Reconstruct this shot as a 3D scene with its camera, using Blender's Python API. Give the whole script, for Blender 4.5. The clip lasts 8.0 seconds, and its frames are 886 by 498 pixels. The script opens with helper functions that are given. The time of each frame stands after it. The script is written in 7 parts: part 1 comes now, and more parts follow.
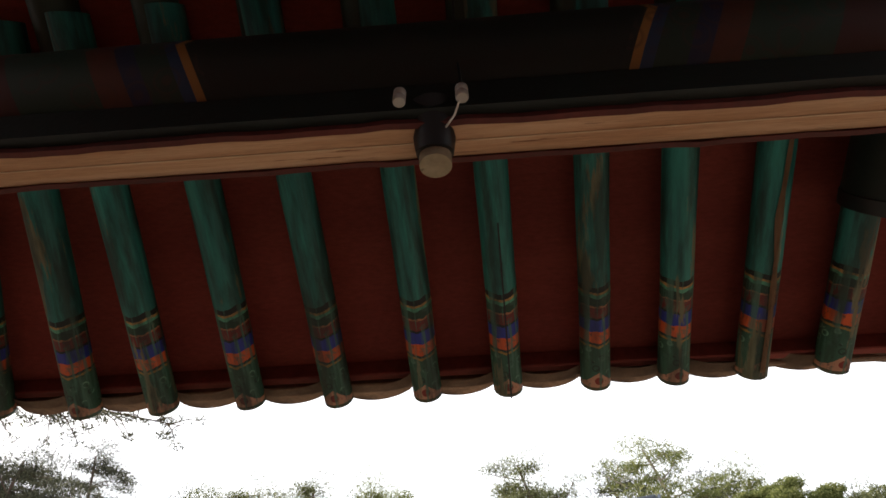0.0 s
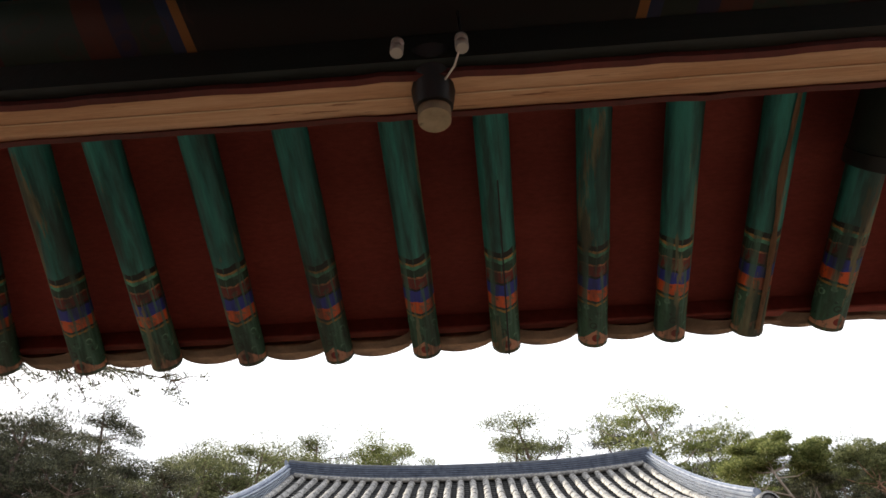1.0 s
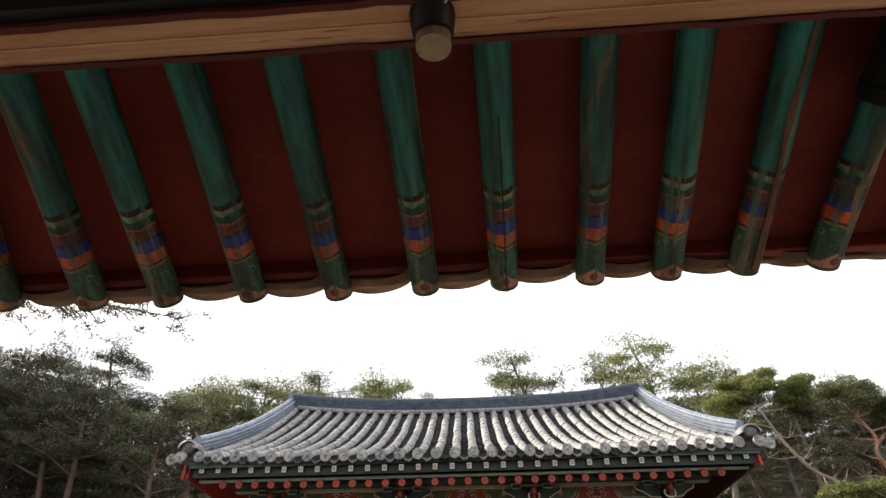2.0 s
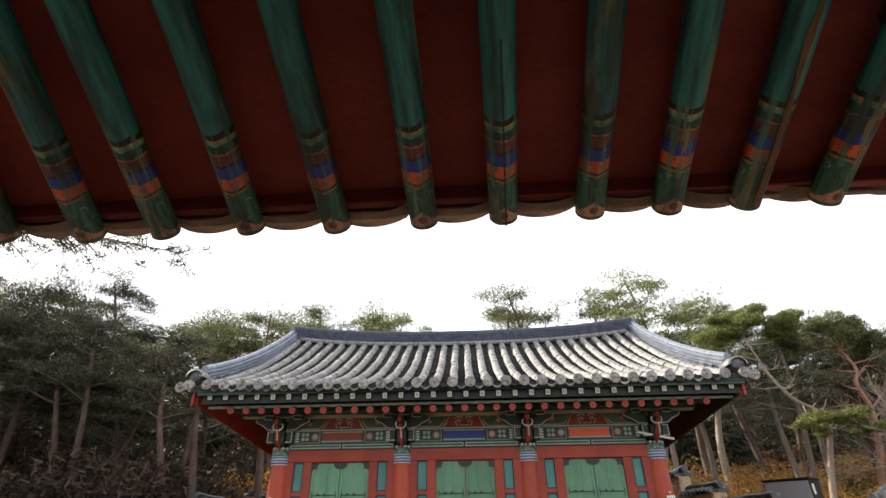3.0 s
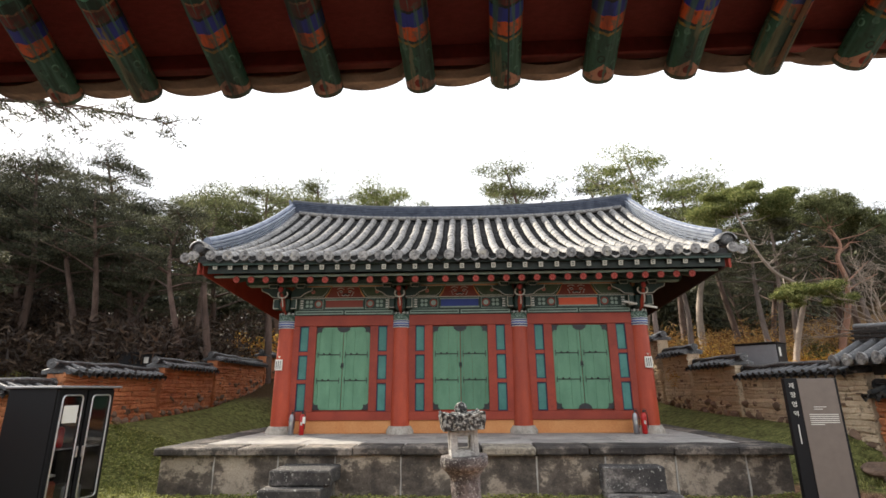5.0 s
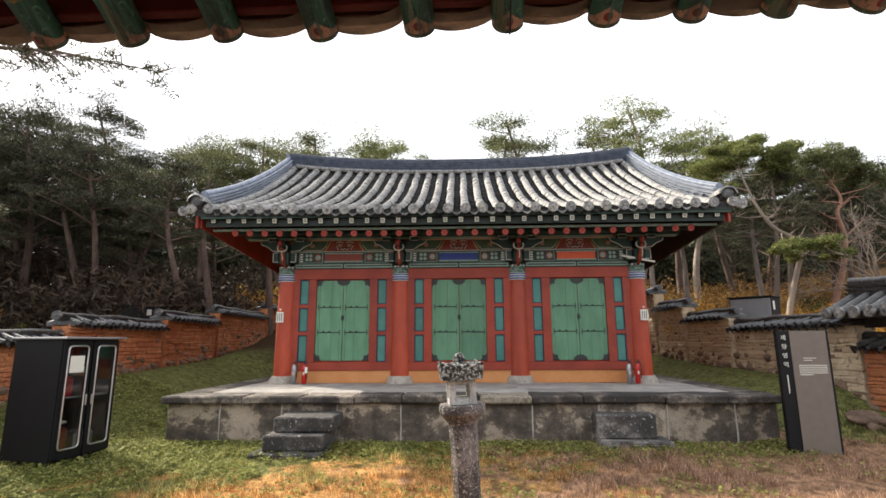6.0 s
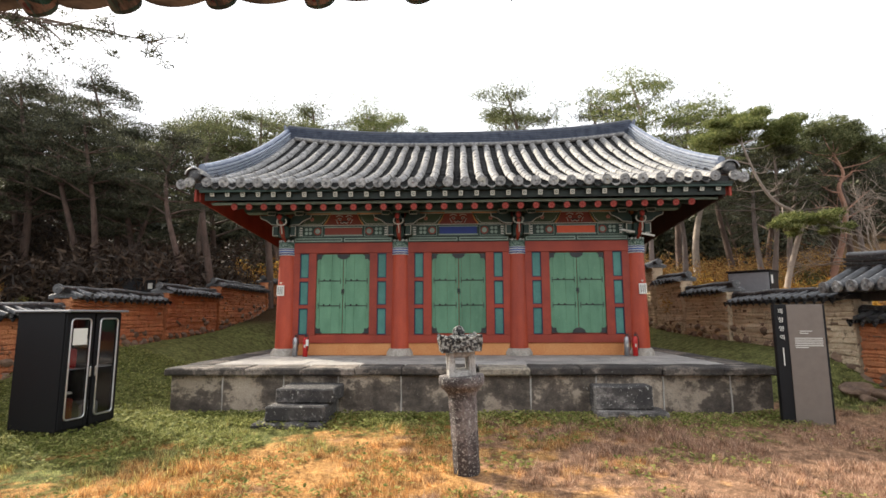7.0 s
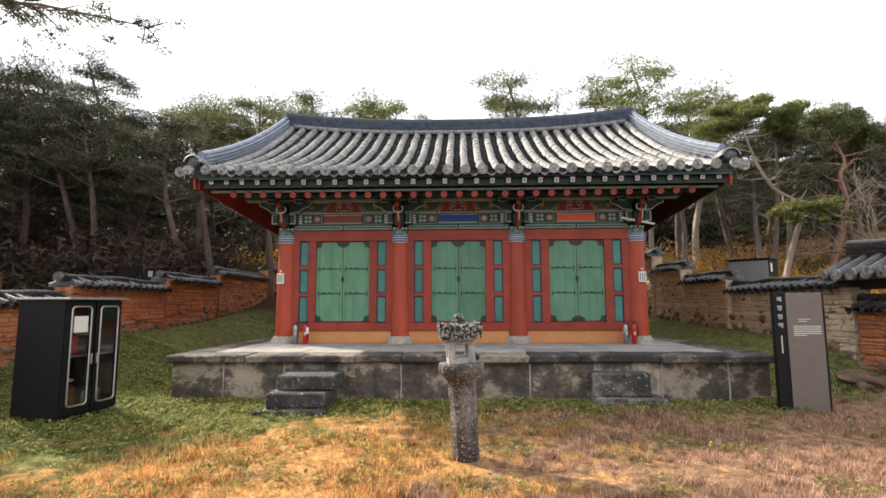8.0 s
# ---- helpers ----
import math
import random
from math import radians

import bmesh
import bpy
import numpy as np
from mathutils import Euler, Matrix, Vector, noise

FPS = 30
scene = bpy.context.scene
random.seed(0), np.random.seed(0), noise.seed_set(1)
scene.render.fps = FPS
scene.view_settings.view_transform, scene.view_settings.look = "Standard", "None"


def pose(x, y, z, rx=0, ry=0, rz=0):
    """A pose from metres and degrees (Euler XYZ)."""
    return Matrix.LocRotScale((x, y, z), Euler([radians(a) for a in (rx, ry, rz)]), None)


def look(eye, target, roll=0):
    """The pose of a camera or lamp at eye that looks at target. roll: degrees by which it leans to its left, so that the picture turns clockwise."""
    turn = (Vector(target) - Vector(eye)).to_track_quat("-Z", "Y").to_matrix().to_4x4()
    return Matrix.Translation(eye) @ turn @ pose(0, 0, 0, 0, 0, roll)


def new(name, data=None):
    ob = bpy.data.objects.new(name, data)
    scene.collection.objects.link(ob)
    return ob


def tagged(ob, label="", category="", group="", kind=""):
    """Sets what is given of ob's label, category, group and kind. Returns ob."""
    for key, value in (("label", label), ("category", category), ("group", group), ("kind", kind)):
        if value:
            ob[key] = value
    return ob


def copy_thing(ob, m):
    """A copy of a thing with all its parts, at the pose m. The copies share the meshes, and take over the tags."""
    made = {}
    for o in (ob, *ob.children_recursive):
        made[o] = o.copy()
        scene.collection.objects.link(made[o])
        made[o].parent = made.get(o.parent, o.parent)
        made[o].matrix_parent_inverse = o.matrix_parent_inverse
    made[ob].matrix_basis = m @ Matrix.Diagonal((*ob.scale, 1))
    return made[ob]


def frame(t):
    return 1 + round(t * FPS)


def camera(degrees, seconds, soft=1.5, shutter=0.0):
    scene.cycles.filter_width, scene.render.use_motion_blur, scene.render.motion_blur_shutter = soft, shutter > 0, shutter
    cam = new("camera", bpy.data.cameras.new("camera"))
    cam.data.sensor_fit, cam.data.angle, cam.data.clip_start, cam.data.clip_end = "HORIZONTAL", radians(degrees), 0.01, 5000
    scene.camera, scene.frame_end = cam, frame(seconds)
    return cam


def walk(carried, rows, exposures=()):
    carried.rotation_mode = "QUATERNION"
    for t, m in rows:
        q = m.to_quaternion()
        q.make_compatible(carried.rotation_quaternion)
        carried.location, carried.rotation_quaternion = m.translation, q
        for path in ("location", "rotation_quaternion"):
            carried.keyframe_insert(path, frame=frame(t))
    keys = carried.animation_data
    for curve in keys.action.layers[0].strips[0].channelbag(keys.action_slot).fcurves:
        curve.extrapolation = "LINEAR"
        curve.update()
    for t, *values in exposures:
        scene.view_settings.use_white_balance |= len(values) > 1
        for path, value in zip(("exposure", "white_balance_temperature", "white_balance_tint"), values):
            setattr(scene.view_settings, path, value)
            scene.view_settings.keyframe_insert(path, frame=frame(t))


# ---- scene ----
# a tripod: the lens sits ahead of and above the tilting head's pivot
cam = camera(83.0, 8.0, soft=1.6)
PIVOT, AHEAD, ABOVE = 1.55, 0.082, 0.0926
ROWS = [  # seconds, tilt up, turn left, roll
    (0.0, 48.31, 0.43, -1.16),
    (0.5, 46.67, 0.41, -1.12),
    (1.0, 43.79, 0.41, -1.14),
    (1.5, 40.53, 0.40, -1.06),
    (3.0, 29.87, 0.31, -0.70),
    (3.5, 26.15, 0.26, -0.59),
    (4.0, 22.47, 0.21, -0.49),
    (4.5, 18.97, 0.18, -0.43),
    (6.0, 10.49, 0.04, -0.28),
    (6.5, 8.77, 0.04, -0.30),
    (7.0, 7.52, 0.02, -0.24),
    (7.5, 6.73, 0.01, -0.21),
    (8.0, 6.17, -0.00, -0.21),
]


def head(tilt, turn, roll):
    m = pose(0, 0, PIVOT, 90 + tilt, 0, turn) @ pose(0, 0, 0, 0, 0, roll)
    return m @ Matrix.Translation((0, ABOVE, -AHEAD))


walk(cam, [(t, head(a, b, c)) for t, a, b, c in ROWS])

# ---- light ----
SUN_AZ, SUN_EL = 52.0, 34.5  # degrees left of straight ahead, and above the horizon
world = bpy.data.worlds.new("sky")
scene.world = world
world.use_nodes = True
wn, wl = world.node_tree.nodes, world.node_tree.links
wn.clear()
w_out, w_bg, w_sky = wn.new("ShaderNodeOutputWorld"), wn.new("ShaderNodeBackground"), wn.new("ShaderNodeTexSky")
w_sky.sky_type, w_sky.sun_disc = "NISHITA", False
w_sky.sun_elevation, w_sky.sun_rotation = radians(SUN_EL), radians(-SUN_AZ)
w_sky.air_density, w_sky.dust_density = 1.0, 3.0
w_mix, w_noise, w_ramp = wn.new("ShaderNodeMix"), wn.new("ShaderNodeTexNoise"), wn.new("ShaderNodeValToRGB")
w_coord = wn.new("ShaderNodeTexCoord")
w_mix.data_type = "RGBA"
w_noise.inputs["Scale"].default_value, w_noise.inputs["Detail"].default_value = 1.6, 6
w_ramp.color_ramp.elements[0].position, w_ramp.color_ramp.elements[1].position = 0.30, 0.55
w_ramp.color_ramp.elements[0].color = (0.25, 0.25, 0.25, 1)
w_ramp.color_ramp.elements[1].color = (0.95, 0.95, 0.95, 1)
wl.new(w_coord.outputs["Generated"], w_noise.inputs["Vector"])
wl.new(w_noise.outputs["Fac"], w_ramp.inputs["Fac"])
wl.new(w_ramp.outputs["Color"], w_mix.inputs["Factor"])
wl.new(w_sky.outputs["Color"], w_mix.inputs["A"])
w_mix.inputs["B"].default_value = (10.0, 10.2, 10.6, 1)  # thin bright cloud
wl.new(w_mix.outputs["Result"], w_bg.inputs["Color"])
w_bg.inputs["Strength"].default_value = 0.12
wl.new(w_bg.outputs["Background"], w_out.inputs["Surface"])

sun = new("sun", bpy.data.lights.new("sun", "SUN"))
sun.data.energy, sun.data.angle, sun.data.color = 5.0, radians(0.6), (1.0, 0.90, 0.75)
sun.matrix_world = look((0, 0, 0), (math.sin(radians(SUN_AZ)) * math.cos(radians(SUN_EL)), -math.cos(radians(SUN_AZ)) * math.cos(radians(SUN_EL)), -math.sin(radians(SUN_EL))))
scene.view_settings.exposure = 0.74


# ---- materials ----
def srgb(h):
    v = [int(h[i:i + 2], 16) / 255 for i in (0, 2, 4)]
    return tuple(((c + 0.055) / 1.055) ** 2.4 if c > 0.04045 else c / 12.92 for c in v)


def rgba(c):
    return (*(srgb(c) if isinstance(c, str) else c), 1)


class Mat:
    """A node material that is built step by step."""

    def __init__(self, name, rough=0.7, metal=0.0):
        self.m = bpy.data.materials.new(name)
        self.m.use_nodes = True
        self.n, self.l = self.m.node_tree.nodes, self.m.node_tree.links
        self.b = self.n["Principled BSDF"]
        self.b.inputs["Roughness"].default_value, self.b.inputs["Metallic"].default_value = rough, metal
        self.co = self.n.new("ShaderNodeTexCoord").outputs["Object"]

    def val(self, op, a, b=0.0):
        q = self.n.new("ShaderNodeMath")
        q.operation = op
        for i, v in enumerate((a, b)):
            if isinstance(v, (int, float)):
                q.inputs[i].default_value = v
            else:
                self.l.new(v, q.inputs[i])
        return q.outputs[0]

    def xyz(self, co=None):
        q = self.n.new("ShaderNodeSeparateXYZ")
        self.l.new(co or self.co, q.inputs[0])
        return q.outputs

    def stretch(self, sx, sy, sz):
        q = self.n.new("ShaderNodeMapping")
        q.inputs["Scale"].default_value = (sx, sy, sz)
        self.l.new(self.co, q.inputs["Vector"])
        return q.outputs["Vector"]

    def world(self):
        return self.n.new("ShaderNodeNewGeometry").outputs["Position"]

    def noise(self, scale, detail=4, rough=0.6, co=None):
        q = self.n.new("ShaderNodeTexNoise")
        q.inputs["Scale"].default_value, q.inputs["Detail"].default_value, q.inputs["Roughness"].default_value = scale, detail, rough
        self.l.new(co or self.co, q.inputs["Vector"])
        return q.outputs["Fac"]

    def ramp(self, fac, stops, constant=False):
        q = self.n.new("ShaderNodeValToRGB")
        if constant:
            q.color_ramp.interpolation = "CONSTANT"
        e = q.color_ramp.elements
        while len(e) < len(stops):
            e.new(0.5)
        for el, (p, c) in zip(e, stops):
            el.position, el.color = p, rgba(c) if not isinstance(c, (int, float)) else (c, c, c, 1)
        self.l.new(fac, q.inputs["Fac"])
        return q.outputs["Color"]

    def mix(self, fac, a, b, blend="MIX"):
        q = self.n.new("ShaderNodeMix")
        q.data_type, q.blend_type = "RGBA", blend
        for key, v in (("Factor", fac), ("A", a), ("B", b)):
            if isinstance(v, (int, float)):
                q.inputs[key].default_value = v
            elif isinstance(v, (str, tuple)):
                q.inputs[key].default_value = rgba(v)
            else:
                self.l.new(v, q.inputs[key])
        return q.outputs["Result"]

    def random(self):
        return self.n.new("ShaderNodeObjectInfo").outputs["Random"]

    def island(self):
        return self.n.new("ShaderNodeNewGeometry").outputs["Random Per Island"]

    def color(self, c):
        if isinstance(c, (str, tuple)):
            self.b.inputs["Base Color"].default_value = rgba(c)
        else:
            self.l.new(c, self.b.inputs["Base Color"])
        return self

    def rough(self, c):
        self.l.new(c, self.b.inputs["Roughness"])
        return self

    def bump(self, h, strength=0.4, dist=0.01):
        q = self.n.new("ShaderNodeBump")
        q.inputs["Strength"].default_value, q.inputs["Distance"].default_value = strength, dist
        self.l.new(h, q.inputs["Height"])
        self.l.new(q.outputs["Normal"], self.b.inputs["Normal"])
        return self


def worn(name, a, b, c=None, scale=3.0, fine=40.0, rough=0.75, bump=0.3, dist=0.006, stretch=(1, 1, 1), spots=0.68):
    """Two tones in large patches, fine grain, and worn spots of a third tone."""
    m = Mat(name, rough)
    co = m.stretch(*stretch)
    big, small = m.noise(scale, 5, 0.6, co), m.noise(fine, 4, 0.65, co)
    col = m.mix(m.ramp(big, [(0.35, 0.0), (0.65, 1.0)]), a, b)
    col = m.mix(0.35, col, m.ramp(small, [(0.3, 0.35), (0.7, 0.85)]), "OVERLAY")
    if c:
        col = m.mix(m.ramp(m.noise(scale * 2.7, 6, 0.7, co), [(spots, 0.0), (spots + 0.06, 1.0)]), col, c)
    tone = m.ramp(m.random(), [(0.0, 0.78), (1.0, 1.0)])
    col = m.mix(1.0, col, tone, "MULTIPLY")
    return m.color(col).bump(small, bump, dist).m


def plain(name, c, rough=0.5, metal=0.0, var=0.12):
    m = Mat(name, rough, metal)
    n = m.noise(9, 5)
    m.color(m.mix(var, c, m.ramp(n, [(0.3, 0.2), (0.7, 0.9)]), "OVERLAY"))
    return m.bump(m.noise(60, 3), 0.08, 0.003).m


def tile_mat(name):
    m = Mat(name, 0.55)
    n1, n2 = m.noise(14, 5, 0.7, m.world()), m.noise(70, 3, 0.6, m.world())
    col = m.mix(m.ramp(n1, [(0.38, 0.0), (0.62, 1.0)]), (0.085, 0.083, 0.083), (0.38, 0.365, 0.345))
    col = m.mix(m.ramp(m.noise(5, 6, 0.75, m.world()), [(0.56, 0.0), (0.66, 0.7)]), col, (0.42, 0.39, 0.30))
    col = m.mix(0.75, col, m.mix(m.random(), (0.5, 0.5, 0.51), (1.0, 0.99, 0.97)), "MULTIPLY")
    m.color(col).rough(m.ramp(n2, [(0.3, 0.42), (0.7, 0.7)]))
    return m.bump(n2, 0.35, 0.006).m


def rafter_mat():
    """Green paint with a banded ornament that starts at the timber's outer end (local z = 0)."""
    m = Mat("painted_rafter", 0.6)
    x, y, z = m.xyz()
    grain = m.noise(3.0, 6, 0.7, m.stretch(9, 9, 0.9))
    jag = m.val("MULTIPLY", m.val("ABSOLUTE", x), 0.22)
    wob = m.val("MULTIPLY", m.val("SUBTRACT", m.noise(26, 3), 0.5), 0.022)
    s = m.val("MULTIPLY", m.val("ADD", m.val("SUBTRACT", z, jag), wob), 1 / 0.47)
    green = m.mix(m.ramp(grain, [(0.35, 0.0), (0.7, 1.0)]), srgb("175a58"), srgb("359a90"))
    bands = m.ramp(s, [(0.0, srgb("4a4d38")), (0.04, srgb("2c5f4d")), (0.31, srgb("a0813c")), (0.325, srgb("25302f")), (0.34, srgb("e2642e")),
                       (0.42, srgb("2639a6")), (0.50, srgb("10181c")), (0.515, srgb("74251f")), (0.58, srgb("b07a54")), (0.59, srgb("14402f")), (0.645, srgb("5cb090")), (0.665, srgb("c09a58")), (0.68, srgb("0b0c0c"))], True)
    # scrolls on the green and a red heart in the flower
    ring = m.n.new("ShaderNodeTexVoronoi")
    ring.inputs["Scale"].default_value = 34
    m.l.new(m.co, ring.inputs["Vector"])
    curl = m.ramp(ring.outputs["Distance"], [(0.0, 0.0), (0.22, 0.0), (0.26, 1.0), (0.36, 1.0), (0.40, 0.0)])
    in_green = m.val("MULTIPLY", m.val("GREATER_THAN", s, 0.06), m.val("LESS_THAN", s, 0.31))
    bands = m.mix(m.val("MULTIPLY", m.val("MULTIPLY", curl, in_green), 0.85), bands, m.mix(m.ramp(m.noise(16, 2), [(0.45, 0.0), (0.55, 1.0)]), srgb("12322a"), srgb("7cb89e")))
    rad = m.val("ADD", m.val("POWER", x, 2.0), m.val("POWER", m.val("SUBTRACT", z, 0.036), 2.0))
    petal = m.val("ADD", m.val("MULTIPLY", m.val("ABSOLUTE", x), 0.9), m.val("ADD", z, m.val("MULTIPLY", wob, 0.8)))
    petal = m.val("MULTIPLY", m.val("LESS_THAN", petal, 0.066), m.val("GREATER_THAN", z, 0.014))
    bands = m.mix(petal, bands, srgb("c8957a"))
    bands = m.mix(m.val("LESS_THAN", rad, 0.00016), bands, srgb("8a2c20"))
    bands = m.mix(m.val("MULTIPLY", m.ramp(m.noise(38, 4, 0.7), [(0.57, 0.0), (0.64, 1.0)]), 0.6), bands, srgb("3c6a5c"))
    bands = m.mix(m.val("MULTIPLY", m.ramp(m.noise(55, 4, 0.7), [(0.60, 0.0), (0.66, 1.0)]), 0.6), bands, srgb("15221f"))
    # washed-out runs along the timber that blur the bands
    runs = m.noise(1.0, 4, 0.6, m.stretch(46, 46, 4.0))
    bands = m.mix(m.val("MULTIPLY", m.ramp(runs, [(0.54, 0.0), (0.60, 1.0)]), 0.8), bands, srgb("48796a"))
    col = m.mix(m.val("GREATER_THAN", s, 0.72), bands, green)
    # peeled strips, different on each timber
    shift = m.n.new("ShaderNodeVectorMath")
    shift.operation = "ADD"
    rnd = m.n.new("ShaderNodeCombineXYZ")
    r5 = m.val("MULTIPLY", m.random(), 37.0)
    for i in range(3):
        m.l.new(r5, rnd.inputs[i])
    m.l.new(m.stretch(14, 14, 2.2), shift.inputs[0])
    m.l.new(rnd.outputs[0], shift.inputs[1])
    peel = m.noise(1.0, 6, 0.65, shift.outputs[0])
    col = m.mix(m.ramp(peel, [(0.59, 0.0), (0.625, 1.0)]), col, m.mix(grain, srgb("3f7d68"), srgb("9a7a58")))
    col = m.mix(m.ramp(m.noise(1.4, 5, 0.6, shift.outputs[0]), [(0.40, 0.75), (0.56, 0.0)]), col, srgb("0c211b"))
    col = m.mix(1.0, col, m.ramp(m.random(), [(0.0, 0.75), (1.0, 1.0)]), "MULTIPLY")
    return m.color(col).bump(grain, 0.35, 0.006).m


def beam_ornament_mat(name, half):
    """Dark green beam whose ends carry a striped and flowered ornament."""
    m = Mat(name, 0.6)
    x, y, z = m.xyz()
    d = m.val("SUBTRACT", m.val("ABSOLUTE", x), half)
    s = m.val("MULTIPLY", m.val("ADD", d, m.val("MULTIPLY", m.val("ABSOLUTE", z), 0.5)), 2.0)
    ring = m.n.new("ShaderNodeTexVoronoi")
    ring.inputs["Scale"].default_value = 16
    m.l.new(m.co, ring.inputs["Vector"])
    orn = m.ramp(s, [(0.0, srgb("0f1613")), (0.03, srgb("8a6430")), (0.07, srgb("1a3050")), (0.12, srgb("122c24")), (0.25, srgb("141c3c")), (0.33, srgb("4c2618")), (0.45, srgb("14342a")), (0.8, srgb("3c1a16"))], True)
    curl = m.ramp(ring.outputs["Distance"], [(0.0, 1.0), (0.15, 1.0), (0.2, 0.0), (0.35, 0.0), (0.4, 1.0), (0.5, 0.0)])
    orn = m.mix(m.val("MULTIPLY", curl, 0.45), orn, srgb("40241e"))
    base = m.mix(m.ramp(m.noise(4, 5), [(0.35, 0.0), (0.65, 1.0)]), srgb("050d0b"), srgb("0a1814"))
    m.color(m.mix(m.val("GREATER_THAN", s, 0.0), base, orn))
    return m.bump(m.noise(30, 4), 0.2, 0.004).m


def grass_ground_mat():
    m = Mat("lawn", 0.95)
    m.b.inputs["Specular IOR Level"].default_value = 0.05
    x, y, z = m.xyz()
    n = m.noise(0.9, 6, 0.62)
    fine = m.noise(26, 5, 0.7)
    # dry turf in the open middle, greener near the platform and by the side wall
    g = m.val("ADD", m.val("MULTIPLY", m.val("SUBTRACT", y, 6.7), 0.26), m.val("MULTIPLY", m.val("SUBTRACT", -0.9, x), 0.25))
    g = m.val("ADD", g, m.val("ADD", m.val("MULTIPLY", m.val("SUBTRACT", n, 0.47), 4.0), m.val("MULTIPLY", m.val("SUBTRACT", m.noise(4.5, 4, 0.6), 0.5), 2.2)))
    g = m.val("ADD", g, m.val("MULTIPLY", m.val("MULTIPLY", m.val("MAXIMUM", m.val("SUBTRACT", m.val("ABSOLUTE", x), 4.4), 0.0), m.val("MAXIMUM", m.val("SUBTRACT", y, 7.0), 0.0)), 0.9))
    dry = m.mix(m.ramp(m.val("SUBTRACT", m.noise(1.9, 5, 0.6), m.val("MULTIPLY", m.val("SUBTRACT", x, 0.6), 0.075)), [(0.43, 0.0), (0.56, 1.0)]), m.ramp(fine, [(0.25, (0.13, 0.075, 0.045)), (0.55, (0.28, 0.165, 0.10)), (0.8, (0.44, 0.29, 0.185))]), m.ramp(fine, [(0.25, (0.20, 0.10, 0.036)), (0.55, (0.47, 0.255, 0.095)), (0.8, (0.70, 0.47, 0.22))]))
    green = m.ramp(fine, [(0.25, (0.05, 0.055, 0.02)), (0.55, (0.14, 0.145, 0.05)), (0.8, (0.28, 0.265, 0.11))])
    col = m.mix(m.ramp(g, [(0.15, 0.0), (0.65, 1.0)]), dry, green)
    far = m.ramp(m.val("MULTIPLY", m.val("SUBTRACT", y, 17.5), 0.5), [(0.0, 0.0), (1.0, 1.0)])
    col = m.mix(1.0, col, m.ramp(m.noise(7.5, 4, 0.65), [(0.36, 0.55), (0.62, 1.38)]), "MULTIPLY")
    away = m.ramp(m.val("MULTIPLY", m.val("SUBTRACT", m.val("ABSOLUTE", x), 7.6), 2.0), [(0.0, 0.0), (1.0, 1.0)])
    far = m.val("MAXIMUM", far, away)
    # unseen ground under the gate; its greyer tone sets the bounce onto the rafters
    near = m.ramp(m.val("SUBTRACT", 4.3, y), [(0.0, 0.0), (1.0, 1.0)])
    col = m.mix(far, col, m.ramp(fine, [(0.3, (0.022, 0.015, 0.009)), (0.6, (0.075, 0.046, 0.023)), (0.85, (0.18, 0.098, 0.04))]))
    col = m.mix(near, col, m.ramp(fine, [(0.3, (0.12, 0.10, 0.085)), (0.7, (0.27, 0.235, 0.20))]))
    return m.color(col).bump(fine, 0.8, 0.03).m


def blade_mat():
    m = Mat("grass_blade", 0.8)
    x, y, z = m.xyz()
    n = m.noise(0.9, 6, 0.62)
    g = m.val("ADD", m.val("MULTIPLY", m.val("SUBTRACT", y, 6.7), 0.26), m.val("MULTIPLY", m.val("SUBTRACT", -0.9, x), 0.25))
    g = m.val("ADD", g, m.val("ADD", m.val("MULTIPLY", m.val("SUBTRACT", n, 0.47), 4.0), m.val("MULTIPLY", m.val("SUBTRACT", m.noise(4.5, 4, 0.6), 0.5), 2.2)))
    g = m.val("ADD", g, m.val("MULTIPLY", m.val("MULTIPLY", m.val("MAXIMUM", m.val("SUBTRACT", m.val("ABSOLUTE", x), 4.4), 0.0), m.val("MAXIMUM", m.val("SUBTRACT", y, 7.0), 0.0)), 0.9))
    r = m.island()
    dry = m.mix(m.ramp(m.val("SUBTRACT", m.noise(1.9, 5, 0.6), m.val("MULTIPLY", m.val("SUBTRACT", x, 0.6), 0.075)), [(0.43, 0.0), (0.56, 1.0)]), m.ramp(r, [(0.0, (0.16, 0.09, 0.055)), (0.5, (0.38, 0.225, 0.145)), (1.0, (0.64, 0.44, 0.30))]), m.ramp(r, [(0.0, (0.20, 0.09, 0.03)), (0.5, (0.56, 0.29, 0.095)), (1.0, (0.90, 0.64, 0.29))]))
    green = m.ramp(r, [(0.0, (0.06, 0.075, 0.02)), (0.6, (0.25, 0.26, 0.075)), (1.0, (0.62, 0.58, 0.22))])
    col = m.mix(m.ramp(m.val("ADD", g, m.val("MULTIPLY", m.val("SUBTRACT", r, 0.5), 0.5)), [(0.15, 0.0), (0.65, 1.0)]), dry, green)
    col = m.mix(1.0, col, m.ramp(m.noise(7.5, 4, 0.65), [(0.36, 0.55), (0.62, 1.38)]), "MULTIPLY")
    m.color(col)
    t = m.n.new("ShaderNodeBsdfTranslucent")
    m.l.new(col, t.inputs["Color"])
    q = m.n.new("ShaderNodeMixShader")
    q.inputs[0].default_value = 0.35
    m.l.new(m.b.outputs[0], q.inputs[1])
    m.l.new(t.outputs[0], q.inputs[2])
    m.l.new(q.outputs[0], m.n["Material Output"].inputs["Surface"])
    return m.m


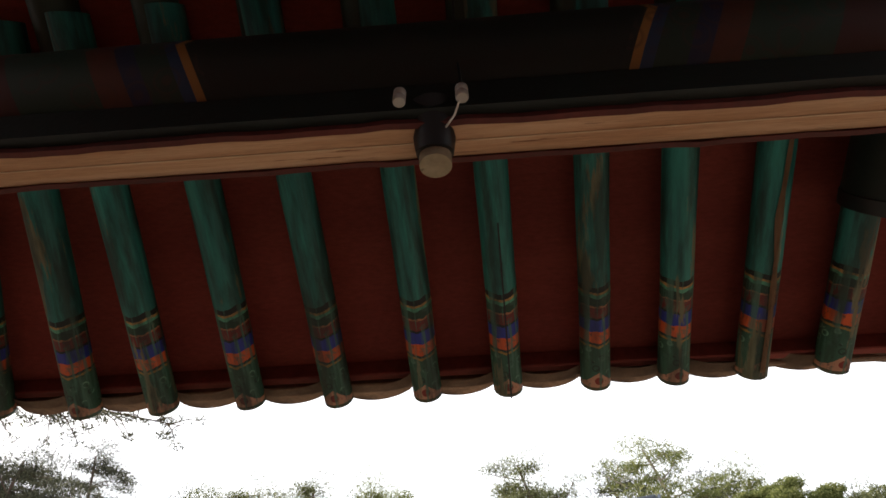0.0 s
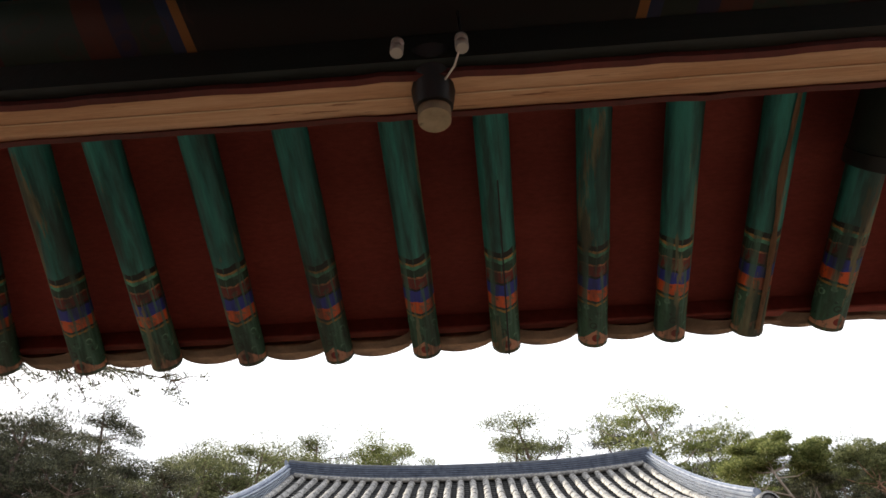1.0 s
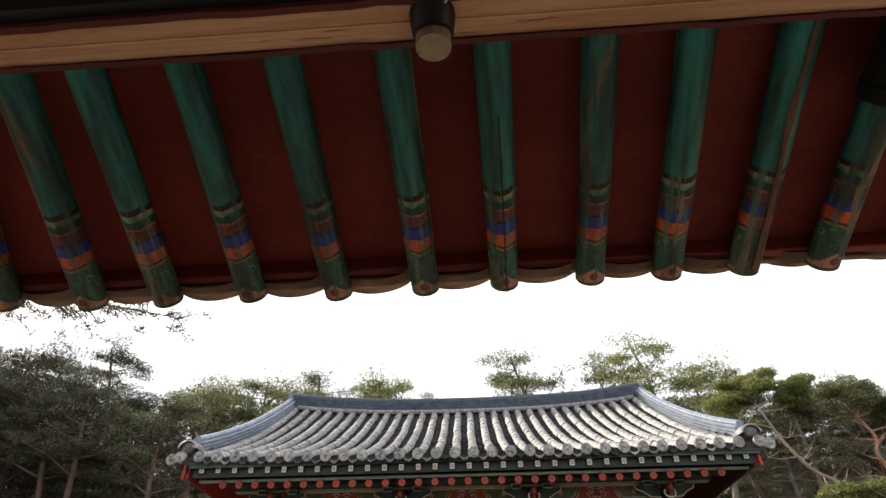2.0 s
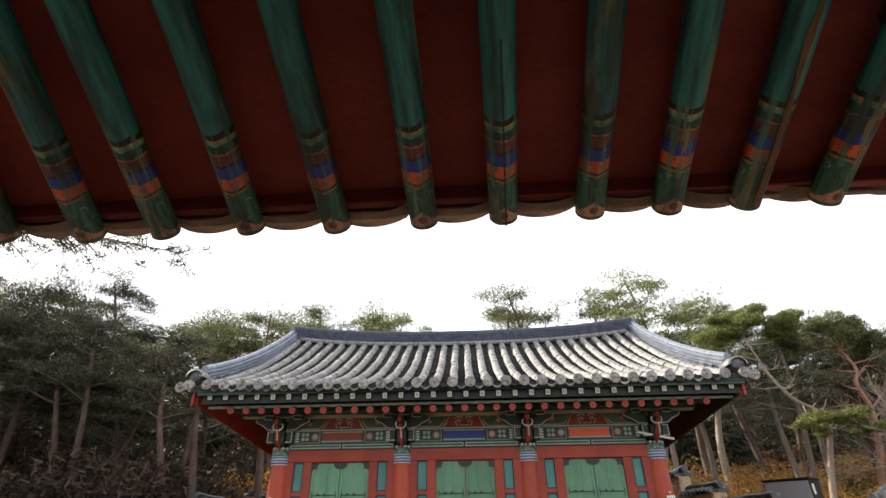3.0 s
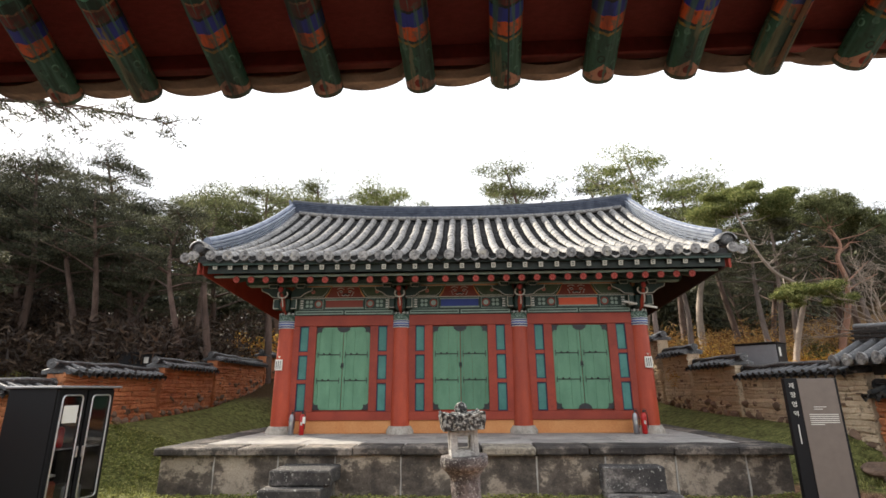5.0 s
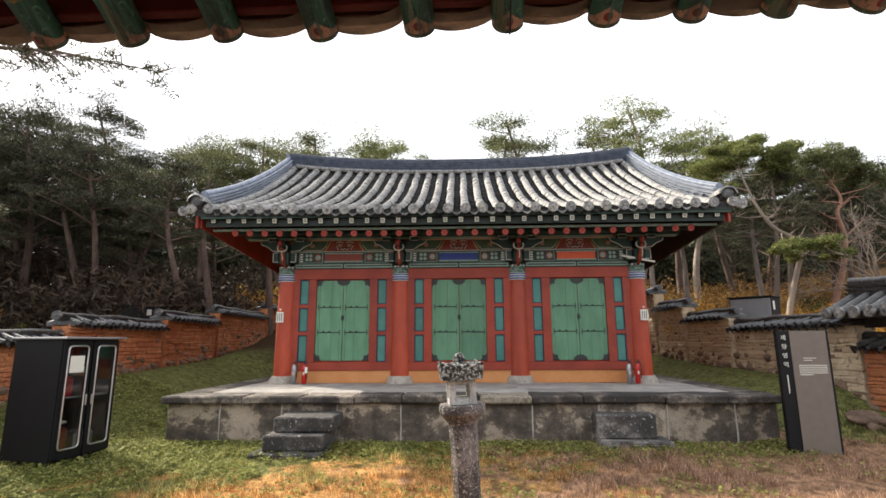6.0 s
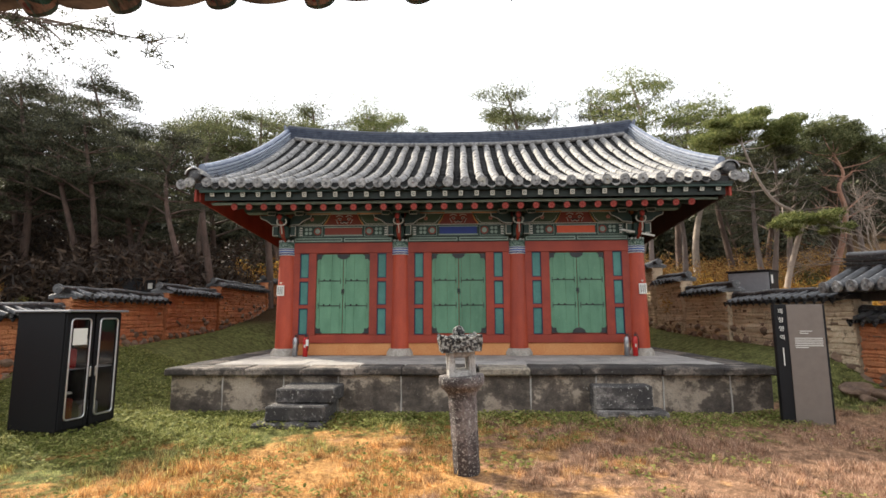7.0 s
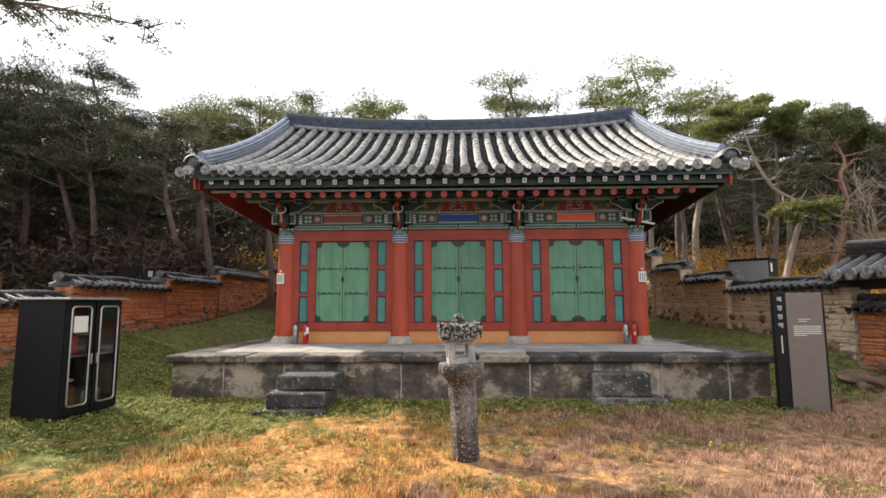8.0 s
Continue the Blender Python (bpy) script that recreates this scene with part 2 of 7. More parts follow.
def leaf_mat(name, dark, mid, light, glow=0.15):
    m = Mat(name, 0.6)
    r = m.island()
    col = m.ramp(r, [(0.0, dark), (0.55, mid), (1.0, light)])
    col = m.mix(1.0, col, m.ramp(m.random(), [(0.0, 0.75), (1.0, 1.0)]), "MULTIPLY")
    m.color(col)
    m.b.inputs["Specular IOR Level"].default_value = 0.2
    t = m.n.new("ShaderNodeBsdfTranslucent")
    m.l.new(col, t.inputs["Color"])
    q = m.n.new("ShaderNodeMixShader")
    q.inputs[0].default_value = glow
    m.l.new(m.b.outputs[0], q.inputs[1])
    m.l.new(t.outputs[0], q.inputs[2])
    m.l.new(q.outputs[0], m.n["Material Output"].inputs["Surface"])
    return m.m


def stone_mat(name, base, dark, pale, scale=2.0, lichen=0.62, soot=0.5):
    m = Mat(name, 0.9)
    co = m.world()
    a, f = m.noise(scale, 7, 0.68, co), m.noise(45, 4, 0.7, co)
    streak = m.n.new("ShaderNodeMapping")
    streak.inputs["Scale"].default_value = (1.5, 1.5, 1.9)
    m.l.new(co, streak.inputs["Vector"])
    st = m.noise(1.0, 6, 0.7, streak.outputs["Vector"])
    col = m.mix(m.ramp(a, [(0.35, 0.0), (0.65, 1.0)]), base, pale)
    col = m.mix(m.ramp(st, [(soot - 0.02, 0.0), (soot + 0.025, 0.72), (soot + 0.14, 0.95)]), col, dark)
    col = m.mix(m.ramp(m.noise(scale * 3.1, 6, 0.72, co), [(0.50, 0.0), (0.60, 0.55)]), col, dark)
    col = m.mix(m.ramp(m.noise(scale * 7, 5, 0.7, co), [(lichen, 0.0), (lichen + 0.05, 0.8)]), col, (0.5, 0.49, 0.44))
    col = m.mix(0.4, col, m.ramp(f, [(0.3, 0.25), (0.7, 0.85)]), "OVERLAY")
    col = m.mix(1.0, col, m.ramp(m.random(), [(0.0, 0.72), (1.0, 1.0)]), "MULTIPLY")
    return m.color(col).bump(f, 0.6, 0.012).m


M_TILE = tile_mat("roof_tile_clay")
# grey-blue tile; the extra blue stands for the sky's reflection
M_RIDGE = worn("ridge_tile", (0.085, 0.105, 0.15), (0.17, 0.195, 0.255), (0.36, 0.36, 0.36), 6, 60, 0.27)
# darker copy of the ridge tile: paints shade between courses, also covers the cap
M_RIDGESHADE = worn("ridge_recess_shade", (0.022, 0.026, 0.036), (0.05, 0.058, 0.075), (0.12, 0.12, 0.12), 6, 60, 0.6)
M_WALLTILE = worn("wall_cap_tile", (0.032, 0.033, 0.036), (0.085, 0.082, 0.08), (0.42, 0.40, 0.37), 6, 60, 0.38, spots=0.59)
# paler and bluer still: sunlight and sky sheen are put into this colour
M_SIDERIDGE = worn("sky_tinted_side_ridge", (0.25, 0.28, 0.34), (0.38, 0.41, 0.46), (0.42, 0.41, 0.38), 6, 60, 0.45)
# near-black clay; the shade between cover tiles is put into this colour
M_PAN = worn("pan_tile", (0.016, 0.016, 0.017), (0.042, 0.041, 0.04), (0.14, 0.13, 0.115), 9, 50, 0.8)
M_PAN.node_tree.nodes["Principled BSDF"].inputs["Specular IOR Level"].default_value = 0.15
M_RAFTER = rafter_mat()
M_RED = worn("red_paint", srgb("832d1a"), srgb("953822"), srgb("6c2414"), 2.5, 50, 0.6, 0.2)
M_GABLE = worn("gable_red_paint", srgb("8a3325"), srgb("9a3e2d"), srgb("6e2a20"), 2.5, 40, 0.75)
M_REDCOL = worn("red_column_paint", srgb("95361f"), srgb("ae4628"), srgb("7e2c1a"), 2.2, 60, 0.55, 0.2, stretch=(2, 2, 0.5))
M_REDEDGE = worn("maroon_edge", srgb("4a1814"), srgb("5a1f19"), srgb("381210"), 4, 50, 0.7)
M_SOFFIT = worn("dark_red_board", srgb("a8483f"), srgb("b95649"), srgb("8c3a32"), 2.0, 40, 0.75, 0.25, stretch=(1, 3, 1))
M_GREEN = worn("door_green", srgb("517c60"), srgb("628e70"), srgb("80a286"), 2.4, 50, 0.6, 0.2, stretch=(2, 2, 0.7), spots=0.66)
M_DKGREEN = worn("green_paint", srgb("1c3029"), srgb("293f35"), srgb("172621"), 4, 50, 0.6, 0.2)
M_PALEGREEN = worn("pale_green_paint", srgb("7e9184"), srgb("90a294"), srgb("566c60"), 6, 50, 0.6, 0.2)
M_OLIVE = worn("olive_paint", srgb("38462f"), srgb("46553a"), srgb("2a3626"), 6, 50, 0.6, 0.2)
M_BLUE = plain("blue_paint", srgb("21357a"), 0.6)
M_NAVY = plain("navy_paint", srgb("1b2745"), 0.6)
M_ORANGE = plain("orange_paint", srgb("d0552f"), 0.6)
M_BROWNRED = plain("brown_red_paint", srgb("7d3524"), 0.6)
M_WHITE = plain("white_paint", srgb("d8d6cc"), 0.6)
M_DULLWHITE = plain("dull_white_paint", srgb("bcb8aa"), 0.7)
M_PINK = plain("pink_paint", srgb("b9786a"), 0.7)
M_DISC = plain("rafter_end_red", srgb("8e2f26"), 0.7)
M_GABLESHADE = worn("gable_shade", srgb("2e1c18"), srgb("3a231d"), srgb("241613"), 3, 40, 0.8)
M_DARKWOOD = worn("dark_old_wood", (0.022, 0.016, 0.013), (0.045, 0.033, 0.027), (0.07, 0.055, 0.045), 4, 40, 0.8, stretch=(3, 3, 0.5))
M_MORTAR = worn("pale_mortar", (0.36, 0.33, 0.29), (0.5, 0.47, 0.42), (0.2, 0.18, 0.16), 6, 50, 0.95, 0.5, 0.01)
M_BLACK = plain("black_paint", srgb("15171a"), 0.5)
M_OCHRE = worn("ochre_plaster", srgb("c8834f"), srgb("d4945f"), srgb("b27042"), 1.6, 40, 0.9, 0.3)
M_WOOD = worn("bare_wood", srgb("b48a66"), srgb("d6b08e"), srgb("84593f"), 2.6, 30, 0.7, 0.5, stretch=(0.6, 14, 14), spots=0.62)
M_IRON = worn("black_iron", (0.012, 0.013, 0.014), (0.03, 0.03, 0.03), (0.06, 0.05, 0.045), 8, 80, 0.55)
M_STONE = stone_mat("platform_stone", (0.36, 0.285, 0.215), (0.058, 0.046, 0.038), (0.48, 0.40, 0.31), 1.9, 0.66, 0.49)
M_COPING = stone_mat("coping_stone", (0.13, 0.105, 0.088), (0.026, 0.022, 0.02), (0.32, 0.27, 0.22), 3.0, 0.66, 0.45)
M_PALECOPING = stone_mat("pale_coping_stone", (0.34, 0.29, 0.22), (0.10, 0.085, 0.07), (0.46, 0.40, 0.31), 4.0, 0.66, 0.56)
M_LANTERN = stone_mat("lantern_stone", (0.13, 0.10, 0.095), (0.035, 0.028, 0.028), (0.22, 0.185, 0.17), 7.0, 0.56, 0.45)
M_LICHEN = stone_mat("lichen_stone", (0.06, 0.055, 0.052), (0.014, 0.013, 0.013), (0.12, 0.115, 0.11), 5.0, 0.51, 0.50)
M_LANTERNTOP = stone_mat("pale_granite", (0.42, 0.40, 0.37), (0.22, 0.21, 0.20), (0.55, 0.53, 0.49), 8.0, 0.6, 0.62)
M_STEP = stone_mat("step_stone", (0.15, 0.13, 0.12), (0.03, 0.027, 0.026), (0.27, 0.245, 0.22), 3.5, 0.60, 0.42)
M_BASE = stone_mat("base_stone", (0.42, 0.37, 0.31), (0.2, 0.18, 0.16), (0.5, 0.46, 0.4), 4.0, 0.7, 0.7)
M_FLOOR = worn("platform_floor", (0.25, 0.235, 0.225), (0.40, 0.37, 0.335), (0.17, 0.155, 0.145), 2.2, 30, 0.85, 0.4, spots=0.6)
M_MUD = worn("clay_wall", srgb("a8633f"), srgb("c68459"), srgb("7c5842"), 2.6, 26, 0.95, 0.9, 0.03, spots=0.58)
M_MUDPALE = worn("pale_clay_wall", srgb("c0a78b"), srgb("dac4a6"), srgb("8a7762"), 2.6, 26, 0.95, 0.9, 0.03, spots=0.57)
M_ROCK = worn("rubble_stone", (0.13, 0.085, 0.06), (0.26, 0.17, 0.115), (0.28, 0.24, 0.2), 3.0, 30, 0.95, 0.6, 0.02)
M_LAWN, M_BLADE = grass_ground_mat(), blade_mat()
M_BARK = worn("pine_bark", (0.075, 0.048, 0.037), (0.15, 0.10, 0.077), (0.22, 0.175, 0.15), 4, 25, 0.9, 0.8, 0.03, stretch=(1, 1, 0.4))
M_REDBARK = worn("red_pine_bark", (0.20, 0.105, 0.07), (0.36, 0.19, 0.125), (0.13, 0.095, 0.08), 5, 25, 0.85, 0.9, 0.03, stretch=(1, 1, 0.4))
M_MIDBARK = worn("brown_bark", (0.13, 0.10, 0.085), (0.21, 0.165, 0.14), (0.27, 0.23, 0.2), 3, 25, 0.9, 0.7, 0.02, stretch=(1, 1, 0.4))
M_PALEBARK = worn("pale_bark", (0.21, 0.165, 0.13), (0.32, 0.26, 0.21), (0.15, 0.125, 0.1), 3, 25, 0.85, 0.6, 0.02)
# pine needles in dark, mid and sunlit copies; the sunlight is in the colours
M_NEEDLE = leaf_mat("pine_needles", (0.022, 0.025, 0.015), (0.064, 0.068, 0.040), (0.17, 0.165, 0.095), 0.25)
M_NEEDLELIT = leaf_mat("sunlit_yellow_needles", (0.07, 0.09, 0.025), (0.18, 0.205, 0.065), (0.36, 0.37, 0.145), 0.5)
M_AUTUMN = leaf_mat("autumn_leaves", (0.30, 0.11, 0.018), (0.60, 0.30, 0.055), (0.78, 0.56, 0.11), 0.5)
M_NEEDLEMID = leaf_mat("half_lit_olive_needles", (0.05, 0.06, 0.025), (0.13, 0.145, 0.06), (0.31, 0.315, 0.15), 0.45)
M_WEED = leaf_mat("weed_leaves", (0.09, 0.115, 0.025), (0.26, 0.28, 0.075), (0.56, 0.53, 0.19), 0.42)
M_WEED.node_tree.nodes["Principled BSDF"].inputs["Specular IOR Level"].default_value = 0.05
M_TANGLE = leaf_mat("brown_tangle", (0.022, 0.015, 0.011), (0.055, 0.038, 0.027), (0.12, 0.08, 0.052), 0.15)
M_SCRUB = leaf_mat("scrub_leaves", (0.05, 0.05, 0.015), (0.11, 0.105, 0.03), (0.22, 0.19, 0.05), 0.2)
M_CABINET = plain("black_cabinet_steel", (0.006, 0.006, 0.007), 0.55, 0.0, 0.1)
M_CABINET.node_tree.nodes["Principled BSDF"].inputs["Specular IOR Level"].default_value = 0.22
M_SILVER = plain("silver_trim", (0.62, 0.62, 0.62), 0.35, 0.9)
M_ALU = plain("grey_metal", (0.35, 0.35, 0.36), 0.4, 0.8)
M_SIGN = plain("sign_panel_grey", srgb("6c6158"), 0.5)
M_REDSTEEL = plain("red_enamel", srgb("b01f1c"), 0.3)
M_PORCELAIN = plain("porcelain", (0.40, 0.38, 0.34), 0.3)
M_GLASS = Mat("glass", 0.03).m
M_GLASS.node_tree.nodes["Principled BSDF"].inputs["Transmission Weight"].default_value = 1.0


# ---- building helpers ----
def mesh(name, bm, mat):
    me = bpy.data.meshes.new(name)
    bm.normal_update()
    bm.to_mesh(me)
    bm.free()
    for q in mat if isinstance(mat, (list, tuple)) else (mat,):
        me.materials.append(q)
    return me


def part(name, bm, mat, parent=None, label="", m=None, smooth=False):
    data = bm if isinstance(bm, bpy.types.Mesh) else mesh(name, bm, mat)
    if smooth:
        data.shade_smooth()
    ob = new(name, data)
    if parent is not None:
        ob.parent = parent
    if m is not None:
        ob.matrix_basis = m
    return tagged(ob, label)


def thing(name, m, label, category, group="", kind=""):
    ob = new(name)
    ob.empty_display_size = 0.1
    ob.matrix_basis = m
    return tagged(ob, label, category, group, kind)


def box(bm, x0, x1, y0, y1, z0, z1, bevel=0.0, m=None, mat=0):
    g = bmesh.ops.create_cube(bm, size=1.0)
    vs = g["verts"]
    for v in vs:
        v.co = Vector((x0 + (v.co.x + 0.5) * (x1 - x0), y0 + (v.co.y + 0.5) * (y1 - y0), z0 + (v.co.z + 0.5) * (z1 - z0)))
        if m is not None:
            v.co = m @ v.co
    fs = {f for v in vs for f in v.link_faces}
    for f in fs:
        f.material_index = mat
    if bevel:
        bmesh.ops.bevel(bm, geom=list({e for v in vs for e in v.link_edges}), offset=bevel, segments=1, affect="EDGES")
    return bm


def one_box(x0, x1, y0, y1, z0, z1, bevel=0.0):
    return box(bmesh.new(), x0, x1, y0, y1, z0, z1, bevel)


def tube(bm, pts, radii, seg=10, cap=True, mat=0):
    """A tube through points with a radius at each."""
    rings, pts = [], [Vector(p) for p in pts]
    side = None
    for i, p in enumerate(pts):
        d = (pts[min(i + 1, len(pts) - 1)] - pts[max(i - 1, 0)]).normalized()
        if side is None:
            side = d.cross(Vector((0.3, 0.2, 1) if abs(d.z) < 0.9 else (1, 0.1, 0))).normalized()
        else:
            side = (side - d * side.dot(d)).normalized()
        up = d.cross(side)
        r = radii[i] if isinstance(radii, (list, tuple)) else radii
        rings.append([bm.verts.new(p + (side * math.cos(2 * math.pi * k / seg) + up * math.sin(2 * math.pi * k / seg)) * r) for k in range(seg)])
    for a, b in zip(rings, rings[1:]):
        for k in range(seg):
            f = bm.faces.new((a[k], a[(k + 1) % seg], b[(k + 1) % seg], b[k]))
            f.smooth, f.material_index = True, mat
    if cap:
        for r in (rings[0][::-1], rings[-1]):
            bm.faces.new([bm.verts.new(v.co) for v in r]).material_index = mat
    return bm


def lathe(bm, profile, seg=24, square=False, mat=0):
    """Turned about z; square: four-sided with flat sides."""
    n, rings = (4 if square else seg), []
    for r, z in profile:
        k = r * (math.sqrt(2) if square else 1)
        a0 = math.pi / 4 if square else 0
        rings.append([bm.verts.new((k * math.cos(a0 + 2 * math.pi * i / n), k * math.sin(a0 + 2 * math.pi * i / n), z)) for i in range(n)])
    for a, b in zip(rings, rings[1:]):
        for k in range(n):
            f = bm.faces.new((a[k], a[(k + 1) % n], b[(k + 1) % n], b[k]))
            f.smooth, f.material_index = not square, mat
    for r in (rings[0][::-1], rings[-1]):
        bm.faces.new([bm.verts.new(v.co) for v in r]).material_index = mat
    return bm


def rough_block(x0, x1, y0, y1, z0, z1, amount, seed, cuts=3, bevel=0.02):
    """A hewn stone block with uneven faces and worn edges."""
    bm = one_box(x0, x1, y0, y1, z0, z1, bevel)
    bmesh.ops.subdivide_edges(bm, edges=bm.edges[:], cuts=cuts, use_grid_fill=True)
    for v in bm.verts:
        v.co += noise.noise_vector(v.co * 3.1 + Vector((seed * 7.3, seed * 1.7, 0))) * amount
        v.co += noise.noise_vector(v.co * 11 + Vector((seed, 0, seed))) * amount * 0.4
    return bm


BANK_Y = (7.0, 8.0, 8.6, 9.4, 10.5, 13.5, 17.0, 24.0)
BANK_Z = (0.0, 0.2, 0.4, 0.75, 0.84, 0.88, 1.06, 1.95)


def ground_z(x, y):
    """The yard is nearly level; grass banks rise beside the platform to the side walls, the wooded slope behind."""
    side = max(0.0, abs(x + 0.2) - 4.6)
    z = 0.10 * min(1, max(0, (y - 2.9) / 4.1))
    z += float(np.interp(y, BANK_Y, BANK_Z)) * min(1, side / 2.5 + max(0, (y - 17) / 5))
    if y > 10:
        z += 0.22 * max(0.0, abs(x) - 13) * min(1.0, (y - 10) / 6) * (1 if abs(x) < 45 else 0) + (7.0 * min(1.0, (y - 10) / 6) if abs(x) >= 45 else 0)
    if y > 20:
        z += 0.10 * (min(y, 70) - 20) + 0.16 * max(0.0, min(y, 60) - 30)
    return z + 0.025 * noise.noise(Vector((x * 0.6, y * 0.6, 0)))


# ---- ground ----
bm = bmesh.new()
xs = sorted({*np.arange(-14, 14.01, 0.35).round(3), *np.arange(-80, 81, 6.0), -900.0, -300.0, 300.0, 900.0})
ys = sorted({*np.arange(-3, 26.01, 0.35).round(3), *np.arange(26, 90, 6.0), -900.0, -300.0, -60.0, -20.0, 300.0, 900.0})
grid = [[bm.verts.new((x, y, ground_z(x, y))) for x in xs] for y in ys]
for r0, r1 in zip(grid, grid[1:]):
    for k in range(len(xs) - 1):
        bm.faces.new((r0[k], r0[k + 1], r1[k + 1], r1[k])).smooth = True
tagged(part("ground", bm, M_LAWN), "dry autumn lawn of a walled shrine yard", "ground", kind="structure")

# ---- platform of the shrine ----
S = pose(0.41, 10.8, 0, 0, 0, -1.98)  # the shrine's own axes: x along its front, y to the back
FLOOR, FRONT, LEFT, RIGHT = 0.82, -2.55, -4.79, 4.85
platform = thing("platform", S, "weathered stone platform of cut blocks under the shrine", "platform", kind="structure")
bm = one_box(LEFT + 0.1, RIGHT - 0.1, FRONT + 0.42, 8.4, -0.2, FLOOR - 0.012)
part("core", bm, M_MORTAR, platform, "mortar bed between the paving slabs")
rng = random.Random(6)
y = FRONT + 0.56
while y < 1.2:  # worn paving slabs round the front of the shrine
    d, x = rng.uniform(0.5, 0.72), LEFT + 0.46
    while x < RIGHT - 0.5:
        w = min(rng.uniform(0.8, 1.7), RIGHT - 0.46 - x)
        if RIGHT - 0.46 - x - w < 0.4:
            w = RIGHT - 0.46 - x
        part("paving_slab", one_box(x + 0.004, x + w - 0.004, y + 0.004, y + d - 0.004, FLOOR - 0.06, FLOOR - 0.002 + rng.uniform(-0.004, 0.003), 0.006), M_FLOOR, platform)
        x += w
    y += d
rng = random.Random(4)
JOINTS = (LEFT, -3.93, -2.93, -2.03, -1.01, 1.06, 2.10, 3.15, 4.20, RIGHT)
for k, (x, x1) in enumerate(zip(JOINTS, JOINTS[1:])):  # the face blocks
    part("face_block", rough_block(x + 0.006, x1 - 0.006, FRONT + 0.06 + rng.uniform(-0.014, 0.014), FRONT + 0.40, -0.15, FLOOR - 0.125, 0.009, k, 4, 0.012), M_STONE, platform)
    if k:
        part("mortar_joint", rough_block(x - 0.013, x + 0.011, FRONT + 0.054, FRONT + 0.2, -0.1, FLOOR - 0.14, 0.014, 60 + k, 4, 0.004), M_MORTAR, platform, "pale crumbling mortar")
k = 10
for sx in (LEFT, RIGHT):
    y = FRONT + 0.40
    while y < 8:
        a, b = (sx + 0.04, sx + 0.3) if sx < 0 else (sx - 0.3, sx - 0.04)
        part("face_block", rough_block(a, b, y + 0.006, min(y + 1.5, 8.4), -0.1, FLOOR - 0.135, 0.007, k, 3, 0.012), M_STONE, platform)
        y, k = y + 1.5, k + 1
EDGES = (LEFT - 0.06, -3.54, -2.60, -1.75, -0.99, 0.23, 1.05, 1.85, 3.12, 4.05, RIGHT + 0.06)
for x, x1 in zip(EDGES, EDGES[1:]):  # the coping slabs
    part("coping_slab", rough_block(x + 0.005, x1 - 0.005, FRONT - 0.06 + rng.uniform(-0.025, 0.025), FRONT + 0.55, FLOOR - 0.12, FLOOR + rng.uniform(-0.008, 0.008), 0.013, k, 5, 0.022), M_PALECOPING if abs(x - 0.23) < 0.01 else M_COPING, platform)
    k += 1
for sx in (LEFT, RIGHT):
    y = FRONT + 0.555
    while y < 8:
        a, b = (sx - 0.06, sx + 0.45) if sx < 0 else (sx - 0.45, sx + 0.06)
        part("coping_slab", rough_block(a, b, y + 0.005, min(y + 1.3, 8.45), FLOOR - 0.13, FLOOR, 0.006, k, 3, 0.02), M_COPING, platform)
        y, k = y + 1.3, k + 1

# ---- shrine ----
shrine = thing("shrine", S @ pose(0, 0, FLOOR), "wooden shrine with red columns, green doors and grey tiled gable roof", "shrine")
COLS = (-3.80, -1.33, 1.17, 3.68)
Z0 = FLOOR


def up(z):
    return z - Z0


def column(x):
    bm = lathe(bmesh.new(), [(0.205, up(0.96)), (0.205, up(1.2)), (0.195, up(1.9)), (0.175, up(2.94))], 28)
    c = part("column", bm, M_REDCOL, shrine, "round red-painted column", pose(x, 0, 0))
    part("base_stone", lathe(bmesh.new(), [(0.29, up(0.80)), (0.285, up(0.88)), (0.235, up(0.965))], 24), M_BASE, c)
    part("painted_collar", lathe(bmesh.new(), [(0.196, up(2.94)), (0.199, up(3.27)), (0.17, up(3.275))], 28), M_COLLAR, c, "collar painted in green, white and blue bands")
    return c


def collar_mat():
    m = Mat("collar_paint", 0.6)
    x, y, z = m.xyz()
    s = m.val("MULTIPLY", m.val("SUBTRACT", z, up(2.94)), 1 / 0.34)
    ang = m.val("ARCTAN2", y, x)
    wave = m.val("MULTIPLY", m.val("ABSOLUTE", m.val("SINE", m.val("MULTIPLY", ang, 8.0))), 0.025)
    s = m.val("ADD", s, wave)
    c = m.ramp(s, [(0.0, srgb("b8b8b0")), (0.06, srgb("2c3668")), (0.15, srgb("b4b6b0")), (0.20, srgb("4a5c90")), (0.31, srgb("c4c5bd")), (0.36, srgb("343f74")), (0.44, srgb("a4aca2")), (0.49, srgb("3a5246")), (0.86, srgb("101312")), (0.89, srgb("b8b8b0")), (0.93, srgb("141414"))], True)
    ring = m.n.new("ShaderNodeTexVoronoi")
    ring.inputs["Scale"].default_value = 17
    m.l.new(m.co, ring.inputs["Vector"])
    curl = m.ramp(ring.outputs["Distance"], [(0.0, 0.0), (0.25, 0.0), (0.30, 1.0), (0.40, 1.0), (0.46, 0.0)])
    on_green = m.val("MULTIPLY", m.val("GREATER_THAN", s, 0.51), m.val("LESS_THAN", s, 0.84))
    c = m.mix(m.val("MULTIPLY", m.val("MULTIPLY", curl, on_green), 0.8), c, srgb("9aaa9c"))
    checks = m.val("GREATER_THAN", m.val("SINE", m.val("MULTIPLY", ang, 14.0)), 0.2)
    c = m.mix(m.val("MULTIPLY", checks, m.val("GREATER_THAN", s, 0.86)), c, srgb("c9cabf"))
    m.color(c)
    return m.m


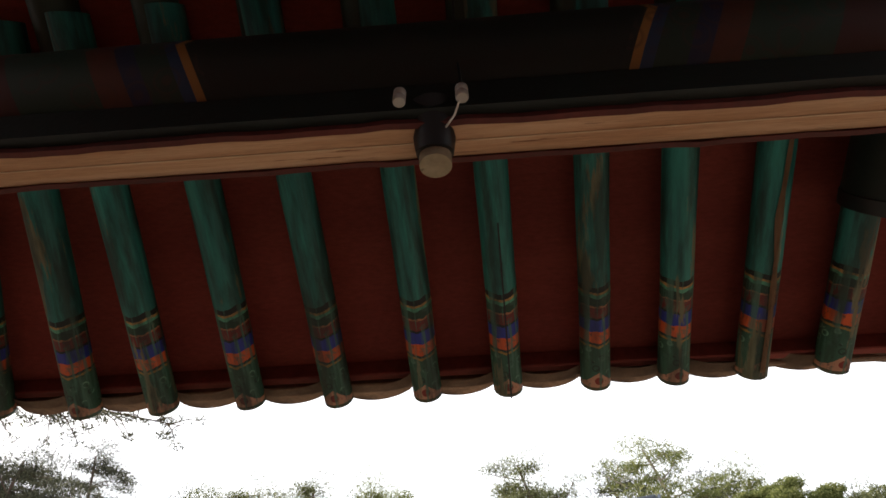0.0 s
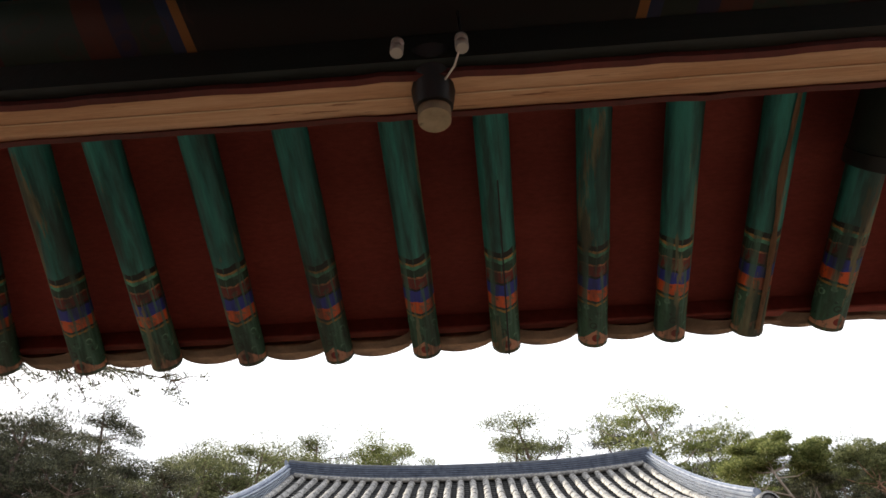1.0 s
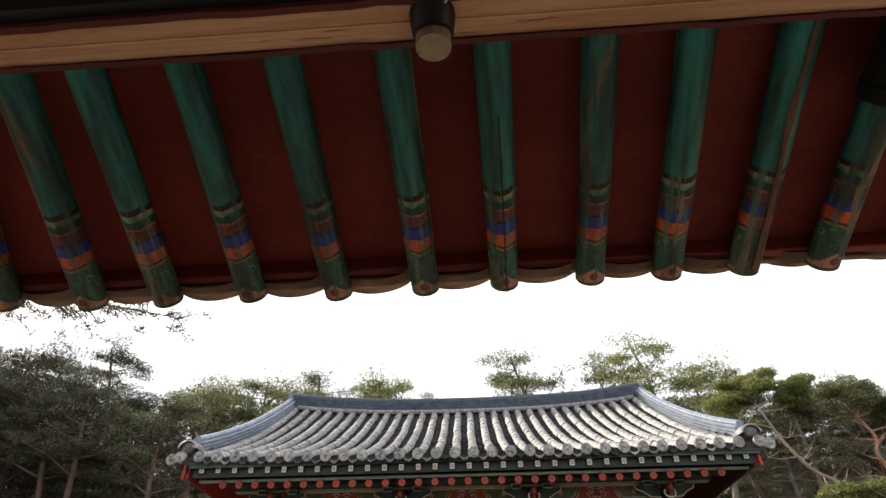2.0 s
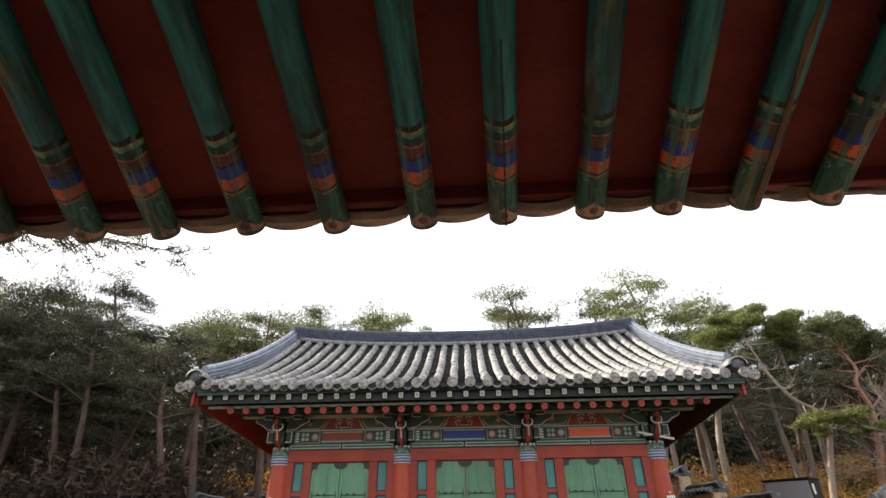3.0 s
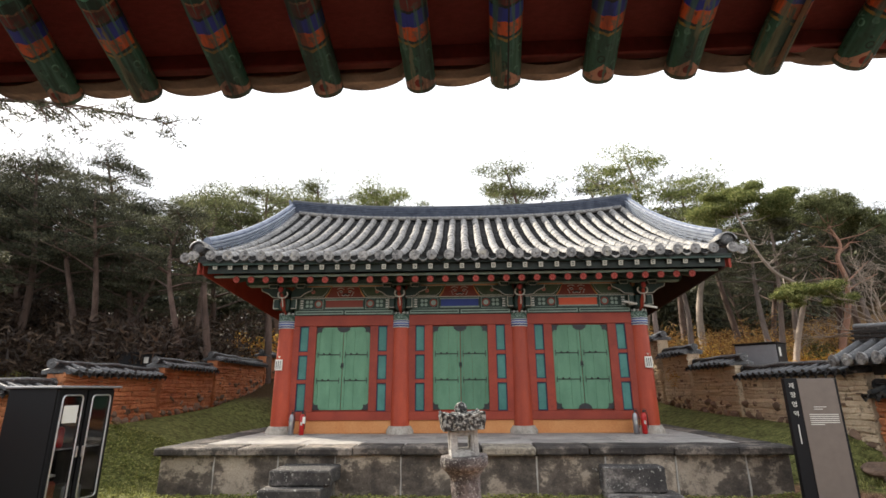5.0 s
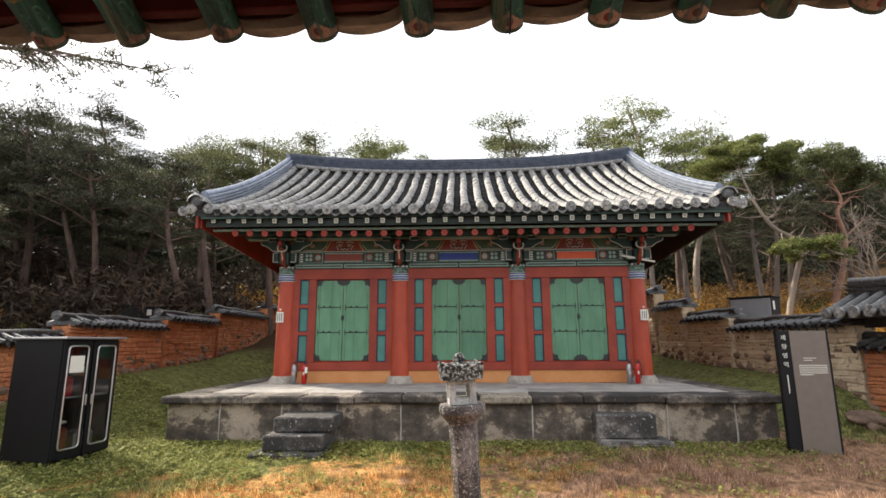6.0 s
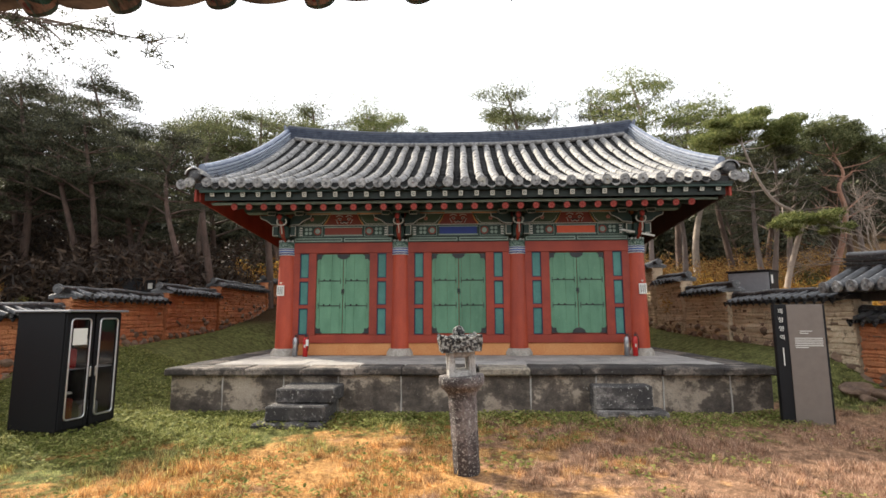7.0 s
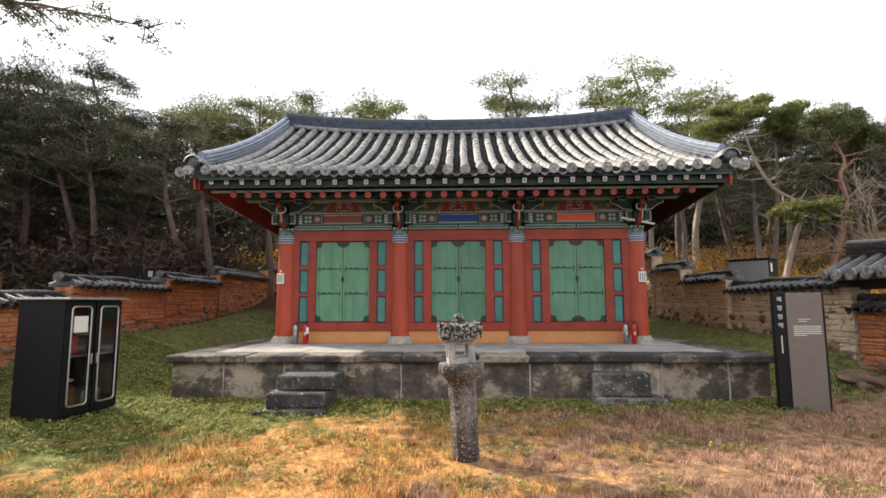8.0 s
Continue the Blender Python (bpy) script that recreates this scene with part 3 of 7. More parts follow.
M_COLLAR = collar_mat()
for cx in COLS:
    column(cx)

# back and side walls close the building
part("wall", one_box(-3.72, 3.6, 6.9, 7.05, 0, up(3.9)), M_OCHRE, shrine)
for cx in (-3.80, 3.68):
    part("wall", one_box(cx - 0.07, cx + 0.07, 0.15, 6.9, 0, up(3.9)), M_OCHRE, shrine)


def door(x0, x1):
    """A pair of green plank leaves with iron straps, in a red frame."""
    z0, z1, y = up(1.275), up(2.965), -0.055
    xm = (x0 + x1) / 2
    d = part("door", one_box(x0 - 0.03, x1 + 0.03, y + 0.05, y + 0.075, z0 - 0.02, z1 + 0.02), M_NAVY, shrine, "closed pair of green plank doors with black iron straps")
    for a, b in ((x0, xm - 0.006), (xm + 0.006, x1)):
        bm = bmesh.new()
        for u0, u1, dy in ((0.0, 0.13, 0.0), (0.13, 0.58, 0.006), (0.58, 0.90, 0.005), (0.90, 1.0, 0.0)):  # stiles and two wide boards
            if a > xm:
                u0, u1 = 1 - u1, 1 - u0
            box(bm, a + (b - a) * u0 + 0.001, a + (b - a) * u1 - 0.001, y + dy, y + 0.045, z0, z1, 0.003)
        part("leaf", bm, M_GREEN, d)
        sgn = -1 if a < xm - 0.1 else 1
        for zz in (z0 + 0.585, z0 + 1.115):
            bm = one_box(a + 0.05, b - 0.045, y - 0.012, y - 0.001, zz - 0.008, zz + 0.008, 0.002)
            for t in (0.3, 0.52):
                xx = a + (b - a) * t
                bmesh.ops.create_icosphere(bm, subdivisions=1, radius=0.022, matrix=Matrix.Translation((xx, y - 0.012, zz + 0.016)))
            for xx in (a + 0.05, b - 0.05):
                box(bm, xx - 0.006, xx + 0.006, y - 0.014, y - 0.001, zz - 0.06, zz + 0.06, 0.002)
            part("strap", bm, M_IRON, d)
    # iron corner plates
    for xx, zz, rx in ((x0, z0, 0), (x1, z0, 1), (x0, z1, 2), (x1, z1, 3)):
        sx, sz = (1 if xx == x0 else -1), (1 if zz == z0 else -1)
        bm = bmesh.new()
        vs = []
        for i in range(9):
            a = math.pi / 2 * i / 8
            r = 0.15 - 0.035 * abs(math.sin(a * 4))
            vs.append((xx + sx * r * math.cos(a), zz + sz * r * math.sin(a)))
        vs.append((xx, zz))
        lo = [bm.verts.new((p, y - 0.012, q)) for p, q in vs]
        hi = [bm.verts.new((p, y - 0.002, q)) for p, q in vs]
        bm.faces.new(lo), bm.faces.new(hi[::-1])
        for i in range(len(vs)):
            bm.faces.new((lo[i], hi[i], hi[(i + 1) % len(vs)], lo[(i + 1) % len(vs)]))
        bmesh.ops.recalc_face_normals(bm, faces=bm.faces[:])
        part("corner_plate", bm, M_IRON, d)
    for zz in (z0, z1):  # half-round plates where the leaves meet
        if zz == z0 and x0 < 0:
            continue
        sz = 1 if zz == z0 else -1
        bm = bmesh.new()
        pts = [(xm + 0.15 * math.cos(math.pi * i / 12) * (1 - 0.12 * abs(math.sin(i * 1.57))), zz + sz * 0.11 * math.sin(math.pi * i / 12)) for i in range(13)]
        lo, hi = [bm.verts.new((p, y - 0.013, q)) for p, q in pts], [bm.verts.new((p, y - 0.003, q)) for p, q in pts]
        bm.faces.new(lo), bm.faces.new(hi[::-1])
        for i in range(len(pts)):
            bm.faces.new((lo[i], hi[i], hi[(i + 1) % len(pts)], lo[(i + 1) % len(pts)]))
        bmesh.ops.recalc_face_normals(bm, faces=bm.faces[:])
        part("corner_plate", bm, M_IRON, d)
    # ring pull with its plate
    bm = one_box(xm - 0.03, xm + 0.03, y - 0.016, y - 0.002, z0 + 0.86, z0 + 0.94, 0.006)
    tube(bm, [(xm + 0.028 * math.cos(a), y - 0.022, z0 + 0.86 + 0.028 * math.sin(a)) for a in np.linspace(0, 6.28, 13)], 0.006, 6, False)
    part("ring_pull", bm, M_IRON, d)
    return d


def side_panel(xc, z0, z1):
    w = 0.08
    p = part("panel", one_box(xc - w, xc + w, -0.05, -0.03, z0, z1), M_PANEL, shrine, "narrow blue-green infill panel")
    bm = bmesh.new()
    for a, b, c, d in ((xc - w - 0.018, xc - w, z0 - 0.018, z1 + 0.018), (xc + w, xc + w + 0.018, z0 - 0.018, z1 + 0.018), (xc - w, xc + w, z0 - 0.018, z0), (xc - w, xc + w, z1, z1 + 0.018)):
        box(bm, a, b, -0.072, -0.03, c, d)
    part("moulding", bm, M_NAVY, p)


M_PANEL = worn("panel_bluegreen", srgb("3d736b"), srgb("4a8278"), srgb("34625e"), 3, 50, 0.6, 0.2)
for i in range(3):
    a, b = COLS[i] + 0.17, COLS[i + 1] - 0.17
    c = (a + b) / 2
    d0, d1 = c - 0.575, c + 0.575
    door(d0, d1)
    pl, pr = (a + d0) / 2 - 0.02, (b + d1) / 2 + 0.02
    zs = ((up(1.27), up(1.785)), (up(1.895), up(2.36)), (up(2.47), up(2.965)))
    for xc in (pl, pr):
        for z0, z1 in zs:
            side_panel(xc, z0, z1)
    # red framework: sill, head, jambs, studs and rails
    part("sill_beam", one_box(a - 0.02, b + 0.02, -0.10, 0.06, up(1.075), up(1.242), 0.006), M_RED, shrine)
    part("head_beam", one_box(a - 0.02, b + 0.02, -0.10, 0.06, up(2.99), up(3.215), 0.006), M_RED, shrine)
    for x0, x1 in ((a - 0.02, pl - 0.098), (pl + 0.098, d0 - 0.002), (d1 + 0.002, pr - 0.098), (pr + 0.098, b + 0.02)):
        part("stud", one_box(x0, x1, -0.09, 0.05, up(1.242), up(2.99), 0.005), M_RED, shrine)
    for xc in (pl, pr):
        for z0, z1 in ((up(1.803), up(1.877)), (up(2.378), up(2.452))):
            part("rail", one_box(xc - 0.097, xc + 0.097, -0.085, 0.04, z0, z1, 0.004), M_RED, shrine)
    part("plinth_wall", one_box(a - 0.02, b + 0.02, -0.07, 0.05, 0.0, up(1.075), 0.004), M_OCHRE, shrine, "ochre plaster under the sill")
    part("infill", one_box(a, b, -0.028, 0.0, up(1.24), up(2.99)), M_RED, shrine)
    # painted tie beam: pale line pairs, ornament and a coloured middle
    part("tie_beam", one_box(a - 0.02, b + 0.02, -0.12, 0.08, up(3.215), up(3.60), 0.006), M_DKGREEN, shrine, "tie beam painted with ornament")
    for x0, x1 in ((a + 0.02, c - 0.02), (c + 0.02, b - 0.02)):
        part("white_line", one_box(x0, x1, -0.132, -0.118, up(3.235), up(3.31)), M_PALEGREEN, shrine)
        part("dark_line", one_box(x0 + 0.02, x1 - 0.02, -0.136, -0.130, up(3.258), up(3.287)), M_DKGREEN, shrine)
    mid = M_BLUE if i == 1 else (M_BROWNRED if i == 0 else M_ORANGE)
    part("painted_field", one_box(c - 0.40, c + 0.40, -0.134, -0.118, up(3.385), up(3.535)), mid, shrine)
    for z0, z1 in ((up(3.355), up(3.383)), (up(3.537), up(3.56))):
        part("white_line", one_box(c - 0.42, c + 0.42, -0.131, -0.118, z0, z1), M_PALEGREEN, shrine)
    for s in (-1, 1):
        x0 = c + s * 0.72
        bm = bmesh.new()
        for r, dy in ((0.085, 0.0), (0.055, 0.004), (0.028, 0.008)):
            bmesh.ops.create_cone(bm, cap_ends=True, segments=14, radius1=r, radius2=r, depth=0.014, matrix=Matrix.Translation((x0 - s * 0.16, -0.124 - dy, up(3.46))) @ Matrix.Rotation(math.pi / 2, 4, "X"))
            for f in bm.faces[-16:]:
                f.material_index = {0.085: 0, 0.055: 1, 0.028: 2}[r]
        part("painted_flower", bm, (M_NAVY, M_BROWNRED, M_PALEGREEN), shrine)
        bm = bmesh.new()
        for q in range(2):
            for w in range(2):
                bmesh.ops.create_cone(bm, cap_ends=True, segments=10, radius1=0.026, radius2=0.036, depth=0.012, matrix=Matrix.Translation((x0 + s * (0.0 + q * 0.085), -0.123, up(3.42) + w * 0.085)) @ Matrix.Rotation(math.pi / 2, 4, "X"))
        part("painted_scroll", bm, M_PALEGREEN, shrine)
        bm = bmesh.new()
        tube(bm, [(x0 + s * (0.27 + (0.075 - 0.007 * t) * math.cos(t)), -0.124, up(3.46) + (0.075 - 0.007 * t) * math.sin(t)) for t in np.linspace(0, 9, 24)], 0.007, 4)
        part("painted_curl", bm, M_PALEGREEN, shrine)
        bm = bmesh.new()
        for q in range(4):
            box(bm, b - 0.17 if s > 0 else a + 0.11, b - 0.11 if s > 0 else a + 0.17, -0.13, -0.118, up(3.37) + q * 0.05, up(3.395) + q * 0.05)
        part("checker_mark", bm, M_WHITE, shrine)
    # pale frames round the ornaments, and lines along the beam's top
    for s in (-1, 1):
        e0, e1 = sorted((c + s * 0.46, (b - 0.09) if s > 0 else (a + 0.09)))
        for x0, x1, z0, z1 in ((e0, e1, up(3.345), up(3.353)), (e0, e1, up(3.565), up(3.573)), (e0, e0 + 0.01, up(3.353), up(3.565)), (e1 - 0.01, e1, up(3.353), up(3.565))):
            part("frame_line", one_box(x0, x1, -0.1275, -0.118, z0, z1), M_PALEGREEN, shrine)
    part("top_line", one_box(a, b, -0.127, -0.118, up(3.584), up(3.598)), M_DULLWHITE, shrine)
    part("top_band", one_box(a, b, -0.112, -0.10, up(3.835), up(3.85)), M_DULLWHITE, shrine)
    # frieze: red field with a white figure between green scrolled boards
    part("frieze", one_box(a - 0.1, b + 0.1, -0.06, 0.05, up(3.60), up(3.86)), M_BROWNRED, shrine)
    bm = bmesh.new()
    for s in (-1, 1):  # a mask of curls: brow, eye and cheek on each side, a wavy mouth between
        tube(bm, [(c + s * (0.03 + 0.15 * t), -0.068, up(3.79) + 0.03 * math.sin(t * 3.1)) for t in np.linspace(0, 1, 6)], 0.008, 5)
        tube(bm, [(c + s * (0.10 + (0.048 - 0.005 * t) * math.cos(t)), -0.068, up(3.735) + (0.032 - 0.003 * t) * math.sin(t)) for t in np.linspace(0, 7.5, 16)], 0.007, 5)
        tube(bm, [(c + s * (0.19 - 0.06 * t), -0.068, up(3.72) - 0.07 * t + 0.02 * math.sin(t * 6)) for t in np.linspace(0, 1, 6)], 0.007, 5)
    tube(bm, [(c - 0.09 + 0.18 * t, -0.068, up(3.655) + 0.012 * math.cos(t * 12.5)) for t in np.linspace(0, 1, 12)], 0.008, 5)
    part("white_figure", bm, M_DULLWHITE, shrine)
    bm = bmesh.new()
    for s in (-1, 1):
        bmesh.ops.create_icosphere(bm, subdivisions=1, radius=0.02, matrix=Matrix.Translation((c + s * 0.10, -0.062, up(3.735))))
    box(bm, c - 0.06, c + 0.06, -0.066, -0.055, up(3.668), up(3.70), 0.004)
    part("dark_figure", bm, M_BLACK, shrine)
    for s in (-1, 1):
        bm = bmesh.new()
        e = (b + 0.05) if s > 0 else (a - 0.05)
        pts = [(c + s * 0.43, up(3.605)), (c + s * 0.36, up(3.70)), (c + s * 0.29, up(3.86)), (e, up(3.86)), (e, up(3.605))]
        lo, hi = [bm.verts.new((p, -0.10, q)) for p, q in pts], [bm.verts.new((p, -0.055, q)) for p, q in pts]
        bm.faces.new(lo), bm.faces.new(hi[::-1])
        for q in range(5):
            bm.faces.new((lo[q], hi[q], hi[(q + 1) % 5], lo[(q + 1) % 5]))
        bmesh.ops.recalc_face_normals(bm, faces=bm.faces[:])
        part("scroll_board", bm, M_OLIVE, shrine)
        bm = tube(bmesh.new(), [(c + s * 0.43, -0.105, up(3.605)), (c + s * 0.36, -0.105, up(3.70)), (c + s * 0.29, -0.105, up(3.85)), (e - s * 0.3, -0.105, up(3.85))], 0.014, 6)
        part("board_edge", bm, M_OCHRE, shrine)
        line = [(c + s * 0.50, up(3.625)), (c + s * 0.42, up(3.70)), (c + s * 0.35, up(3.835)), (e - s * 0.34, up(3.835)), (e - s * 0.28, up(3.70)), (e - s * 0.22, up(3.625))]
        part("outline", tube(bmesh.new(), [(p, -0.102, q) for p, q in line + line[:1]], 0.006, 5), M_DULLWHITE, shrine)
        bm = bmesh.new()
        xf = c + s * 0.70
        for q in range(6):
            bmesh.ops.create_icosphere(bm, subdivisions=1, radius=0.020, matrix=Matrix.Translation((xf + 0.028 * math.cos(q * 1.047), -0.098, up(3.73) + 0.028 * math.sin(q * 1.047))))
        part("painted_flower", bm, M_PINK, shrine)
# brackets over the columns
for cx in COLS:
    bm = bmesh.new()
    tube(bm, [(cx, -0.20, up(3.24)), (cx, -0.33, up(3.31)), (cx, -0.43, up(3.42)), (cx + 0.01, -0.47, up(3.53)), (cx - 0.01, -0.55, up(3.62))], [0.02, 0.04, 0.05, 0.038, 0.03], 10)
    b = part("bracket", bm, M_RED, shrine, "carved bracket arm painted red, green and white")
    bm = bmesh.new()
    box(bm, cx - 0.10, cx + 0.10, -0.36, 0.1, up(3.29), up(3.56), 0.03)
    box(bm, cx - 0.06, cx + 0.06, -0.52, 0.1, up(3.62), up(3.78), 0.03)
    part("bracket_block", bm, M_DKGREEN, b)
    bm = bmesh.new()
    tube(bm, [(cx + 0.10 * math.sin(t), -0.52 + 0.05 * abs(math.sin(t)), up(3.62) - 0.085 * math.cos(t)) for t in np.linspace(-2.2, 2.2, 13)], 0.015, 7)
    tube(bm, [(cx + 0.012, -0.455, up(3.36)), (cx + 0.016, -0.49, up(3.43)), (cx + 0.006, -0.515, up(3.52))], 0.011, 6)
    part("white_curl", bm, M_DULLWHITE, b)
    for s in (-1, 1):  # outlined green wing boards beside the arm
        bm = one_box(cx + s * 0.19 - 0.07, cx + s * 0.19 + 0.07, -0.30, -0.13, up(3.33), up(3.56), 0.02)
        wing = part("wing_board", bm, M_DKGREEN, b)
        line = [(0.13, 3.345), (0.245, 3.345), (0.245, 3.545), (0.13, 3.545)]
        part("outline", tube(bmesh.new(), [(cx + s * p, -0.305, up(z)) for p, z in line], 0.010, 5), M_DULLWHITE, wing)
    bm = bmesh.new()
    bmesh.ops.create_icosphere(bm, subdivisions=2, radius=0.05, matrix=Matrix.Translation((cx - 0.01, -0.585, up(3.70))) @ Matrix.Diagonal((1.0, 1, 1.35, 1)))
    part("bud", bm, M_DISC, b, "red lotus bud")
    for s in (-1, 1):
        bm = bmesh.new()  # outlined cloud board that carries the bearing block
        pts = [(0.10, 3.585), (0.30, 3.60), (0.40, 3.68), (0.54, 3.74), (0.56, 3.80), (0.20, 3.80), (0.10, 3.72)]
        lo, hi = [bm.verts.new((cx + s * p, -0.235, up(z))) for p, z in pts], [bm.verts.new((cx + s * p, -0.14, up(z))) for p, z in pts]
        bm.faces.new(lo), bm.faces.new(hi[::-1])
        for q in range(len(pts)):
            bm.faces.new((lo[q], hi[q], hi[(q + 1) % len(pts)], lo[(q + 1) % len(pts)]))
        bmesh.ops.recalc_face_normals(bm, faces=bm.faces[:])
        cloud = part("cloud_board", bm, M_DKGREEN, b)
        part("outline", tube(bmesh.new(), [(cx + s * p, -0.238, up(z)) for p, z in pts[:5]], 0.010, 5), M_DULLWHITE, cloud)
        bm = one_box(cx + s * 0.30 - 0.09, cx + s * 0.30 + 0.09, -0.26, -0.1, up(3.80), up(3.87), 0.015)
        bb = part("bearing_block", bm, M_DKGREEN, b)
        q = [(-0.10, 3.875), (0.10, 3.875), (0.075, 3.795), (-0.075, 3.795), (-0.10, 3.875)]
        part("outline", tube(bmesh.new(), [(cx + s * 0.30 + p, -0.262, up(z)) for p, z in q], 0.008, 5), M_DULLWHITE, bb)
# purlin and its support
part("purlin", tube(bmesh.new(), [(-4.75, -0.05, up(4.03)), (4.65, -0.05, up(4.03))], 0.14, 16), M_DKGREEN, shrine)
part("purlin_support", one_box(-4.7, 4.6, -0.12, 0.02, up(3.865), up(3.90), 0.004), M_PALEGREEN, shrine)
part("purlin_support_face", one_box(-4.7, 4.6, -0.10, 0.0, up(3.90), up(3.96), 0.004), M_DKGREEN, shrine)

# ---- roof of the shrine ----
EAVE_Y, RIDGE_Y, HALF = -1.38, 3.5, 5.12


def roof_z(x, y):
    u = abs(y - RIDGE_Y) / (RIDGE_Y - EAVE_Y)
    z = 6.58 - 2.42 * u - 0.26 * 4 * u * (1 - u) * 0.9
    return z + min(1.2, abs(x) / HALF) ** 2.6 * (0.06 + 0.24 * (1 - u))


bm = bmesh.new()
nx, ny = 44, 16
top, bot = [], []
for j in range(2 * ny + 1):
    y = EAVE_Y + (RIDGE_Y - EAVE_Y) * j / ny
    top.append([bm.verts.new((-HALF + 2 * HALF * i / nx, y, up(roof_z(-HALF + 2 * HALF * i / nx, y)))) for i in range(nx + 1)])
    bot.append([bm.verts.new((-HALF + 2 * HALF * i / nx, y, up(roof_z(-HALF + 2 * HALF * i / nx, y) - 0.12))) for i in range(nx + 1)])
for j in range(2 * ny):
    for i in range(nx):
        bm.faces.new((top[j][i], top[j][i + 1], top[j + 1][i + 1], top[j + 1][i])).smooth = True
        bm.faces.new((bot[j][i], bot[j + 1][i], bot[j + 1][i + 1], bot[j][i + 1])).material_index = 1
    for i in (0, nx):
        bm.faces.new((top[j][i], top[j + 1][i], bot[j + 1][i], bot[j][i]))
for j in (0, 2 * ny):
    for i in range(nx):
        bm.faces.new((top[j][i], bot[j][i], bot[j][i + 1], top[j][i + 1]))
bmesh.ops.recalc_face_normals(bm, faces=bm.faces[:])
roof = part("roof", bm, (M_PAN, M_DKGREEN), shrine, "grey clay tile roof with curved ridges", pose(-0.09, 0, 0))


def cover_tile_mesh(length=0.36, r=0.088):
    bm = bmesh.new()
    n = 7
    a = [bm.verts.new((r * math.cos(math.pi * i / n), 0, r * math.sin(math.pi * i / n))) for i in range(n + 1)]
    b = [bm.verts.new((r * 0.975 * math.cos(math.pi * i / n), length, r * 0.975 * math.sin(math.pi * i / n) - 0.004)) for i in range(n + 1)]
    for i in range(n):
        bm.faces.new((a[i + 1], a[i], b[i], b[i + 1])).smooth = True
    bm.faces.new([bm.verts.new(v.co) for v in a[::-1]])
    return mesh("roof_tile", bm, M_TILE)


def end_tile_mesh(r=0.092):
    """Round-faced tile that closes a row at the eave."""
    bm = bmesh.new()
    bmesh.ops.create_cone(bm, cap_ends=True, segments=16, radius1=r, radius2=r, depth=0.05, matrix=Matrix.Translation((0, -0.02, 0.0)) @ Matrix.Rotation(math.pi / 2, 4, "X"))
    bmesh.ops.create_cone(bm, cap_ends=True, segments=12, radius1=r * 0.72, radius2=r * 0.72, depth=0.05, matrix=Matrix.Translation((0, -0.026, 0.0)) @ Matrix.Rotation(math.pi / 2, 4, "X"))
    bmesh.ops.create_icosphere(bm, subdivisions=1, radius=r * 0.3, matrix=Matrix.Translation((0, -0.05, 0)))
    return mesh("end_tile", bm, M_TILE)


def drip_tile_mesh(w=0.125):
    """Curved lip of a pan tile at the eave."""
    bm = bmesh.new()
    pts = [(-w + 2 * w * i / 8, -0.075 * math.sin(math.pi * i / 8)) for i in range(9)]
    rows = []
    for y, lift in ((0.0, 0.0), (0.3, 0.0)):
        rows.append([bm.verts.new((x, y, z * (1 if y == 0 else 0.6))) for x, z in pts])
    lip = [bm.verts.new((x, -0.02, z - 0.055 + 0.03 * abs(x / w))) for x, z in pts]
    for i in range(8):
        bm.faces.new((rows[0][i], rows[0][i + 1], rows[1][i + 1], rows[1][i])).smooth = True
        bm.faces.new((lip[i], lip[i + 1], rows[0][i + 1], rows[0][i])).smooth = True
    bmesh.ops.solidify(bm, geom=bm.faces[:], thickness=0.016)
    return mesh("drip_tile", bm, M_TILE)


tile_me, end_me, drip_me = cover_tile_mesh(0.41, 0.091), end_tile_mesh(0.099), drip_tile_mesh(0.12)
ROWS_N, COURSES = 30, 15
STEP = (RIDGE_Y - EAVE_Y) / COURSES
rest, pans = bmesh.new(), bmesh.new()
rng = random.Random(8)


def tile_pose(x, y, sign=1):
    dz = roof_z(x, y + 0.15 * sign) - roof_z(x, y - 0.15 * sign)
    a = math.atan2(dz, 0.3)
    m = Matrix.Translation((x + rng.uniform(-0.008, 0.008), y, up(roof_z(x, y)) + 0.012 + rng.uniform(-0.005, 0.005)))
    if sign < 0:
        m = m @ Matrix.Rotation(math.pi, 4, "Z")
    return m @ Matrix.Rotation(a, 4, "X") @ Matrix.Rotation(rng.uniform(-0.03, 0.03), 4, "Z")


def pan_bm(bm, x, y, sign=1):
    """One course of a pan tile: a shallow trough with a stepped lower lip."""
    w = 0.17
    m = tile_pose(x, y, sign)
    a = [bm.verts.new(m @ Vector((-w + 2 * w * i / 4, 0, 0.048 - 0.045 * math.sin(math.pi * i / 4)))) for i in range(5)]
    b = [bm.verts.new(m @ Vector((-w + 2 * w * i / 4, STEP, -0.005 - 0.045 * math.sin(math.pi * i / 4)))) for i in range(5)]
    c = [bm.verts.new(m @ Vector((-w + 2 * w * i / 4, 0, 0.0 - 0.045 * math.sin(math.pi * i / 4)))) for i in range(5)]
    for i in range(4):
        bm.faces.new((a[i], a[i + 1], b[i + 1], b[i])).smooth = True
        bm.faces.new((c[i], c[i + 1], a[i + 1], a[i]))


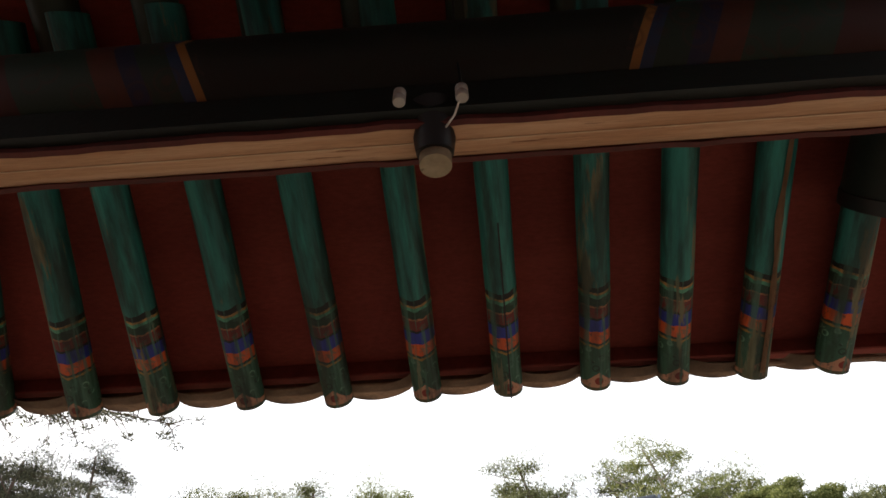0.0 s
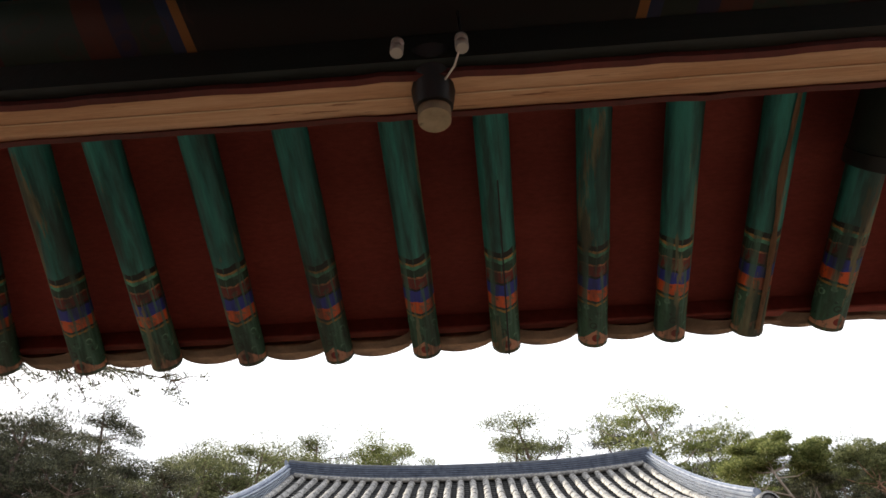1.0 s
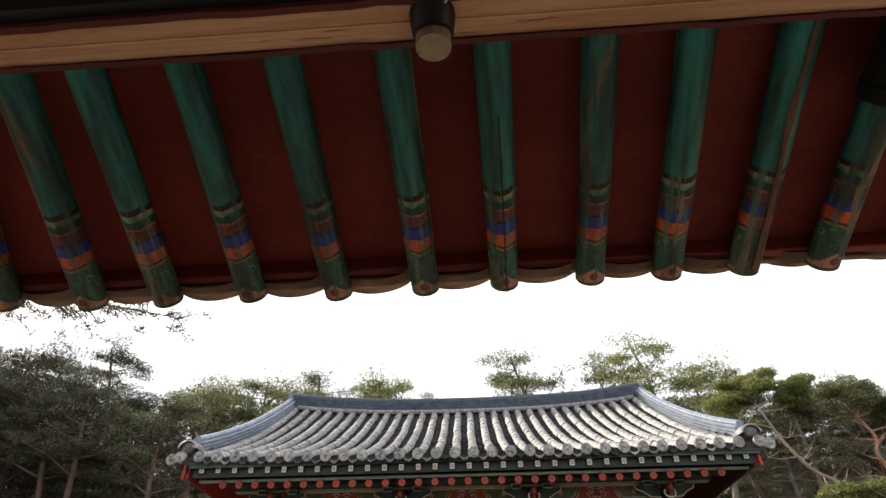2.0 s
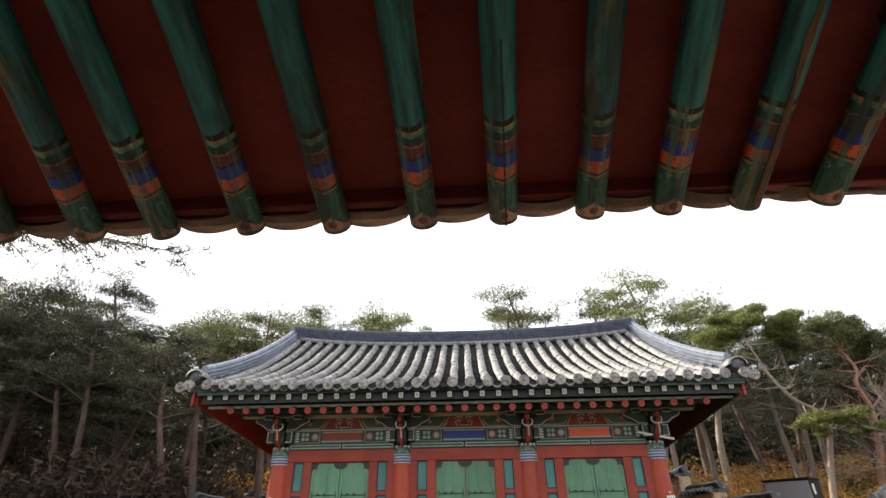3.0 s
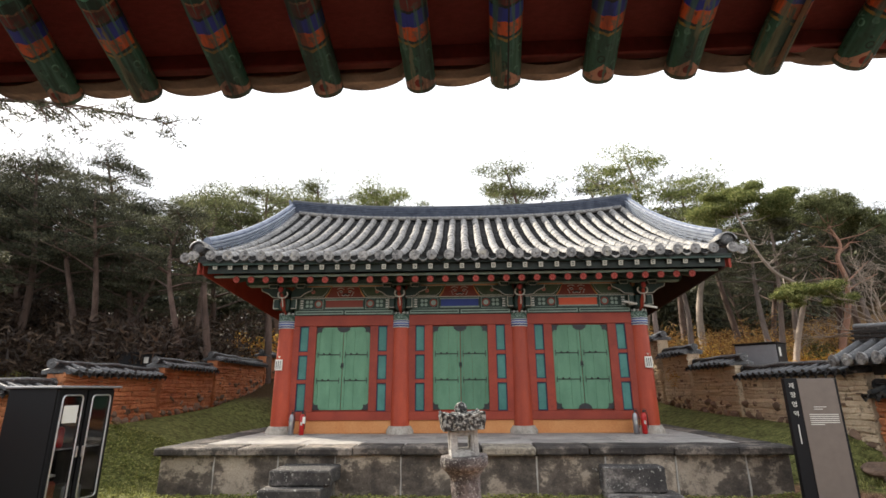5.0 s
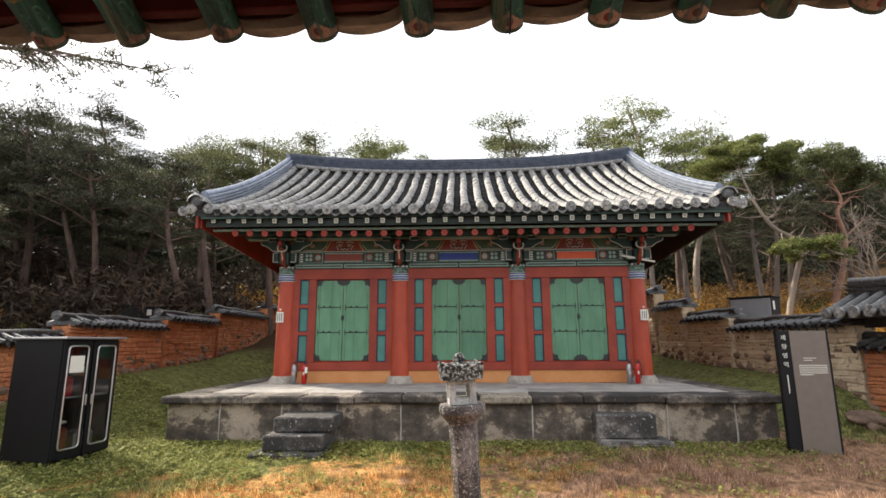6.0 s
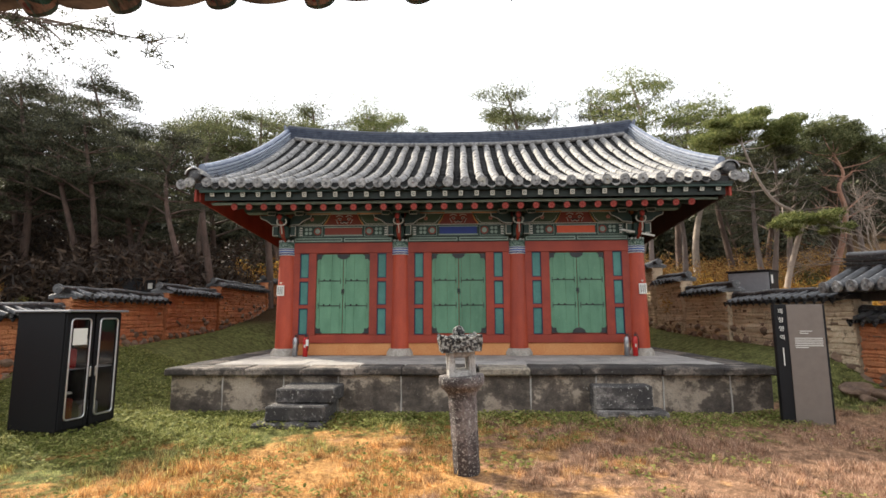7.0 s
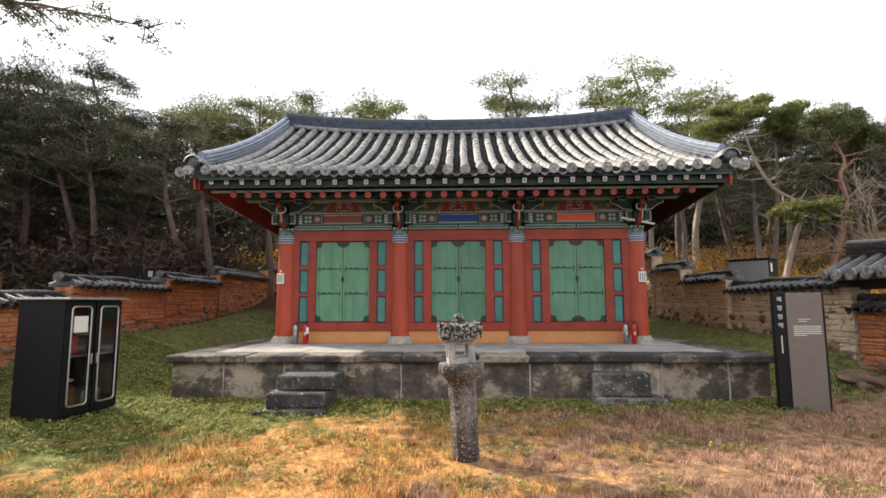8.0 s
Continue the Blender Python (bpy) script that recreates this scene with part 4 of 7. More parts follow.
ROW_X = [-4.86 + 9.70 * i / (ROWS_N - 1) for i in range(ROWS_N)]
for i, x in enumerate(ROW_X):
    for j in range(COURSES):
        y = EAVE_Y + STEP * j
        if j < 9:
            part("roof_tile", tile_me, None, roof, m=tile_pose(x, y))
        else:
            tmp = tile_me.copy()
            tmp.transform(tile_pose(x, y))
            rest.from_mesh(tmp)
            bpy.data.meshes.remove(tmp)
        tmp = tile_me.copy()
        tmp.transform(tile_pose(x, 2 * RIDGE_Y - y, -1))
        rest.from_mesh(tmp)
        bpy.data.meshes.remove(tmp)
        if i:
            xm = (x + ROW_X[i - 1]) / 2
            pan_bm(pans, xm, y)
            pan_bm(pans, xm, y + STEP / 2)
    part("end_tile", end_me, None, roof, m=Matrix.Translation((x, EAVE_Y - 0.02, up(roof_z(x, EAVE_Y)) + 0.02)))
    if i:
        xm = (x + ROW_X[i - 1]) / 2
        part("drip_tile", drip_me, None, roof, m=Matrix.Translation((xm, EAVE_Y - 0.03, up(roof_z(xm, EAVE_Y)) + 0.005)))
tagged(part("upper_roof_tiles", rest, M_TILE, roof), kind="stuff")
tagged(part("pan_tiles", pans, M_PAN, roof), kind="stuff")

# short rows laid crosswise beyond the sloping ridges
rest = bmesh.new()
for s in (-1, 1):
    part("end_tile", end_me, None, roof, m=Matrix.Translation((s * (HALF + 0.10), EAVE_Y + 0.0, up(roof_z(HALF, EAVE_Y)) + 0.02)))
    part("end_tile", end_me, None, roof, m=Matrix.Translation((s * (HALF + 0.27), EAVE_Y + 0.03, up(roof_z(HALF, EAVE_Y)) - 0.01)))
    for j in range(1, 30):
        y = EAVE_Y + (2 * (RIDGE_Y - EAVE_Y)) * (j + 0.3) / 30
        tmp = tile_me.copy()
        m = Matrix.Translation((s * (HALF + 0.32), y, up(roof_z(HALF, y)) - 0.05)) @ Matrix.Rotation(s * math.pi / 2, 4, "Z") @ Matrix.Rotation(0.22, 4, "X")
        tmp.transform(m)
        rest.from_mesh(tmp)
        bpy.data.meshes.remove(tmp)
tagged(part("edge_tiles", rest, M_TILE, roof), kind="stuff")


def ridge(points, height, width, courses=5, name="ridge"):
    """Stacked flat tiles with a round cap: a sweep of a stepped section, each course uneven."""
    bm = bmesh.new()
    prof = []
    for q in range(courses):
        z0, z1 = height * 0.86 * q / courses, height * 0.86 * (q + 0.55) / courses
        w = width * (1 - 0.18 * q / courses)
        prof += [(w, z0), (w + 0.022, z1), (w - 0.05, z1 + 0.004), (w - 0.05, height * 0.86 * (q + 0.98) / courses)]
    for q in range(7):
        a = math.pi * q / 6 / 2
        prof.append((width * 0.62 * math.cos(a), height * 0.86 + width * 0.62 * math.sin(a)))
    prof = prof + [(-x, z) for x, z in prof[::-1][1:]]
    rings = []
    for i, p in enumerate(points):
        p = Vector(p)
        d = (Vector(points[min(i + 1, len(points) - 1)]) - Vector(points[max(i - 1, 0)]))
        side = Vector((d.y, -d.x, 0)).normalized()
        jit = 0.006 * noise.noise(p * 5)
        rings.append([bm.verts.new(p + side * (x + jit) + Vector((0, 0, z))) for x, z in prof])
    for a, b in zip(rings, rings[1:]):
        for k in range(len(prof) - 1):
            f = bm.faces.new((a[k], a[k + 1], b[k + 1], b[k]))
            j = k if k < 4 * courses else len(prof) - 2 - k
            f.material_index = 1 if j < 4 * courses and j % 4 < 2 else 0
    bm.faces.new(rings[0]), bm.faces.new(rings[-1][::-1])
    bmesh.ops.recalc_face_normals(bm, faces=bm.faces[:])
    return bm


RX = 4.95
pts = [(x, RIDGE_Y, up(roof_z(x, RIDGE_Y)) - 0.05) for x in np.linspace(-RX - 0.1, RX + 0.1, 40)]
part("main_ridge", ridge(pts, 0.46, 0.16, 7), (M_RIDGESHADE, M_RIDGE), roof, "dark stacked-tile ridge curving up at both ends")
for f in (-1, 1):  # pale round course bedded along the ridge's foot
    part("ridge_foot_course", tube(bmesh.new(), [(p[0], p[1] + f * 0.19, p[2] + 0.03) for p in pts[1:-1]], 0.065, 8), M_TILE, roof, "pale round tiles along the ridge foot")
for s in (-1, 1):
    for f in (1, -1):
        pts = []
        for t in np.linspace(0.0, 1.0, 24):
            y = RIDGE_Y - f * t * (RIDGE_Y - EAVE_Y - 0.42)
            x = s * (RX + 0.10 + 0.18 * t)
            pts.append((x, y, up(roof_z(x, y)) + 0.0))
        part("descending_ridge", ridge(pts, 0.34, 0.13, 4), (M_RIDGE, M_SIDERIDGE), roof, "stacked-tile ridge running down the gable edge")
        e = pts[-1]
        # blunt end: a broad pale hood tile over a dark round face
        bm = bmesh.new()
        ring = [[bm.verts.new((rr * math.cos(math.pi * k / 10) * 1.15, y, rr * math.sin(math.pi * k / 10))) for k in range(11)] for rr, y in ((0.125, -0.30), (0.155, -0.29), (0.165, -0.1), (0.15, 0.16), (0.11, 0.2))]
        for p, q in zip(ring, ring[1:]):
            for k in range(10):
                bm.faces.new((p[k], p[k + 1], q[k + 1], q[k])).smooth = True
        bmesh.ops.recalc_face_normals(bm, faces=bm.faces[:])
        m = Matrix.Translation((e[0], e[1] - f * 0.02, e[2] + 0.06)) @ Matrix.Rotation(0 if f > 0 else math.pi, 4, "Z")
        hood = part("ridge_end_tile", bm, M_TILE, roof, "pale hood tile closing the ridge", m)
        part("dark_face", lathe(bmesh.new(), [(0.05, 0.0), (0.10, 0.004), (0.125, 0.02), (0.125, 0.09)], 18), M_WALLTILE, hood, "", pose(0, -0.265, 0.02, -90, 0, 0))
    # upright end plates of the main ridge
    bm = one_box(-0.03, 0.03, -0.17, 0.17, -0.08, 0.42, 0.02)
    part("ridge_end_tile", bm, M_RIDGE, roof, "", Matrix.Translation((s * (RX + 0.12), RIDGE_Y, up(roof_z(RX, RIDGE_Y)))) @ Matrix.Rotation(s * 0.15, 4, "Y"))

# eaves: round rafters below, square flying rafters above, boards between
M_FLY = worn("flying_rafter_paint", srgb("161e1a"), srgb("202b25"), srgb("2e1c17"), 5, 40, 0.7)
part("filler_board", one_box(-5.05, 5.0, EAVE_Y + 0.10, EAVE_Y + 0.13, up(3.90), up(4.05)), M_FLY, shrine)
part("eave_board", one_box(-5.12, 5.08, EAVE_Y + 0.0, EAVE_Y + 0.05, up(4.04), up(4.085), 0.004), M_DKGREEN, shrine)
part("tile_bed_board", one_box(-5.14, 5.10, EAVE_Y - 0.01, EAVE_Y + 0.05, up(4.085), up(4.13), 0.004), M_FLY, shrine)
part("flying_rafter_board", one_box(-5.0, 4.95, -1.09, -1.04, up(3.855), up(3.90), 0.004), M_PALEGREEN, shrine)
bm = bmesh.new()
for y0, y1, z0, z1 in ((EAVE_Y + 0.02, 0.15, 4.035, 4.40), (-1.04, 0.1, 3.90, 4.25)):
    q = [bm.verts.new((x, y, up(z))) for x, y, z in ((-5.12, y0, z0), (4.97, y0, z0), (4.97, y1, z1), (-5.12, y1, z1))]
    bm.faces.new(q)
bmesh.ops.solidify(bm, geom=bm.faces[:], thickness=0.02)
part("soffit", bm, M_DKGREEN, shrine)


def flying_rafter_mesh():
    bm = one_box(-0.042, 0.042, 0.0, 1.2, -0.05, 0.05, 0.004)
    box(bm, -0.040, 0.040, -0.006, 0.0, -0.047, 0.047, 0, None, 1)
    box(bm, -0.022, 0.022, -0.010, -0.006, -0.026, 0.026, 0, None, 2)
    box(bm, -0.010, 0.010, -0.013, -0.010, -0.012, 0.012, 0, None, 1)
    return mesh("flying_rafter", bm, (M_FLY, M_DULLWHITE, M_DKGREEN))


def round_rafter_mesh():
    bm = tube(bmesh.new(), [(0, 0, 0), (0, 1.3, 0)], 0.068, 12)
    bmesh.ops.create_cone(bm, cap_ends=True, segments=12, radius1=0.066, radius2=0.066, depth=0.008, matrix=Matrix.Translation((0, -0.006, 0)) @ Matrix.Rotation(math.pi / 2, 4, "X"))
    for k in range(6):
        a = k * math.pi / 3
        bmesh.ops.create_icosphere(bm, subdivisions=1, radius=0.011, matrix=Matrix.Translation((0.040 * math.cos(a), -0.008, 0.040 * math.sin(a))))
    for f in bm.faces:
        y = f.calc_center_median().y
        f.material_index = 2 if y < -0.0105 else (1 if y < -0.001 else 0)
    return mesh("round_rafter", bm, (M_DKGREEN, M_DISC, M_PINK))


fly_me, round_me = flying_rafter_mesh(), round_rafter_mesh()
for i in range(33):
    x = -4.88 + 9.72 * i / 32
    lift = 0.05 * (abs(x) / HALF) ** 2.6
    part("flying_rafter", fly_me, None, shrine, m=Matrix.Translation((x, EAVE_Y + 0.04, up(3.975) + lift)) @ Matrix.Rotation(0.22, 4, "X"))
    if 0 < i < 32:
        part("round_rafter", round_me, None, shrine, m=Matrix.Translation((x * 0.985 - 0.03, -1.10, up(3.775) + lift)) @ Matrix.Rotation(0.28, 4, "X"))

# red wind boards that hang from the gables
for s in (-1, 1):
    x = s * 5.09 - 0.075
    n = 26
    for i in range(n):
        y0 = EAVE_Y + 0.12 + (2 * (RIDGE_Y - EAVE_Y) - 0.24) * i / n
        y1 = EAVE_Y + 0.12 + (2 * (RIDGE_Y - EAVE_Y) - 0.24) * (i + 1) / n
        zt = roof_z(x, (y0 + y1) / 2) - 0.13
        zb = max(3.45, 3.90 - 0.075 * (min(y0, 2 * RIDGE_Y - y0) - EAVE_Y))
        zc = max(3.45, 3.90 - 0.075 * (min(y1, 2 * RIDGE_Y - y1) - EAVE_Y))
        if zt > zb + 0.05:
            bm = one_box(x - 0.015, x + 0.015, y0 + 0.003, y1 - 0.003, up(zb), up(zt))
            for v in bm.verts:  # feet cut along one slanting line
                if v.co.z < up(zb) + 0.01 and v.co.y > (y0 + y1) / 2:
                    v.co.z = up(zc)
            part("gable_board", bm, M_GABLE, shrine)
    # dark sheet added on the right gable's inner face to paint its shade
    if s > 0:
        bm, ring = bmesh.new(), []
        for y in np.linspace(EAVE_Y + 0.13, 2 * RIDGE_Y - EAVE_Y - 0.13, 31):
            zt = up(max(3.96, roof_z(x, float(y)) - 0.15))
            zl = up(max(3.45, 3.89 - 0.075 * (min(y, 2 * RIDGE_Y - y) - EAVE_Y)) - 0.012)
            ring.append([bm.verts.new((x - s * a, y, z)) for a, z in ((0.018, zl), (0.057, zl), (0.057, zt), (0.018, zt))])
        for a, b in zip(ring, ring[1:]):
            for k in range(4):
                bm.faces.new((a[k], a[(k + 1) % 4], b[(k + 1) % 4], b[k]))
        bm.faces.new(ring[0]), bm.faces.new(ring[-1])
        bmesh.ops.recalc_face_normals(bm, faces=bm.faces[:])
        part("gable_lining", bm, M_GABLESHADE, shrine, "dark sheet standing for shade inside the right gable")
    # bargeboards along the slopes
    for f in (1, -1):
        bm = bmesh.new()
        ring = []
        for t in np.linspace(0, 1, 12):
            y = RIDGE_Y - f * t * (RIDGE_Y - EAVE_Y - 0.05)
            zt = up(roof_z(x, y) - 0.11)
            ring.append([bm.verts.new((x + s * a, y, zt - b)) for a, b in ((0.03, 0), (0.07, 0), (0.07, 0.26), (0.03, 0.26))])
        for a, b in zip(ring, ring[1:]):
            for k in range(4):
                bm.faces.new((a[k], a[(k + 1) % 4], b[(k + 1) % 4], b[k]))
        bm.faces.new(ring[0]), bm.faces.new(ring[-1])
        bmesh.ops.recalc_face_normals(bm, faces=bm.faces[:])
        part("bargeboard", bm, M_GABLE, shrine)
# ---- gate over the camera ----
# near-black green for the plank face and the beam head
M_BLACKGREEN = worn("blackish_green_paint", srgb("0c1613"), srgb("121f1a"), srgb("080e0c"), 4, 50, 0.6, 0.2)
M_SEAM = worn("pale_wood", srgb("cfae8c"), srgb("e2c4a2"), srgb("a8825f"), 5, 40, 0.7, stretch=(0.6, 6, 6))
M_PEG = worn("grey_wood", srgb("8c8068"), srgb("9d917a"), srgb("6e6450"), 5, 40, 0.8)
G = pose(0, 0, PIVOT, 0, 0, -2.8)
gate = thing("gate", G @ pose(0, 0, -PIVOT), "painted wooden gate with green rafters and dark red soffit boards", "gate")
UPZ = PIVOT
SLOPE = math.atan(0.42)
RAFTERS = ((-2.95, -2.95), (-2.67, -2.67), (-2.39, -2.3), (-2.11, -1.96), (-1.82, -1.62), (-1.528, -1.375), (-1.227, -1.155), (-0.974, -0.955), (-0.693, -0.698), (-0.41, -0.439), (-0.131, -0.158), (0.12, 0.093), (0.39, 0.362), (0.628, 0.601), (0.865, 0.858), (1.108, 1.112), (1.37, 1.37), (1.64, 1.66), (1.91, 1.93), (2.19, 2.2), (2.46, 2.46), (2.73, 2.73))
RR = 0.045


def eave_lift(x):
    """The eave climbs a little towards the corner."""
    t = min(1.0, max(0.0, (x - 0.10) / 0.28))
    return 0.014 * t * t * (3 - 2 * t) + 0.05 * max(0.0, x - 0.85) + 0.02 * max(0.0, -x - 1.0)


END_Y, END_Z = 1.35, UPZ + 0.950 + RR


def gate_rafter_mesh():
    bm = bmesh.new()
    n, rings = 18, []
    for z in (0.0, 0.004, 0.02, 0.1, 0.2, 0.32, 0.5, 0.7, 0.9, 1.15):
        r = RR * (1.0 + 0.05 * min(1, z)) * (0.93 if z == 0 else 1.0)
        rings.append([bm.verts.new(((r + 0.003 * noise.noise(Vector((math.cos(6.283 * k / n), math.sin(6.283 * k / n), z * 4)))) * math.cos(6.283 * k / n), r * math.sin(6.283 * k / n), z)) for k in range(n)])
    for a, b in zip(rings, rings[1:]):
        for k in range(n):
            bm.faces.new((a[k], a[(k + 1) % n], b[(k + 1) % n], b[k])).smooth = True
    bm.faces.new(rings[0][::-1]), bm.faces.new(rings[-1])
    return mesh("rafter", bm, M_RAFTER)


M_PEELED = worn("peeled_wood", srgb("8a6e52"), srgb("a5866a"), srgb("5c5a48"), 9, 60, 0.8, 0.4, stretch=(2, 2, 0.5), spots=0.6)
raf_me = gate_rafter_mesh()
for k, (xe, xt) in enumerate(RAFTERS):
    yaw = math.atan2(xt - xe, -0.655)
    d = Vector((xt - xe, -0.655, 0.655 * 0.445 * (1 + 0.01 * (k % 3)))).normalized()
    zax = d
    xax = Vector((1, 0, 0))
    xax = (xax - zax * xax.dot(zax)).normalized()
    m = Matrix((xax, zax.cross(xax), zax)).transposed().to_4x4()
    q_ob = part("rafter", raf_me, None, gate, m=Matrix.Translation(Vector((xe, END_Y, END_Z + eave_lift(xe) - 0.001 + 0.004 * ((k * 7) % 3 - 1))) - d * 0.012) @ m)
    if xe == 0.12:
        part("crack", one_box(0.002, 0.0065, -RR - 0.0012, -RR + 0.01, -0.001, 0.55), M_BLACK, q_ob, "long drying crack")
    if xe == 0.865:
        bm, rows = bmesh.new(), []
        for q in range(29):
            z = 0.03 + 1.1 * q / 28
            mid, half = -1.45 + 0.18 * noise.noise(Vector((0, 5, z * 3))), 0.16 + 0.14 * noise.noise(Vector((3, 0, z * 9)))
            rows.append([bm.verts.new(((RR * (1 + 0.05 * min(1, z)) + 0.0032) * math.cos(mid + half * u), (RR * (1 + 0.05 * min(1, z)) + 0.0032) * math.sin(mid + half * u), z)) for u in (-1, -0.33, 0.33, 1)])
        for a, b in zip(rows, rows[1:]):
            for u in range(3):
                bm.faces.new((a[u], a[u + 1], b[u + 1], b[u]))
        bmesh.ops.solidify(bm, geom=bm.faces[:], thickness=0.002)
        part("bare_strip", bm, M_PEELED, q_ob, "strip where the paint has peeled to bare wood")
# inner rafters, beyond the purlin
for k in range(-4, 17):
    x = -1.52 + 0.262 * k
    bm = tube(bmesh.new(), [(x, 0.62, UPZ + 1.36), (x + 0.01, -0.75, UPZ + 1.95)], 0.055, 14)
    part("inner_rafter", bm, M_DKGREEN, gate)
    bm = tube(bmesh.new(), [(x, -0.75, UPZ + 1.95), (x, -2.9, UPZ + 1.06)], 0.055, 12)
    part("inner_rafter", bm, M_DKGREEN, gate)
# soffit boards above the rafters
for y0, y1 in ((1.355, 0.30), (0.30, -0.78), (-0.78, -1.9), (-1.9, -2.9)):
    def zb(y):
        return UPZ + 1.085 + 0.445 * (1.35 - y) if y > -0.75 else UPZ + 1.085 + 0.445 * 2.1 + 0.42 * (y + 0.75)
    n = 9 if y0 == 1.355 else 4
    for q in range(n):
        xa, xb = -3.9 + 7.8 * q / n, -3.9 + 7.8 * (q + 1) / n
        bm = bmesh.new()
        vs = [bm.verts.new(p) for p in ((xa, y0, zb(y0)), (xb - 0.0002, y0, zb(y0)), (xb - 0.0002, y1, zb(y1)), (xa, y1, zb(y1)))]
        bm.faces.new(vs)
        bmesh.ops.solidify(bm, geom=bm.faces[:], thickness=-0.03)
        part("soffit_board", bm, M_SOFFIT, gate, "dark red painted board")
# closed tile roof over the boards: bed, rows of cover tiles, ridge
DECK = ((1.36, UPZ + 1.135), (-0.75, UPZ + 2.09), (-2.95, UPZ + 1.17))
bm = bmesh.new()
lo = [[bm.verts.new((x, y, z)) for x in (-3.95, 3.95)] for y, z in DECK]
hi = [[bm.verts.new((x, y, z + 0.08)) for x in (-3.95, 3.95)] for y, z in DECK]
for k in range(2):
    bm.faces.new((hi[k][0], hi[k][1], hi[k + 1][1], hi[k + 1][0])), bm.faces.new((lo[k][0], lo[k + 1][0], lo[k + 1][1], lo[k][1]))
    for i in (0, 1):
        bm.faces.new((lo[k][i], lo[k + 1][i], hi[k + 1][i], hi[k][i]))
for k in (0, 2):
    bm.faces.new((lo[k][0], lo[k][1], hi[k][1], hi[k][0]))
bmesh.ops.recalc_face_normals(bm, faces=bm.faces[:])
gate_roof = part("roof", bm, M_PAN, gate, "grey tiled gate roof")
for k in range(29):
    x = -3.86 + 0.2757 * k
    for (ya, za), (yb, zb_) in ((DECK[0], DECK[1]), (DECK[2], DECK[1])):
        part("cover_tile_row", tube(bmesh.new(), [(x, ya, za + 0.09), (x, yb, zb_ + 0.09)], 0.07, 10), M_TILE, gate_roof)
part("ridge", ridge([(x, -0.75, UPZ + 2.14) for x in np.linspace(-4.0, 4.0, 20)], 0.36, 0.14, 4), M_RIDGE, gate_roof)
# edge board and the row of tile lips beyond it
part("eave_board", one_box(-3.9, 3.9, 1.318, 1.352, UPZ + 1.046, UPZ + 1.10, 0.004), worn("eave_board_red", srgb("7c352f"), srgb("8a3f38"), srgb("5e2723"), 3, 40, 0.8), gate)
M_LIP = worn("tile_underside", (0.18, 0.13, 0.095), (0.27, 0.19, 0.135), (0.1, 0.08, 0.07), 8, 50, 0.8)

part("tile_bed", one_box(-3.9, 3.9, 1.364, 1.388, UPZ + 1.040, UPZ + 1.19, 0.004), M_LIP, gate, "dark clay bed under the eave tiles")


def lip_mesh(w):
    """Underside of a pan tile at the eave: a shallow hanging curve."""
    bm = bmesh.new()
    n = 12
    rows = []
    for y, deep in ((1.395, 1.0), (1.365, 0.97), (1.325, 0.9)):
        r = []
        for i in range(n + 1):
            t = i / n
            s = math.sin(math.pi * t) ** 0.55
            r.append(bm.verts.new((-w / 2 + w * t, y - END_Y, 0.048 - 0.062 * s * deep)))
        rows.append(r)
    for a, b in zip(rows, rows[1:]):
        for i in range(n):
            bm.faces.new((a[i], a[i + 1], b[i + 1], b[i])).smooth = True
    bmesh.ops.solidify(bm, geom=bm.faces[:], thickness=-0.03)
    return mesh("tile_lip", bm, M_LIP)


lips = [(-1.62 + 0.272 * k) for k in range(-5, 18)]
lip_me = lip_mesh(0.268)
for x in lips:
    part("tile_lip", lip_me, None, gate, m=Matrix.Translation((x - 0.045, END_Y + 0.0, UPZ + 1.017 + eave_lift(x) + 0.006 * noise.noise(Vector((x * 9, 0, 0))))))
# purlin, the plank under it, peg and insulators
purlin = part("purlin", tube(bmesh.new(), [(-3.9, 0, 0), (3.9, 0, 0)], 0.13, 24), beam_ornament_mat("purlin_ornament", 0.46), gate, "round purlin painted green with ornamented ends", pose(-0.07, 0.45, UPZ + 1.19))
plank = part("plank", one_box(-3.9, 3.9, 0.423, 0.487, UPZ + 0.95, UPZ + 1.06), M_WOOD, gate, "bare wooden underside of a red-edged plank")
part("plank_face", one_box(-3.9, 3.9, 0.392, 0.4225, UPZ + 0.962, UPZ + 1.062), M_BLACKGREEN, plank)
for y0, y1 in ((0.411, 0.4228), (0.4872, 0.498)):
    bm = one_box(-3.9, 3.9, y0, y1, UPZ + 0.945, UPZ + (0.961 if y0 < 0.45 else 1.06))
    bmesh.ops.subdivide_edges(bm, edges=[e for e in bm.edges if abs(e.verts[0].co.x - e.verts[1].co.x) > 1], cuts=160)
    for v in bm.verts:
        if v.co.z < UPZ + 1:
            v.co.y += 0.003 * noise.noise(Vector((v.co.x * 9, y0 * 40, 0))) + 0.0035 * noise.noise(Vector((v.co.x * 31, y0 * 40, 2)))
    part("red_edge", bm, M_REDEDGE, plank, "dark red paint along the plank's edge")
part("pale_seam", one_box(-3.9, 3.9, 0.4535, 0.4565, UPZ + 0.9485, UPZ + 0.952), M_SEAM, plank, "pale raised seam along the plank")
bm = tube(bmesh.new(), [(0, 0.005, -0.055), (0, 0, -0.03), (0, -0.02, 0.06)], [0.030, 0.030, 0.030], 20)
peg = part("peg", bm, M_PEG, gate, "round wooden peg with pale end", pose(-0.035, 0.470, UPZ + 0.955))
bm = tube(bmesh.new(), [(0, -0.005, -0.03), (0, -0.03, 0.02), (0, -0.05, 0.06)], [0.035, 0.044, 0.048], 18)
